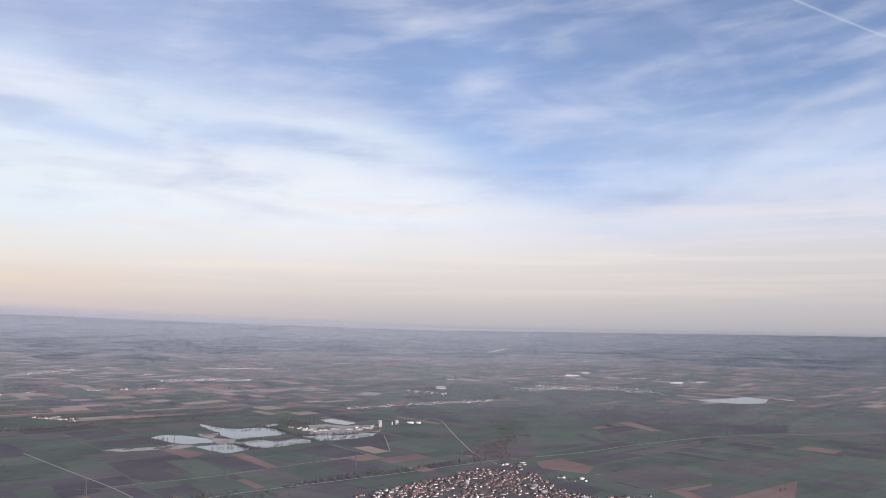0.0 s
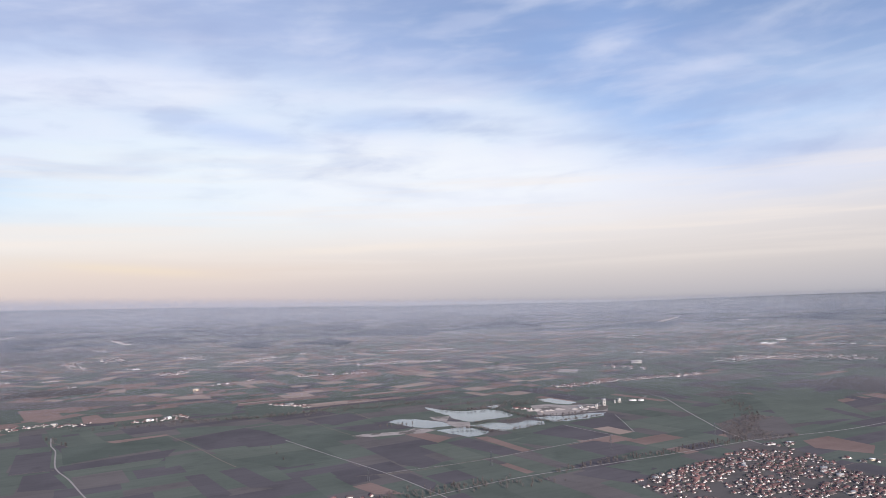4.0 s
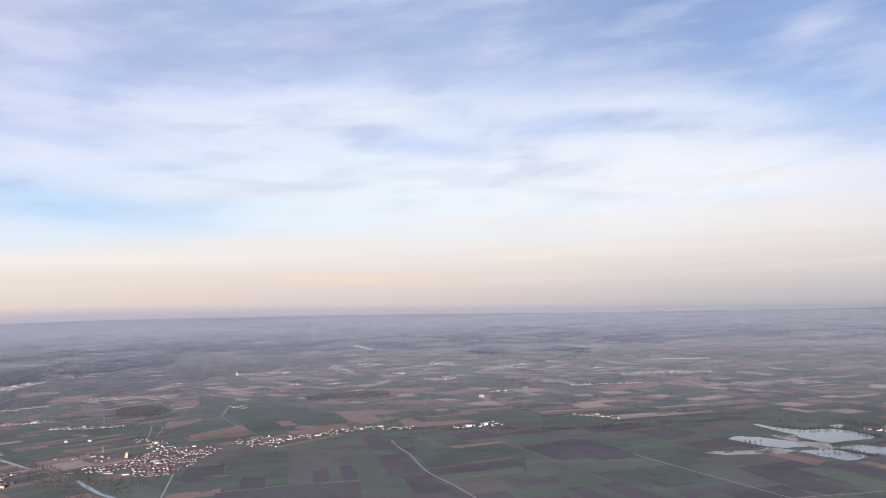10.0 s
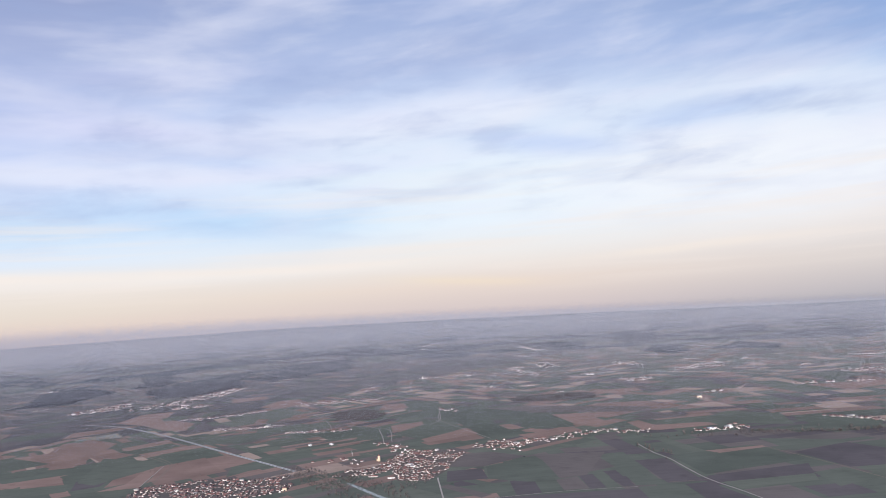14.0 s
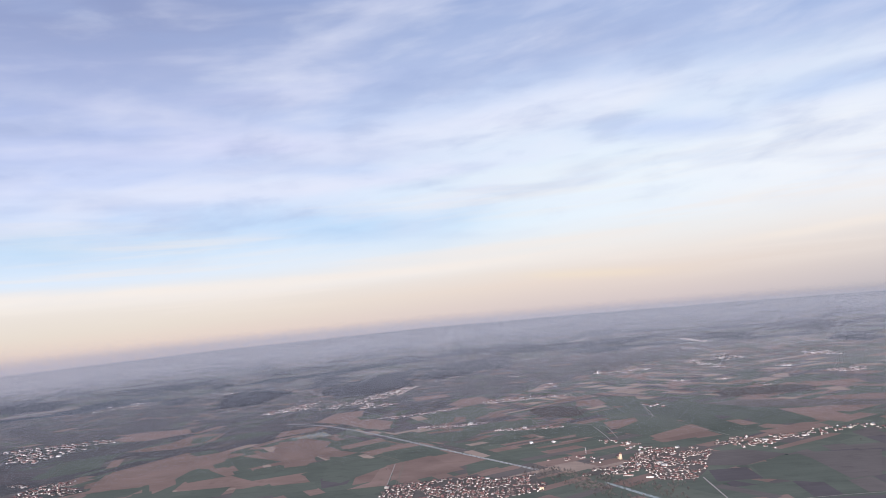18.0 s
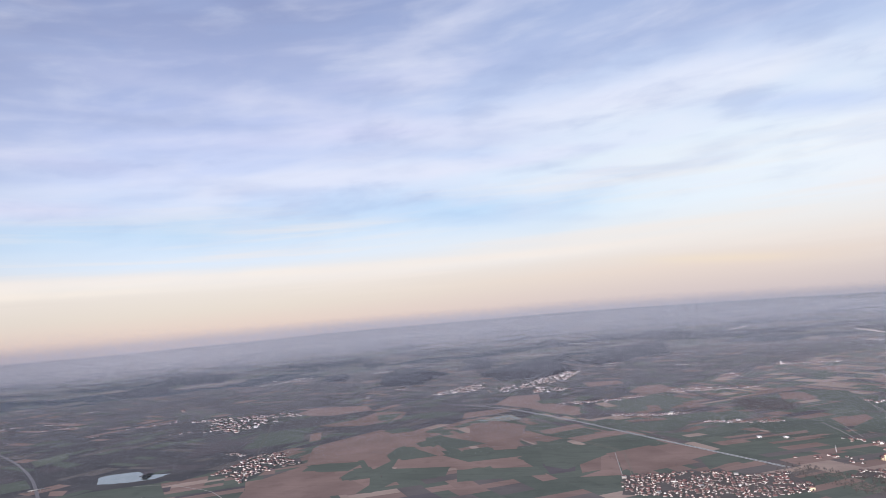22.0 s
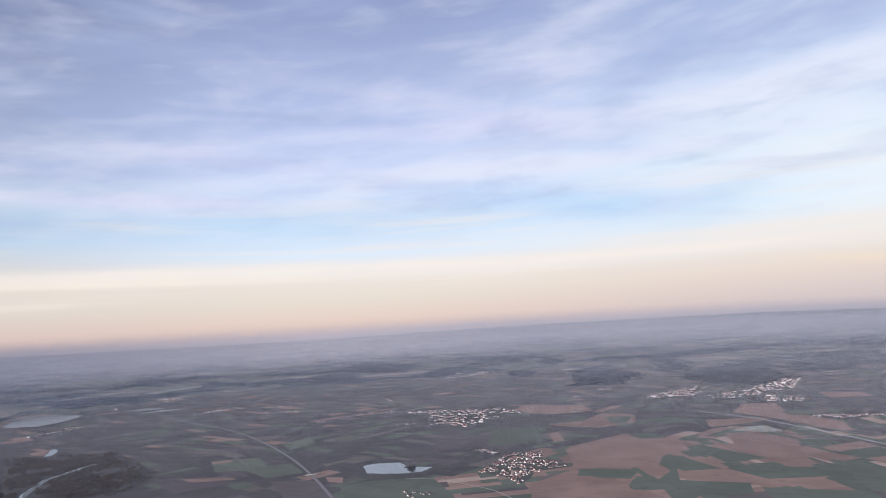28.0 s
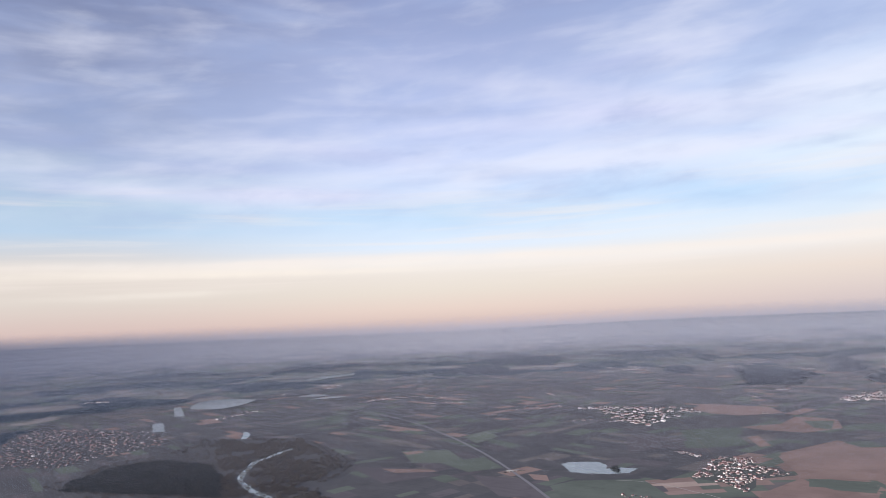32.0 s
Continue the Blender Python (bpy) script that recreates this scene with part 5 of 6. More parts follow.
def nearest(spots, eye):
    return sorted(spots, key=lambda p: math.dist(p, eye))


village(nearest(streets(fill(TOWN_A, 9.0, 1, 0.32, 0.85, 38), 1), (0, 900)), 38, 110, "houses of the red-roofed town", "white houses with red roofs at the town's far side", 101)
village(nearest(streets(fill(TOWN_B, 9.6, 2, 0.25, 0.85, 40), 2), (-1700, 500)), 40, 100, "houses of the new estate", "rows of white houses at the estate's far side", 102, 0.6)
village(nearest(streets(fill(TOWN_C, 8.4, 3, 0.4, 0.8, 20), 3), (-1500, 800)), 20, 90, "houses of the church village", "white and red-roofed houses of the church village", 103)
SMALL = [
    # outline or line of the plan, whether it is a line, step, half width, turn
    ([(-1952, 1239), (-1879, 1213), (-1766, 1149)], 17, 22, 30), ([(-1932, 1009), (-1893, 1051), (-1822, 1014)], 24, 18, 0),
    ([(-1676, 1300), (-1610, 1290), (-1575, 1275)], 6, 38, 20), ([(-1673, 1331), (-1610, 1320), (-1535, 1422), (-1510, 1521), (-1430, 1530), (-1365, 1548)], 13, 26, 10),
    ([(-1259, 1582), (-1212, 1610), (-1167, 1646)], 11, 16, 30), ([(-1011, 1826), (-935, 1823), (-896, 1786)], 10, 12, 0), ([(-2711, 1293), (-2607, 1339), (-2526, 1402)], 7, 18, 20),
    ([(-2380, 1309), (-2294, 1340), (-2209, 1390)], 9, 16, 20), ([(-2915, 1807), (-2778, 1912), (-2670, 2049)], 11, 16, 30), ([(-3092, 1421), (-2994, 1541), (-2931, 1672)], 13, 16, 30),
    ([(-3291, 242), (-3208, 260)], 11, 10, 0), ([(-267, 2137), (-131, 2245), (18, 2332), (149, 2412)], 6, 22, 35), ([(-1083, 2955), (-981, 3051), (-814, 3008)], 8, 40, 0),
    ([(-1797, 3071), (-1776, 3311), (-1712, 3413)], 12, 36, 0), ([(322, 2811), (450, 2938), (664, 2903), (796, 2767)], 8, 60, 20), ([(217, 1088), (312, 1105)], 18, 16, 20),
    ([(105, 1340), (130, 1334), (158, 1354)], 14, 8, 20), ([(202, 1246), (216, 1223), (235, 1226)], 20, 8, 20), ([(-540, 965), (-480, 985)], 20, 12, 10), ([(-2900, -140), (-2860, -90)], 18, 20, 10),
]
for k, (line, step, width, turn) in enumerate(SMALL):
    village(along(line, step * 0.36, width * 1.1, 200 + k), turn, 0, "", "white houses of a small village among fields", 210 + k, 0.8, (0.8, 1.25))


def hamlet(line, step, width):
    k = len(hamlets)
    hamlets.append(line)
    village(along(line, step, width, 700 + k), 20 * k, 0, "", "few pale houses of a far hamlet", 720 + k, 0.7, (1.2, 1.8))


hamlets = []
hamlet([(-365, 1749), (-318, 1728)], 6, 5)
hamlet([(-1028, 1838), (-905, 1798)], 9, 6)
hamlet([(-1836, 3129), (-1712, 3403)], 14, 22)
hamlet([(-2329, 3521), (-2259, 3598)], 14, 12)
hamlet([(-1877, 2659), (-1843, 2779)], 14, 22)
hamlet([(-1310, 3170), (-1300, 3243)], 14, 12)
hamlet([(-1210, 3676), (-906, 3745)], 14, 22)
hamlet([(-1223, 2498), (-1148, 2562), (-997, 2605)], 14, 22)
hamlet([(-84, 4362), (121, 4386)], 14, 22)
hamlet([(814, 3519), (1004, 3449)], 14, 22)
hamlet([(1188, 3775), (1269, 3765)], 14, 12)
hamlet([(926, 4885), (1038, 5062)], 14, 22)
hamlet([(-1441, 2282), (-1404, 2348)], 14, 12)
hamlet([(-3070, 2792), (-2903, 2910)], 14, 22)
hamlet([(-2753, 3220), (-2439, 2914)], 18, 22)
hamlet([(-1813, 2994), (-1764, 3156), (-1655, 3237)], 14, 22)
hamlet([(-1861, 2616), (-1797, 2728)], 14, 22)
hamlet([(-1131, 2900), (-946, 2967), (-795, 3033)], 15, 22)
hamlet([(-1179, 3697), (-1028, 3711), (-859, 3721)], 14, 22)
hamlet([(-1206, 2523), (-1149, 2528)], 14, 12)
hamlet([(-1082, 2568), (-1027, 2572)], 14, 12)
hamlet([(-1382, 2405), (-1353, 2442)], 12, 12)
hamlet([(-2205, 2915), (-2132, 2889)], 14, 12)
hamlet([(-2977, 2295), (-2933, 2321)], 13, 12)
hamlet([(-4082, 2643), (-4016, 2707)], 14, 12)
hamlet([(-3030, 1419), (-2957, 1582)], 14, 22)
hamlet([(-2159, 1789), (-2088, 1769)], 14, 12)
hamlet([(-5274, 2329), (-5207, 2351)], 14, 12)
hamlet([(-2947, 1851), (-2860, 1922), (-2785, 2006)], 14, 22)
hamlet([(-5469, -614), (-5497, -513)], 14, 12)
hamlet([(-4863, -124), (-4789, 41)], 14, 22)
hamlet([(-4917, 497), (-4828, 500)], 14, 12)
hamlet([(-4317, -17), (-4290, 22)], 12, 12)
hamlet([(-3612, 2748), (-3543, 2741)], 14, 12)
hamlet([(-5969, 1305), (-6031, 1637)], 14, 22)
hamlet([(-5975, 1825), (-5962, 1906)], 14, 12)
hamlet([(-5809, 2116), (-5768, 2355)], 14, 22)
hamlet([(-3971, 235), (-3964, 302)], 14, 12)
hamlet([(-4411, 169), (-4404, 350)], 14, 22)
hamlet([(-5129, -426), (-5258, -228)], 14, 22)
hamlet([(-5998, -596), (-6093, -447)], 14, 22)
hamlet([(-4236, 1198), (-4200, 1213)], 10, 12)
hamlet([(-4848, -1099), (-4988, -980)], 14, 22)
hamlet([(-6054, -1776), (-6101, -1940)], 14, 22)
hamlet([(-2822, 2886), (-2857, 2965)], 14, 12)
hamlet([(-2197, 1794), (-2129, 1802)], 14, 12)
hamlet([(-1935, 2691), (-1823, 2775)], 14, 22)
hamlet([(-1999, 2261), (-1971, 2289)], 10, 12)
hamlet([(-2821, 3276), (-2709, 3338)], 14, 22)
hamlet([(-2279, 3475), (-2181, 3545)], 14, 22)
hamlet([(-117, 2688), (16, 2568)], 14, 22)
hamlet([(9, 3231), (51, 3216)], 11, 12)
hamlet([(-1392, 4171), (-1357, 4159)], 9, 12)
hamlet([(-1669, 3575), (-1638, 3612)], 9, 12)
hamlet([(-3310, 4138), (-3112, 4066)], 23, 20)
hamlet([(-2266, 3433), (-2089, 3354)], 21, 20)
hamlet([(-1972, 3633), (-1888, 3630)], 9, 12)
hamlet([(1141, 3287), (1233, 3334)], 11, 12)
hamlet([(1406, 3499), (1487, 3492)], 9, 12)
hamlet([(-84, 4274), (82, 4248)], 18, 20)
hamlet([(2388, 6378), (2478, 6401)], 22, 12)
hamlet([(2192, 6466), (2323, 6408)], 22, 20)
hamlet([(-1202, 1672), (-1170, 1665)], 9, 12)
hamlet([(-640, 4261), (-562, 4295)], 9, 12)
hamlet([(-4136, 5593), (-3529, 4841)], 22, 20)
hamlet([(-2913, 3599), (-2773, 3636)], 16, 20)
hamlet([(-2255, 2455), (-2202, 2485)], 9, 12)
hamlet([(-2416, 2423), (-2389, 2423)], 9, 12)
hamlet([(-3060, 2389), (-3031, 2396)], 9, 12)
hamlet([(-6407, 4600), (-6188, 4626)], 22, 20)
hamlet([(-4297, 383), (-4258, 439)], 9, 12)
hamlet([(-3891, 344), (-3893, 409)], 9, 12)
hamlet([(-3793, 905), (-3798, 933)], 9, 12)
hamlet([(-6309, -575), (-6204, -448)], 22, 20)
hamlet([(-5265, -236), (-5192, -170)], 10, 12)
hamlet([(-5210, -137), (-5043, 29)], 24, 20)
hamlet([(-5056, -1010), (-5035, -920)], 10, 12)
hamlet([(-5792, -834), (-5776, -794)], 9, 12)
hamlet([(-5552, 122), (-5565, 206)], 9, 12)
hamlet([(-6162, -126), (-6117, -61)], 22, 12)
hamlet([(-6306, 1492), (-6262, 1553)], 22, 12)
hamlet([(-6275, 1663), (-6127, 1732)], 22, 20)
hamlet([(-4409, 1465), (-4391, 1534)], 9, 12)
hamlet([(-4149, 2769), (-4103, 2848)], 10, 12)
hamlet([(-5712, 6128), (-5930, 6680)], 22, 20)
hamlet([(-5309, 5615), (-5201, 5624)], 22, 12)
hamlet([(-3417, 4218), (-3297, 4241)], 22, 20)
hamlet([(-302, 4922), (-90, 4881)], 23, 20)
hamlet([(415, 6354), (706, 7838)], 22, 20)
hamlet([(1034, 6331), (1151, 6441)], 22, 20)
WIDE = [
    ([(-4322, 473), (-4186, 614), (-4130, 764), (-3929, 763), (-3841, 561), (-3731, 405), (-3984, 382)], 24, 0.7),
    ([(-3188, 299), (-3137, 367), (-3040, 319), (-2916, 324), (-2915, 215), (-2828, 120), (-2923, 130), (-3002, 100)], 13, 0.75),
    ([(-4502, -1874), (-4868, -1862), (-4837, -1656), (-4591, -1370), (-4232, -1239), (-4210, -1198), (-4077, -1399), (-3891, -1524), (-3979, -1707)], 32, 0.8),
    ([(-2810, 3518), (-2750, 3601), (-2421, 3242), (-2573, 3220)], 32, 0.8),
    ([(-3956, 1403), (-4092, 1654), (-4116, 1835), (-3879, 1659), (-3820, 1422)], 23, 0.75),
    ([(-3828, 1607), (-3841, 1874), (-4090, 2423), (-4008, 2425), (-3712, 2031), (-3661, 1741), (-3627, 1507)], 23, 0.75),
    ([(-3613, 1761), (-3474, 1788), (-3313, 1699), (-3468, 1601)], 23, 0.75),
]
for k, (poly, step, keep) in enumerate(WIDE):
    drape("gardens", poly, HEATH if k == 2 else LAWN, 0.12, ground, ragged=20)
    village(streets(fill(poly, step * {1: 0.85, 2: 0.72}.get(k, 1.1), 300 + k, 0.4, keep, 15 * k), k), 15 * k, 0, "", "pale houses of a far town at the wood's edge", 310 + k, 0.25, (1.0, 1.4) if k in (1, 2) else (1.7, 2.3), DULL_WALL if k == 2 else WHITE_WALL)

# ---- woods and trees ----


def thin(spots, share):
    """Spots with glades among them."""
    return [p for p in spots if noise.noise((p[0] / 130, p[1] / 130, 3.0)) > share - 0.3]


CANOPY = [one(clumps(random.Random(70 + k), 130, 11.0, -1.0, 4.4, 1.25, 0.1), 0) for k in range(5)]
WINTER = [both(*bare_tree(80 + k, 5.8, 2.0)) for k in range(5)]
WOODS = [
    ("dark copse among fields", 17, [(-2562, 1679), (-2466, 1748), (-2311, 1663), (-2278, 1556), (-2406, 1520)]),
    ("dense dark wood beside the river", 12, [(-3529, -1422), (-3652, -1424), (-3802, -1351), (-3877, -1223), (-3715, -1064), (-3530, -1024), (-3285, -1014)]),
    ("dark bare wood among brown fields", 17, [(-2082, 2068), (-2026, 2162), (-1899, 2240), (-1785, 2174), (-1778, 2093), (-1986, 1969)]),
]
for k, (label, step, poly) in enumerate(WOODS):
    scatter("wood", CANOPY, [p for p in fill(poly, step, 400 + k, 0.5) if noise.noise((p[0] / 420, p[1] / 420, k)) > (-0.22 if step > 20 else -0.6)], RIVER_DARK if step < 15 else NEAR_WOOD, label, "wood", 410 + k, (0.6, 0.9) if step < 30 else (0.9, 1.4))


def canopy(label, poly, high=6.0, cell=46.0):
    """A far wood as one lumpy roof of crowns with a ragged edge, and single crowns standing out along its rim."""
    r = random.Random(int(poly[0][0]))
    rim = []
    for (x0, y0), (x1, y1) in zip(poly, poly[1:] + poly[:1]):
        k = max(2, int(math.hypot(x1 - x0, y1 - y0) / cell))
        for i in range(k):
            x, y = x0 + (x1 - x0) * i / k, y0 + (y1 - y0) * i / k
            w = noise.noise_vector((x / 260, y / 260, 2.0)) * 110 + noise.noise_vector((x / 70, y / 70, 6.0)) * 34
            rim.append((x + w.x, y + w.y))
    k = len(rim)
    x0, x1, y0, y1 = min(p[0] for p in rim), max(p[0] for p in rim), min(p[1] for p in rim), max(p[1] for p in rim)
    cell = max(cell, math.sqrt((x1 - x0) * (y1 - y0) / 2600))
    spots = [(x + r.uniform(-0.4, 0.4) * cell, y + r.uniform(-0.4, 0.4) * cell) for x in np.arange(x0, x1, cell) for y in np.arange(y0, y1, cell)]
    spots = [p for p in spots if inside(*p, rim)]
    flat, _, faces, *_ = geometry.delaunay_2d_cdt([Vector(p) for p in rim + spots], [(i, (i + 1) % k) for i in range(k)], [], 1, 0.01)
    faces = [f if (flat[f[1]] - flat[f[0]]).cross(flat[f[2]] - flat[f[0]]) > 0 else f[::-1] for f in faces]
    places = raised(land([tuple(p) for p in flat]), 0.2)
    edge = {tuple(round(c) for c in p) for p in rim}
    high *= min(1.0, max(0.3, math.exp((4300 - math.hypot(poly[0][0] + 700, poly[0][1] + 250)) / 2650)))
    places[:, 2] += [0.0 if (round(p[0]), round(p[1])) in edge else high * r.uniform(0.88, 1.14) for p in flat]
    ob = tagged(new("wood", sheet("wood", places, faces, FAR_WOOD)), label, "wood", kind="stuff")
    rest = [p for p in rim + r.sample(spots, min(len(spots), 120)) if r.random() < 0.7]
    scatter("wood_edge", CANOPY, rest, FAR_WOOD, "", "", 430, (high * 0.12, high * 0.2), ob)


# outlines of the woods, hill by hill
canopy("dark wood on a hazy far slope", [(-5556, 2010), (-5730, 2304), (-5421, 2369), (-5001, 2150), (-4783, 1874), (-5049, 1800)])
canopy("far hill wood tinted blue for haze", [(-5853, 2895), (-6075, 3289), (-5509, 3035), (-4883, 2460), (-5077, 2378)])
canopy("dark wood between pale far fields", [(-4567, 2176), (-4956, 2643), (-5020, 2988), (-5293, 3482), (-4576, 2884), (-4066, 2351), (-3954, 2032), (-4128, 1947)])
canopy("dark wood on a hazy far slope", [(-4484, 2841), (-5335, 3992), (-5426, 4496), (-4979, 4351), (-4150, 3265), (-4154, 2957), (-4172, 2715)])
canopy("far hill wood tinted blue for haze", [(-6911, 2531), (-7283, 2933), (-6905, 2863), (-6325, 2435)])
canopy("dark wood between pale far fields", [(-5768, 1671), (-6094, 1947), (-5934, 1972), (-5386, 1618)])
canopy("dark wood on a hazy far slope", [(-7192, 536), (-7505, 811), (-7499, 1153), (-6365, 761), (-6297, 455)])
canopy("far hill wood tinted blue for haze", [(-7753, 1027), (-9037, 1620), (-8875, 1858), (-7099, 1218)])
canopy("dark wood between pale far fields", [(-5484, 5126), (-5675, 5509), (-5352, 5354), (-4964, 4811)])
canopy("dark wood on a hazy far slope", [(-4778, 5266), (-4903, 5734), (-4614, 5686), (-4350, 5113)])
canopy("far hill wood tinted blue for haze", [(-2520, 4369), (-2652, 5043), (-2356, 4889), (-2113, 3959)])
canopy("dark wood between pale far fields", [(-2011, 4396), (-2039, 4980), (-1664, 4520), (-1618, 4076)])
canopy("dark wood on a hazy far slope", [(-2083, 5828), (-2056, 6818), (-1587, 6124), (-1327, 5902), (-1284, 5095), (-1597, 5052)])
canopy("far hill wood tinted blue for haze", [(-3266, 7210), (-3093, 7776), (-2889, 8800), (-2200, 6416), (-2595, 6343)])
canopy("dark wood between pale far fields", [(-1218, 6454), (-936, 7417), (-559, 6581), (-635, 5715)])
canopy("dark wood on a hazy far slope", [(-4113, 6932), (-3976, 7350), (-3639, 7486), (-3124, 5993)])
canopy("far hill wood tinted blue for haze", [(-4277, 5765), (-4171, 6219), (-3496, 5632), (-3238, 4864)])
canopy("dark wood between pale far fields", [(-3149, 5509), (-3371, 6340), (-3226, 6550), (-2805, 5460)])
canopy("dark wood on a hazy far slope", [(1412, 6540), (2013, 7709), (2318, 7420), (1757, 6273)])
canopy("far hill wood tinted blue for haze", [(-6118, 5008), (-7346, 6827), (-5668, 5675), (-5459, 4995)])
canopy("dark wood between pale far fields", [(-7492, 1186), (-8820, 1802), (-8133, 1881), (-6865, 1308)])
canopy("dark wood on a hazy far slope", [(-4666, 1456), (-5328, 2001), (-5352, 2316), (-4899, 2093), (-4481, 1670)])

BELTS = [
    ("bare riverside trees in a winding belt", 7, 42, [(-1342, 1490), (-1134, 1548), (-960, 1662), (-806, 1683), (-797, 1840), (-649, 1869)], 0.8),
    ("bare trees behind the gravel-pit lakes", 8, 34, [(-640, 1800), (-560, 1850), (-440, 1800), (-330, 1900)], 0.9),
    ("bare trees on the banks between two lakes", 6, 5, [(-431, 1541), (-391, 1568), (-351, 1572), (-307, 1615), (-272, 1641), (-227, 1652), (-190, 1678)], 0.9),
    ("bare trees on the lake's near bank", 6, 5, [(-460, 1475), (-405, 1489), (-379, 1448), (-347, 1466), (-298, 1512), (-277, 1533)], 0.9),
    ("bare trees on the lake's far bank", 6, 7, [(-545, 1740), (-513, 1724), (-468, 1712), (-427, 1745), (-395, 1725), (-358, 1672), (-316, 1624)], 0.9),
    ("bare scrub below the gravel works", 6, 4, [(-298, 1577), (-256, 1557), (-203, 1594), (-158, 1636)], 0.9),
    ("bare trees round the small pools", 6, 16, [(-440, 1760), (-400, 1790), (-340, 1800), (-300, 1850)], 0.8),
    ("bare trees in a long belt beside a lane", 6, 9, [(-1168, 1580), (-992, 1612), (-870, 1687), (-833, 1753), (-713, 1765), (-615, 1850)], 1.0),
    ("bare grove among fields", 7, 24, [(-1163, 1914), (-1106, 1945), (-1054, 1972)], 0.9),
    ("bare grove among fields", 7, 20, [(-879, 1959), (-760, 1980)], 0.9),
    ("bare trees below the church village", 7, 26, [(-1760, 900), (-1700, 870), (-1600, 900), (-1540, 900)], 0.8),
    ("dark scrub round the reedy pond", 8, 26, [(-2960, 1030), (-2900, 1090), (-2860, 1040), (-2790, 1060)], 0.8),
    ("bare trees between two far villages", 8, 26, [(-2660, 1240), (-2600, 1260), (-2540, 1250)], 0.9),
    ("bare trees along the canal below the village", 6, 24, [(-1910, 890), (-1787, 850), (-1700, 830), (-1560, 770)], 0.9),
    ("bare trees along the canal below the village", 6, 16, [(-1930, 935), (-1760, 905), (-1640, 870), (-1520, 830)], 0.9),
    ("bare scrub round the stream", 6, 22, [(60, 1440), (100, 1420), (120, 1560), (160, 1700), (130, 1850)], 0.8),
    ("bare trees near the red-roofed town", 6, 26, [(-480, 960), (-400, 1030), (-300, 1070), (-240, 1090)], 0.9),
]
for k, (label, step, width, line, keep) in enumerate(BELTS):
    scatter("tree_belt", WINTER, along(line, step, width, 500 + k, keep) + along(line, step, width, 520 + k, keep), [BARK, TWIGS], label, "trees", 510 + k, (0.4, 0.85))
RIVER_BANKS = [(-3181, -876), (-3243, -900), (-3292, -925), (-3377, -950), (-3455, -967), (-3542, -961), (-3615, -947), (-3696, -935), (-3753, -901), (-3845, -848), (-3890, -813)]
bends = fill([(-4251, -1084), (-4064, -780), (-3575, -685), (-3273, -801), (-3150, -760), (-3120, -960), (-3277, -998), (-3700, -1040)], 13, 530, 0.5, 0.85)
bends = [p for p in thin(bends, 0.14) if min(math.dist(p, q) for a, b in zip(RIVER_BANKS, RIVER_BANKS[1:]) for q in [(a[0] + (b[0] - a[0]) * s, a[1] + (b[1] - a[1]) * s) for s in (0, 0.2, 0.4, 0.6, 0.8)]) > 17]
BRUSH = [one(clumps(random.Random(95 + k), 170, 7.0, -0.6, 4.4, 0.75, 0.15), 0) for k in range(4)]
GROVES = [one(clumps(random.Random(90 + k), 60, 7.0, -0.6, 4.4, 1.5, 0.2), 0) for k in range(5)]
scatter("riverside_scrub", BRUSH, thin(fill([(-3600, -1480), (-3860, -1390), (-4000, -1220), (-4260, -1120), (-4100, -760), (-3575, -640), (-3273, -760), (-3080, -760), (-3060, -1000), (-3280, -1090), (-3340, -1290)], 21, 538, 0.5, 0.8), -0.1), [RIVER_WOOD], "dark bare scrub on the damp ground beside the river", "scrub", 539, (0.35, 0.8))
scatter("riverside_wood", BRUSH, bends, [RIVER_WOOD], "brown bare wood in the river's bends", "wood", 531, (0.5, 0.95))

tree_masters = []
for k, (height, wide, slim) in enumerate(((5.6, 0.9, True), (4.6, 1.4, False), (3.8, 1.3, False), (6.2, 1.0, True))):
    trunk, crown = bare_tree(600 + k, height, wide, slim)
    ob = thing("tree", (0, 0, 0), 0, ("tall slim bare tree beside the road", "bare broad tree with brown twigs", "small bare tree with brown twigs", "tall bare poplar beside the road")[k], "tree", "trees along the road")
    part("trunk", trunk, BARK, ob)
    part("crown", crown, TWIGS, ob)
    tree_masters.append(ob)
ROAD_TREES = along([(-240, 1125), (-170, 1190), (-34, 1285), (92, 1380)], 6, 9, 620) + along([(-170, 1200), (92, 1392)], 9, 4, 621) + along([(-480, 930), (-330, 1075)], 6, 14, 622)
ROAD_TREES += along([(424, 1595), (653, 1730), (895, 1790)], 30, 6, 623) + along([(-620, 1500), (-560, 1530)], 8, 6, 624) + along([(-1320, 1370), (-1225, 1290)], 12, 10, 625)
fresh = set()
for i, (x, y) in enumerate(ROAD_TREES):
    k = rng.choice((0, 1, 2, 3))
    m = pose(*at(x, y), 0, 0, rng.uniform(0, 360)) @ Matrix.Scale(1.0, 4)
    if k not in fresh:
        fresh.add(k)
        tree_masters[k].matrix_basis = m
    else:
        copy_thing(tree_masters[k], m)

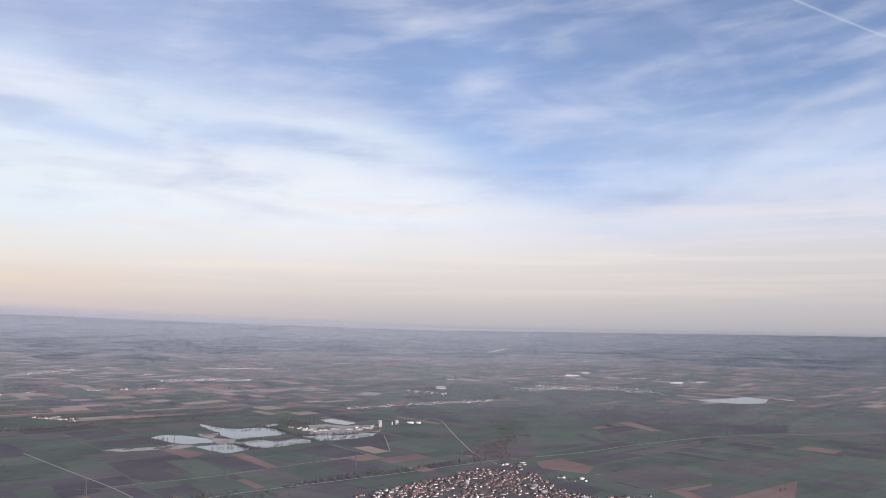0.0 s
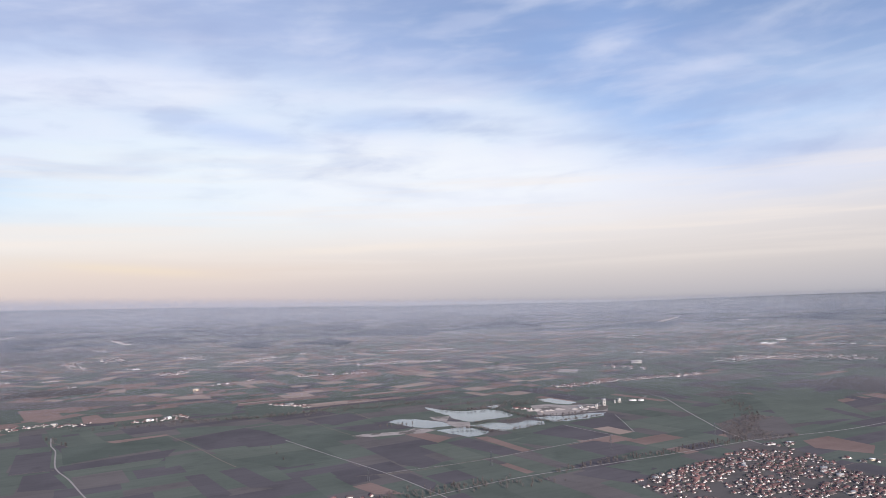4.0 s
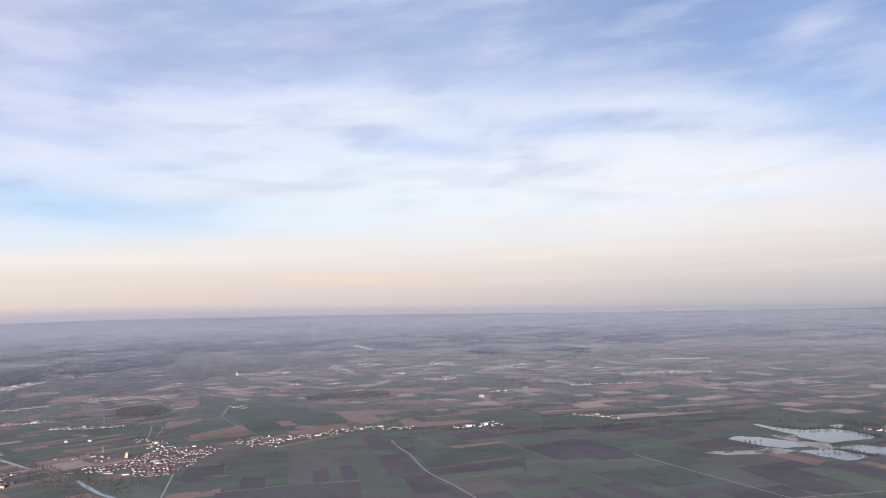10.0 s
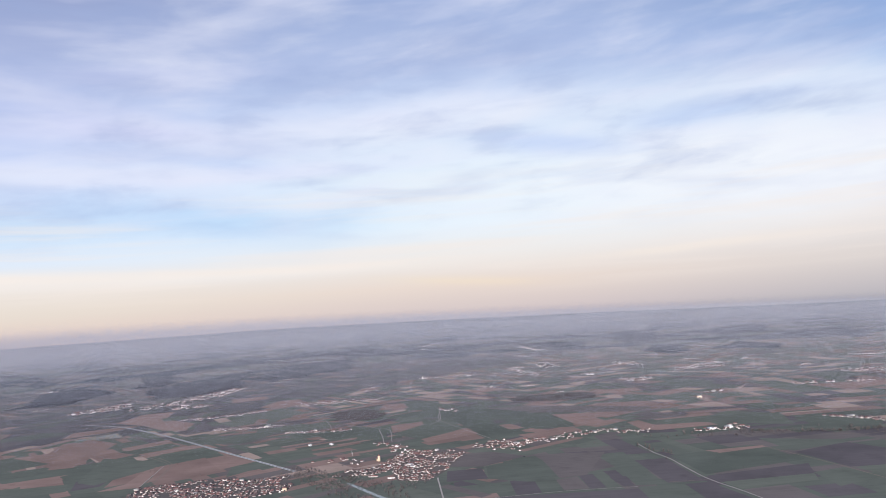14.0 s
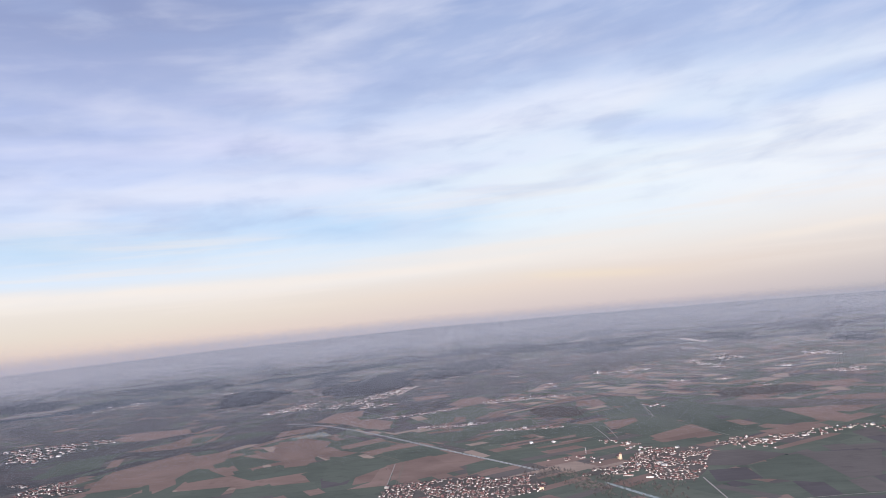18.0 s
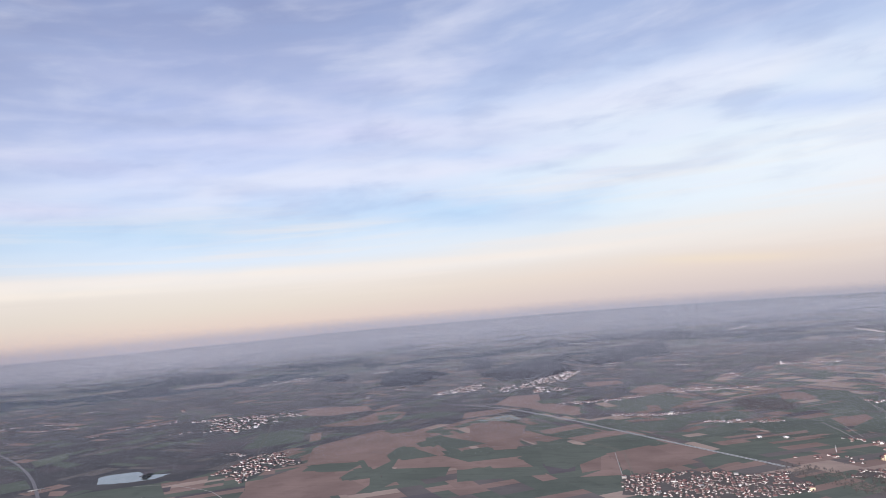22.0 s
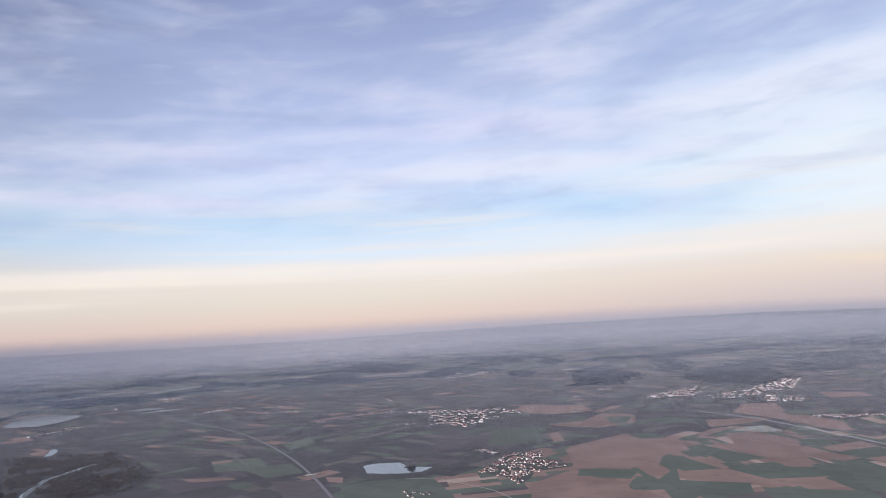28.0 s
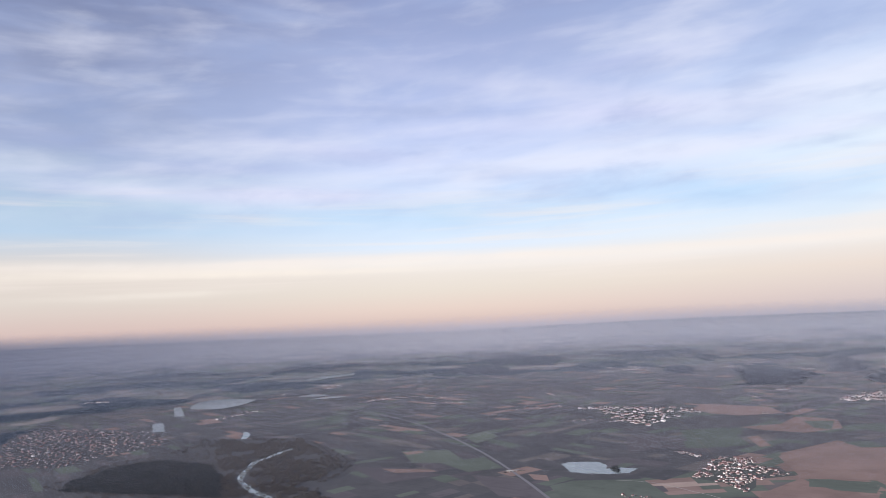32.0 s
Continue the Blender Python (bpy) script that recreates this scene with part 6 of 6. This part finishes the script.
scatter("reeds", GROVES, fill([(-3063, 1003), (-3082, 1078), (-3057, 1145), (-2935, 1105), (-2974, 1042)], 9, 533, 0.5, 0.7), [REEDS], "pale dry reeds standing in the shallow pond", "reeds", 534, (0.18, 0.4))
scatter("pond_trees", GROVES, fill([(-3194, -22), (-3191, 2), (-3124, -29), (-3125, -40)], 7, 540, 0.5), [RIVER_DARK], "dark bare trees on the point in the pond", "trees", 541, (0.3, 0.55))
scatter("thicket", BRUSH, thin(fill([(65, 1537), (137, 1643), (202, 1613), (184, 1418), (120, 1373), (58, 1387)], 9, 545, 0.5, 0.8), 0.05), [THICKET], "brown bare thicket beside the town", "thicket", 546, (0.2, 0.42))
scatter("thicket", BRUSH, thin(fill([(-1930, 932), (-1843, 920), (-1754, 889), (-1676, 847), (-1708, 818), (-1800, 844), (-1882, 881)], 8, 547, 0.5, 0.85), 0.0), [THICKET], "grey-brown bare thicket along the canal", "thicket", 548, (0.2, 0.4))
scatter("thicket", BRUSH, fill([(84, 1170), (115, 1201), (118, 1150), (87, 1104)], 6, 549, 0.5, 0.85), [THICKET], "clump of bare trees amid the town", "thicket", 550, (0.25, 0.42))
scatter("canal_scrub", GROVES, along(CANAL, 14, 9, 535, 0.8), [TWIGS], "bare scrub along the canal banks", "scrub", 536, (0.1, 0.24))

# hedges and lone trees between the fields
spots = [(rng.uniform(-3400, 900), rng.uniform(-200, 3400)) for _ in range(380)]
scatter("hedge_trees", WINTER, [p for p in spots if noise.noise((p[0] / 300, p[1] / 300, 4.0)) > 0.02 and p[0] + p[1] * 0.2 < 900 and p[1] > -0.2 * p[0] + 500 - 0.9 * abs(p[0] + 700)], [BARK, TWIGS], "lone bare trees and hedges between the fields", "trees", 641, (0.35, 0.7))

# ---- landmarks ----


def church(x, y, turn, wall, label, tall):
    """A nave with a gabled roof and a tower with a pointed cap."""
    ob = thing("church", at(x, y), radians(turn), label, "church")
    part("nave", gable_walls(4.6, 9.5, 4.2, 2.6), wall, ob)
    part("nave_roof", gable_roof(4.6, 9.5, 4.2, 2.6, 0.3, 0.16), ROOF, ob)
    tower = part("tower", moved(box(-1.9, -1.9, -1.5, 1.9, 1.9, tall), 0, -6.4), wall, ob)
    for dx, dy in ((0, -1.93), (0, 1.93), (-1.93, 0), (1.93, 0)):
        wx, wy = (0.42, 0.05) if dx == 0 else (0.05, 0.42)
        part("belfry_opening", moved(box(dx - wx, dy - wy, tall - 2.6, dx + wx, dy + wy, tall - 1.0), 0, -6.4), DARK, tower)
    cap = (np.array([(-2.1, -2.1, tall), (2.1, -2.1, tall), (2.1, 2.1, tall), (-2.1, 2.1, tall), (0, 0, tall + 3.2)], float), [(0, 1, 4), (1, 2, 4), (2, 3, 4), (3, 0, 4), (0, 2, 1), (0, 3, 2)])
    part("tower_roof", moved(cap, 0, -6.4), ROOF, ob)
    for k in (-3.0, -1.0, 1.0, 3.0):
        for s in (-2.33, 2.33):
            part("window", box(s - 0.05, k - 0.35, 1.4, s + 0.05, k + 0.35, 3.4), GLASS, ob)
    return ob


church(-1805, 1065, 60, YELLOW_WALL, "yellow village church with a square tower", 9.0).scale = (0.8, 0.8, 0.8)
church(-3035, 2775, 20, WALL, "white far church with a pointed tower", 11.0).scale = (0.75, 0.75, 0.9)


def block(x, y, turn, w, l, h, wall, roof, label, name="hall", category="hall", bays=5):
    """A flat-roofed hall: walls, roof slab with a parapet, gates and a window band."""
    ob = thing(name, at(x, y), radians(turn), label, category)
    part("wall", box(-w / 2, -l / 2, -1.5, w / 2, l / 2, h), wall, ob)
    part("roof", joined([box(-w / 2 - 0.2, -l / 2 - 0.2, h, w / 2 + 0.2, l / 2 + 0.2, h + 0.25), box(-w / 4, -l / 4, h + 0.25, w / 4, l / 4, h + 0.6)]), roof, ob)
    for k in range(bays):
        c = -l / 2 + l * (k + 0.5) / bays
        for s in (-w / 2, w / 2):
            part("window", box(s - 0.05, c - l / bays * 0.32, h * 0.62, s + 0.05, c + l / bays * 0.32, h * 0.82), GLASS, ob)
    part("gate", box(-w * 0.2, -l / 2 - 0.05, -0.2, w * 0.2, -l / 2 + 0.05, h * 0.45), DARK, ob)
    return ob


block(-7, 2782, 82, 11, 24, 6.0, SILO_WALL, GREY_ROOF, "large pale block standing alone in fields", "block_building", "building", 9)
block(1040, 3230, -74, 7, 38, 1.8, WALL, WHITE_ROOF, "long white storage hall with a flat roof", bays=14)
block(650, 3570, -48, 7, 34, 1.8, WALL, WHITE_ROOF, "long white storage hall with a flat roof", bays=12)
block(1180, 3330, -70, 7, 26, 1.8, WALL, GREY_ROOF, "long grey storage hall on the plain", bays=9)
block(-2077, 1186, 70, 3.6, 9, 1.6, WALL, WHITE_ROOF, "white-roofed barn beside a lane", "barn", "barn", 4)
block(-2130, 1160, 60, 4, 8, 2.4, WALL, GREY_ROOF, "small barn beside a lane", "barn", "barn", 3)
block(-1796, 788, 50, 5, 9, 3.2, YELLOW_WALL, ROOF, "yellow three-storey house at the estate's edge", "apartment_house", "house", 5)
block(-1195, 1625, 40, 5, 13, 2.6, WALL, WHITE_ROOF, "white-roofed farm hall in the village", "barn", "barn", 5)
block(-1230, 1590, 40, 5, 10, 2.4, WALL, WHITE_ROOF, "white-roofed farm hall in the village", "barn", "barn", 5)
block(-2560, 1375, 30, 7, 20, 3.2, WALL, GREY_ROOF, "long farm hall at the village's end", "barn", "barn", 5)
block(-1427, 2146, 20, 9, 17, 4.2, YELLOW_WALL, GREY_ROOF, "large tan barn standing alone in fields", "barn", "barn", 4)
block(625, 3600, -48, 6, 30, 1.9, WALL, WHITE_ROOF, "long white storage hall with a flat roof", bays=9)
block(741, 3768, -80, 7, 26, 2.0, WALL, WHITE_ROOF, "long white storage hall with a flat roof", bays=9)
block(-1700, 935, -65, 3.4, 12, 1.4, WALL, ROOF, "long red-roofed farm hall", "barn", "barn", 6)
block(-1655, 938, -65, 3.4, 9, 1.4, WALL, ROOF, "long red-roofed farm hall", "barn", "barn", 6)
block(118, 1342, 70, 2.8, 8, 1.3, WALL, GREY_ROOF, "pale farm hall beside the town", "barn", "barn", 4)
block(150, 1352, 70, 2.8, 7, 1.3, WALL, WHITE_ROOF, "white farm hall beside the town", "barn", "barn", 4)
block(235, 1228, 60, 3.0, 5, 1.5, YELLOW_WALL, WHITE_ROOF, "cream farm hall among fields", "barn", "barn", 3)


def gravel_works():
    """Tower, screening house, silos, conveyors and heaps of gravel."""
    ob = thing("sorting_tower", at(-151, 1776), 0.5, "pale concrete tower of the gravel works", "tower")
    part("shaft", box(-2.2, -2.2, -1.5, 2.2, 2.2, 9.6), SILO_WALL, ob)
    part("head", box(-2.5, -2.6, 7.6, 2.5, 2.6, 10.6), GREY_ROOF, ob)
    for z in (3.0, 6.0):
        part("window", box(-0.9, -2.25, z, 0.9, -2.15, z + 1.0), GLASS, ob)
    block(-114, 1826, 35, 4.2, 5.5, 6.5, SILO_WALL, GREY_ROOF, "pale screening house of the gravel works", "screening_house", "building", 4)
    block(-80, 1852, 80, 3, 11, 2.2, WALL, GREY_ROOF, "low white shed of the gravel works", "shed", "shed", 4)
    block(-60, 1853, 80, 3, 8, 2.0, WALL, GREY_ROOF, "low grey shed of the gravel works", "shed", "shed", 3)
    block(-205, 1752, 20, 4, 9, 2.4, WALL, GREY_ROOF, "grey shed between gravel heaps", "shed", "shed", 3)
    for k, (x, y) in enumerate(((-170, 1752), (-166, 1757), (-124, 1818))):
        silo = thing("silo", at(x, y), 0, "round pale silo of the gravel works", "silo", "silos of the gravel works")
        part("drum", tube([(0, 0, -1), (0, 0, 4.5)], [1.0, 1.0], 14), SILO_WALL, silo)
        part("cap", tube([(0, 0, 4.5), (0, 0, 5.1)], [1.1, 0.3], 14), GREY_ROOF, silo)
    for k, ((x0, y0), (x1, y1), h) in enumerate((((-185, 1745), (-151, 1776), 8.0), ((-225, 1735), (-190, 1750), 4.0))):
        conveyor = thing("conveyor", at(x0, y0), 0, "slanting steel conveyor over a gravel heap", "conveyor", "conveyors")
        a, b = np.array(at(x0, y0)), np.array(at(x1, y1, h))
        part("belt", tube([(0, 0, 0.6), tuple(b - a)], [0.5, 0.5], 4), STEEL, conveyor)
        for s in (0.35, 0.7):
            p = (b - a) * s
            part("trestle", joined([tube([(p[0] - 0.6, p[1], -0.3), tuple(p)], [0.12, 0.12], 4), tube([(p[0] + 0.6, p[1], -0.3), tuple(p)], [0.12, 0.12], 4)]), STEEL, conveyor)
    r = random.Random(77)
    for k in range(16):
        s = r.random()
        x, y = -310 + 150 * s + r.uniform(-14, 14), 1700 + 55 * s + r.uniform(-22, 30)
        wide, high = r.uniform(3, 7), r.uniform(1.0, 2.6)
        v = [(0, 0, high)]
        for j, (f, z) in enumerate(((0.35, 0.62), (0.75, 0.22), (1.0, -0.05))):
            v += [(wide * f * r.uniform(0.85, 1.15) * math.cos(6.283 * i / 12), wide * f * r.uniform(0.85, 1.15) * math.sin(6.283 * i / 12), high * z) for i in range(12)]
        f = [(0, 1 + i, 1 + (i + 1) % 12) for i in range(12)]
        for j in range(2):
            for i in range(12):
                a, b = 1 + j * 12 + i, 1 + j * 12 + (i + 1) % 12
                f += [(a, a + 12, b + 12), (a, b + 12, b)]
        heap = new("gravel_heap", sheet("gravel_heap", np.array(v), f, SAND, smooth=True))
        heap.matrix_basis = pose(*at(x, y, 0.3))
        tagged(heap, "pale heap of sorted gravel", "gravel heap", "gravel heaps")


gravel_works()


def pylon(x, y, turn, tall=15.0):
    """A lattice mast with three pairs of arms."""
    ob = thing("pylon", at(x, y), radians(turn), "grey steel lattice power pylon in a field", "pylon", "power pylons")
    w = 0.95
    for sx in (-1, 1):
        for sy in (-1, 1):
            part("leg", tube([(sx * w, sy * w, -0.5), (sx * w * 0.45, sy * w * 0.45, tall * 0.55), (sx * 0.16, sy * 0.16, tall)], [0.09, 0.075, 0.06], 4), STEEL, ob)
    for k in range(7):
        z0, z1 = tall * k / 8, tall * (k + 1) / 8
        s0, s1 = w * (1 - 0.98 * z0 / tall) + 0.05, w * (1 - 0.98 * z1 / tall) + 0.05
        pieces = []
        for a, b in (((-1, -1), (1, -1)), ((1, -1), (1, 1)), ((1, 1), (-1, 1)), ((-1, 1), (-1, -1))):
            pieces.append(tube([(a[0] * s0, a[1] * s0, z0), (b[0] * s1, b[1] * s1, z1)], [0.03, 0.03], 3))
        part("bracing", joined(pieces), STEEL, ob)
    for z, half in ((tall * 0.66, 2.4), (tall * 0.79, 2.0), (tall * 0.91, 1.5)):
        arm = part("crossarm", joined([tube([(-half, 0, z), (0, 0, z + 0.5), (half, 0, z)], [0.08, 0.14, 0.08], 4), tube([(-half, 0, z), (half, 0, z)], [0.07, 0.07], 4)]), STEEL, ob)
        for s in (-half, half):
            part("insulator", tube([(s, 0, z), (s, 0, z - 0.9)], [0.09, 0.09], 5), DARK, arm)


for x, y in ((-516, 1070), (-342, 1172), (-151, 1295), (40, 1420)):
    pylon(x, y, 120)

bridge = thing("overpass", at(-3245, -272), radians(92.0), "small concrete overpass across the motorway", "bridge")
part("deck", box(-11.9, -1.3, 2.0, 11.9, 1.3, 2.4), CONCRETE, bridge)
for side in (-1.3, 1.2):
    part("parapet", box(-11.9, side, 2.4, 11.9, side + 0.1, 2.9), CONCRETE, bridge)
for x in (-6.5, 0.0, 6.5):
    part("pier", box(x - 0.4, -1.0, -1.0, x + 0.4, 1.0, 2.0), CONCRETE, bridge)
for x, out in ((-11.9, -1), (11.9, 1)):
    ramp_shape = (np.array([(x, -2.2, -1), (x, 2.2, -1), (x, 1.3, 2.38), (x, -1.3, 2.38), (x + 14 * out, -1.3, -1), (x + 14 * out, 1.3, -1)], float), [(0, 1, 2), (0, 2, 3), (3, 2, 5), (3, 5, 4), (0, 3, 4), (1, 5, 2), (0, 4, 5), (0, 5, 1)])
    part("embankment", ramp_shape, SCRUB, bridge)

mast = thing("mast", at(-1910, 1091), 0, "slim white radio mast among fields", "mast")
part("pole", tube([(0, 0, -0.5), (0, 0, 9)], [0.25, 0.14], 8), WALL, mast)
part("antenna", box(-0.35, -0.35, 7.2, 0.35, 0.35, 8.6), STEEL, mast)

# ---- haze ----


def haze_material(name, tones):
    """Stands in for thin mist, scattering light both ways; its painted haze tint drifts from west to east."""
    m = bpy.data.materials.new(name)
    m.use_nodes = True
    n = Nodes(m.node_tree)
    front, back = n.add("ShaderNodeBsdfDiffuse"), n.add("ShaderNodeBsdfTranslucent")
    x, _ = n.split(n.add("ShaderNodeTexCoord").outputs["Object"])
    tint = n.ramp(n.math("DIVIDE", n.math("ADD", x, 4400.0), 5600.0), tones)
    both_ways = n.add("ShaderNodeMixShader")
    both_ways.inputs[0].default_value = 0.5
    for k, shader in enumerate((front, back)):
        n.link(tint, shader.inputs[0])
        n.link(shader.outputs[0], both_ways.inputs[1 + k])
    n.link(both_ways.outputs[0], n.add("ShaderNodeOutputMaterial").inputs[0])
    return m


# painted haze light: the tints brighten or dim the strands by direction
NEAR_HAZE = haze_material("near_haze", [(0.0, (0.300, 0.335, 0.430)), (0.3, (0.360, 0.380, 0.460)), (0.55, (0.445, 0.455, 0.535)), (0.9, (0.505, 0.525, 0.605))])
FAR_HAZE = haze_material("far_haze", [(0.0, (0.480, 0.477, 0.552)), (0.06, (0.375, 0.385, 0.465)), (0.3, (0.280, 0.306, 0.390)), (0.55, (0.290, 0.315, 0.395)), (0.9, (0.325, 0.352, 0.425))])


def ease(a, b, x):
    t = np.clip((x - a) / (b - a), 0, 1)
    return t * t * (3 - 2 * t)


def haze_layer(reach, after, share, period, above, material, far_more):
    """Imitates mist across the plain at a distance by fine level solid strands: thin near the ground, thickest at the
    skyline, gone above it.
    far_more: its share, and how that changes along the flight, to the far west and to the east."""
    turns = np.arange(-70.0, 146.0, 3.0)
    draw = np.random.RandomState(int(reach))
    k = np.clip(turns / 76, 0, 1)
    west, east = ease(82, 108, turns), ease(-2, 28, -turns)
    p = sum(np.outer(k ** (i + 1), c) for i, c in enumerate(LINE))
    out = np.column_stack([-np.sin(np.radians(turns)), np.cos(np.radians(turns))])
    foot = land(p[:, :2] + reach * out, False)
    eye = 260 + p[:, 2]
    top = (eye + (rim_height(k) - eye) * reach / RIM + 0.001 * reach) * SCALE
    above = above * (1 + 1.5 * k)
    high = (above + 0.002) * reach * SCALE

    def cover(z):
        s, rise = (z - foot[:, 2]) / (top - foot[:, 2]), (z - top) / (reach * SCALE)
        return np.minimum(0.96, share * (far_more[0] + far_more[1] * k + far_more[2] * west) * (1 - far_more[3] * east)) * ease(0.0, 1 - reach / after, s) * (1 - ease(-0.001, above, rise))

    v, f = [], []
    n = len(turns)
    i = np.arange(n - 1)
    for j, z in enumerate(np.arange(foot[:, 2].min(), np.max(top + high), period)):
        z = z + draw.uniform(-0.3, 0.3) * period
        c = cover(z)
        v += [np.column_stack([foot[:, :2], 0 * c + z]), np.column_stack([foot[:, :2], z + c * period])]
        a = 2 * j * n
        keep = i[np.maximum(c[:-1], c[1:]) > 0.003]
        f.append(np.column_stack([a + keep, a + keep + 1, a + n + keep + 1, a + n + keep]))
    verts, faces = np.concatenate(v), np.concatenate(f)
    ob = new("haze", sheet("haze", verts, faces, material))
    return tagged(ob, "thin blue-grey strands standing in for haze over the far country", "haze", kind="structure")


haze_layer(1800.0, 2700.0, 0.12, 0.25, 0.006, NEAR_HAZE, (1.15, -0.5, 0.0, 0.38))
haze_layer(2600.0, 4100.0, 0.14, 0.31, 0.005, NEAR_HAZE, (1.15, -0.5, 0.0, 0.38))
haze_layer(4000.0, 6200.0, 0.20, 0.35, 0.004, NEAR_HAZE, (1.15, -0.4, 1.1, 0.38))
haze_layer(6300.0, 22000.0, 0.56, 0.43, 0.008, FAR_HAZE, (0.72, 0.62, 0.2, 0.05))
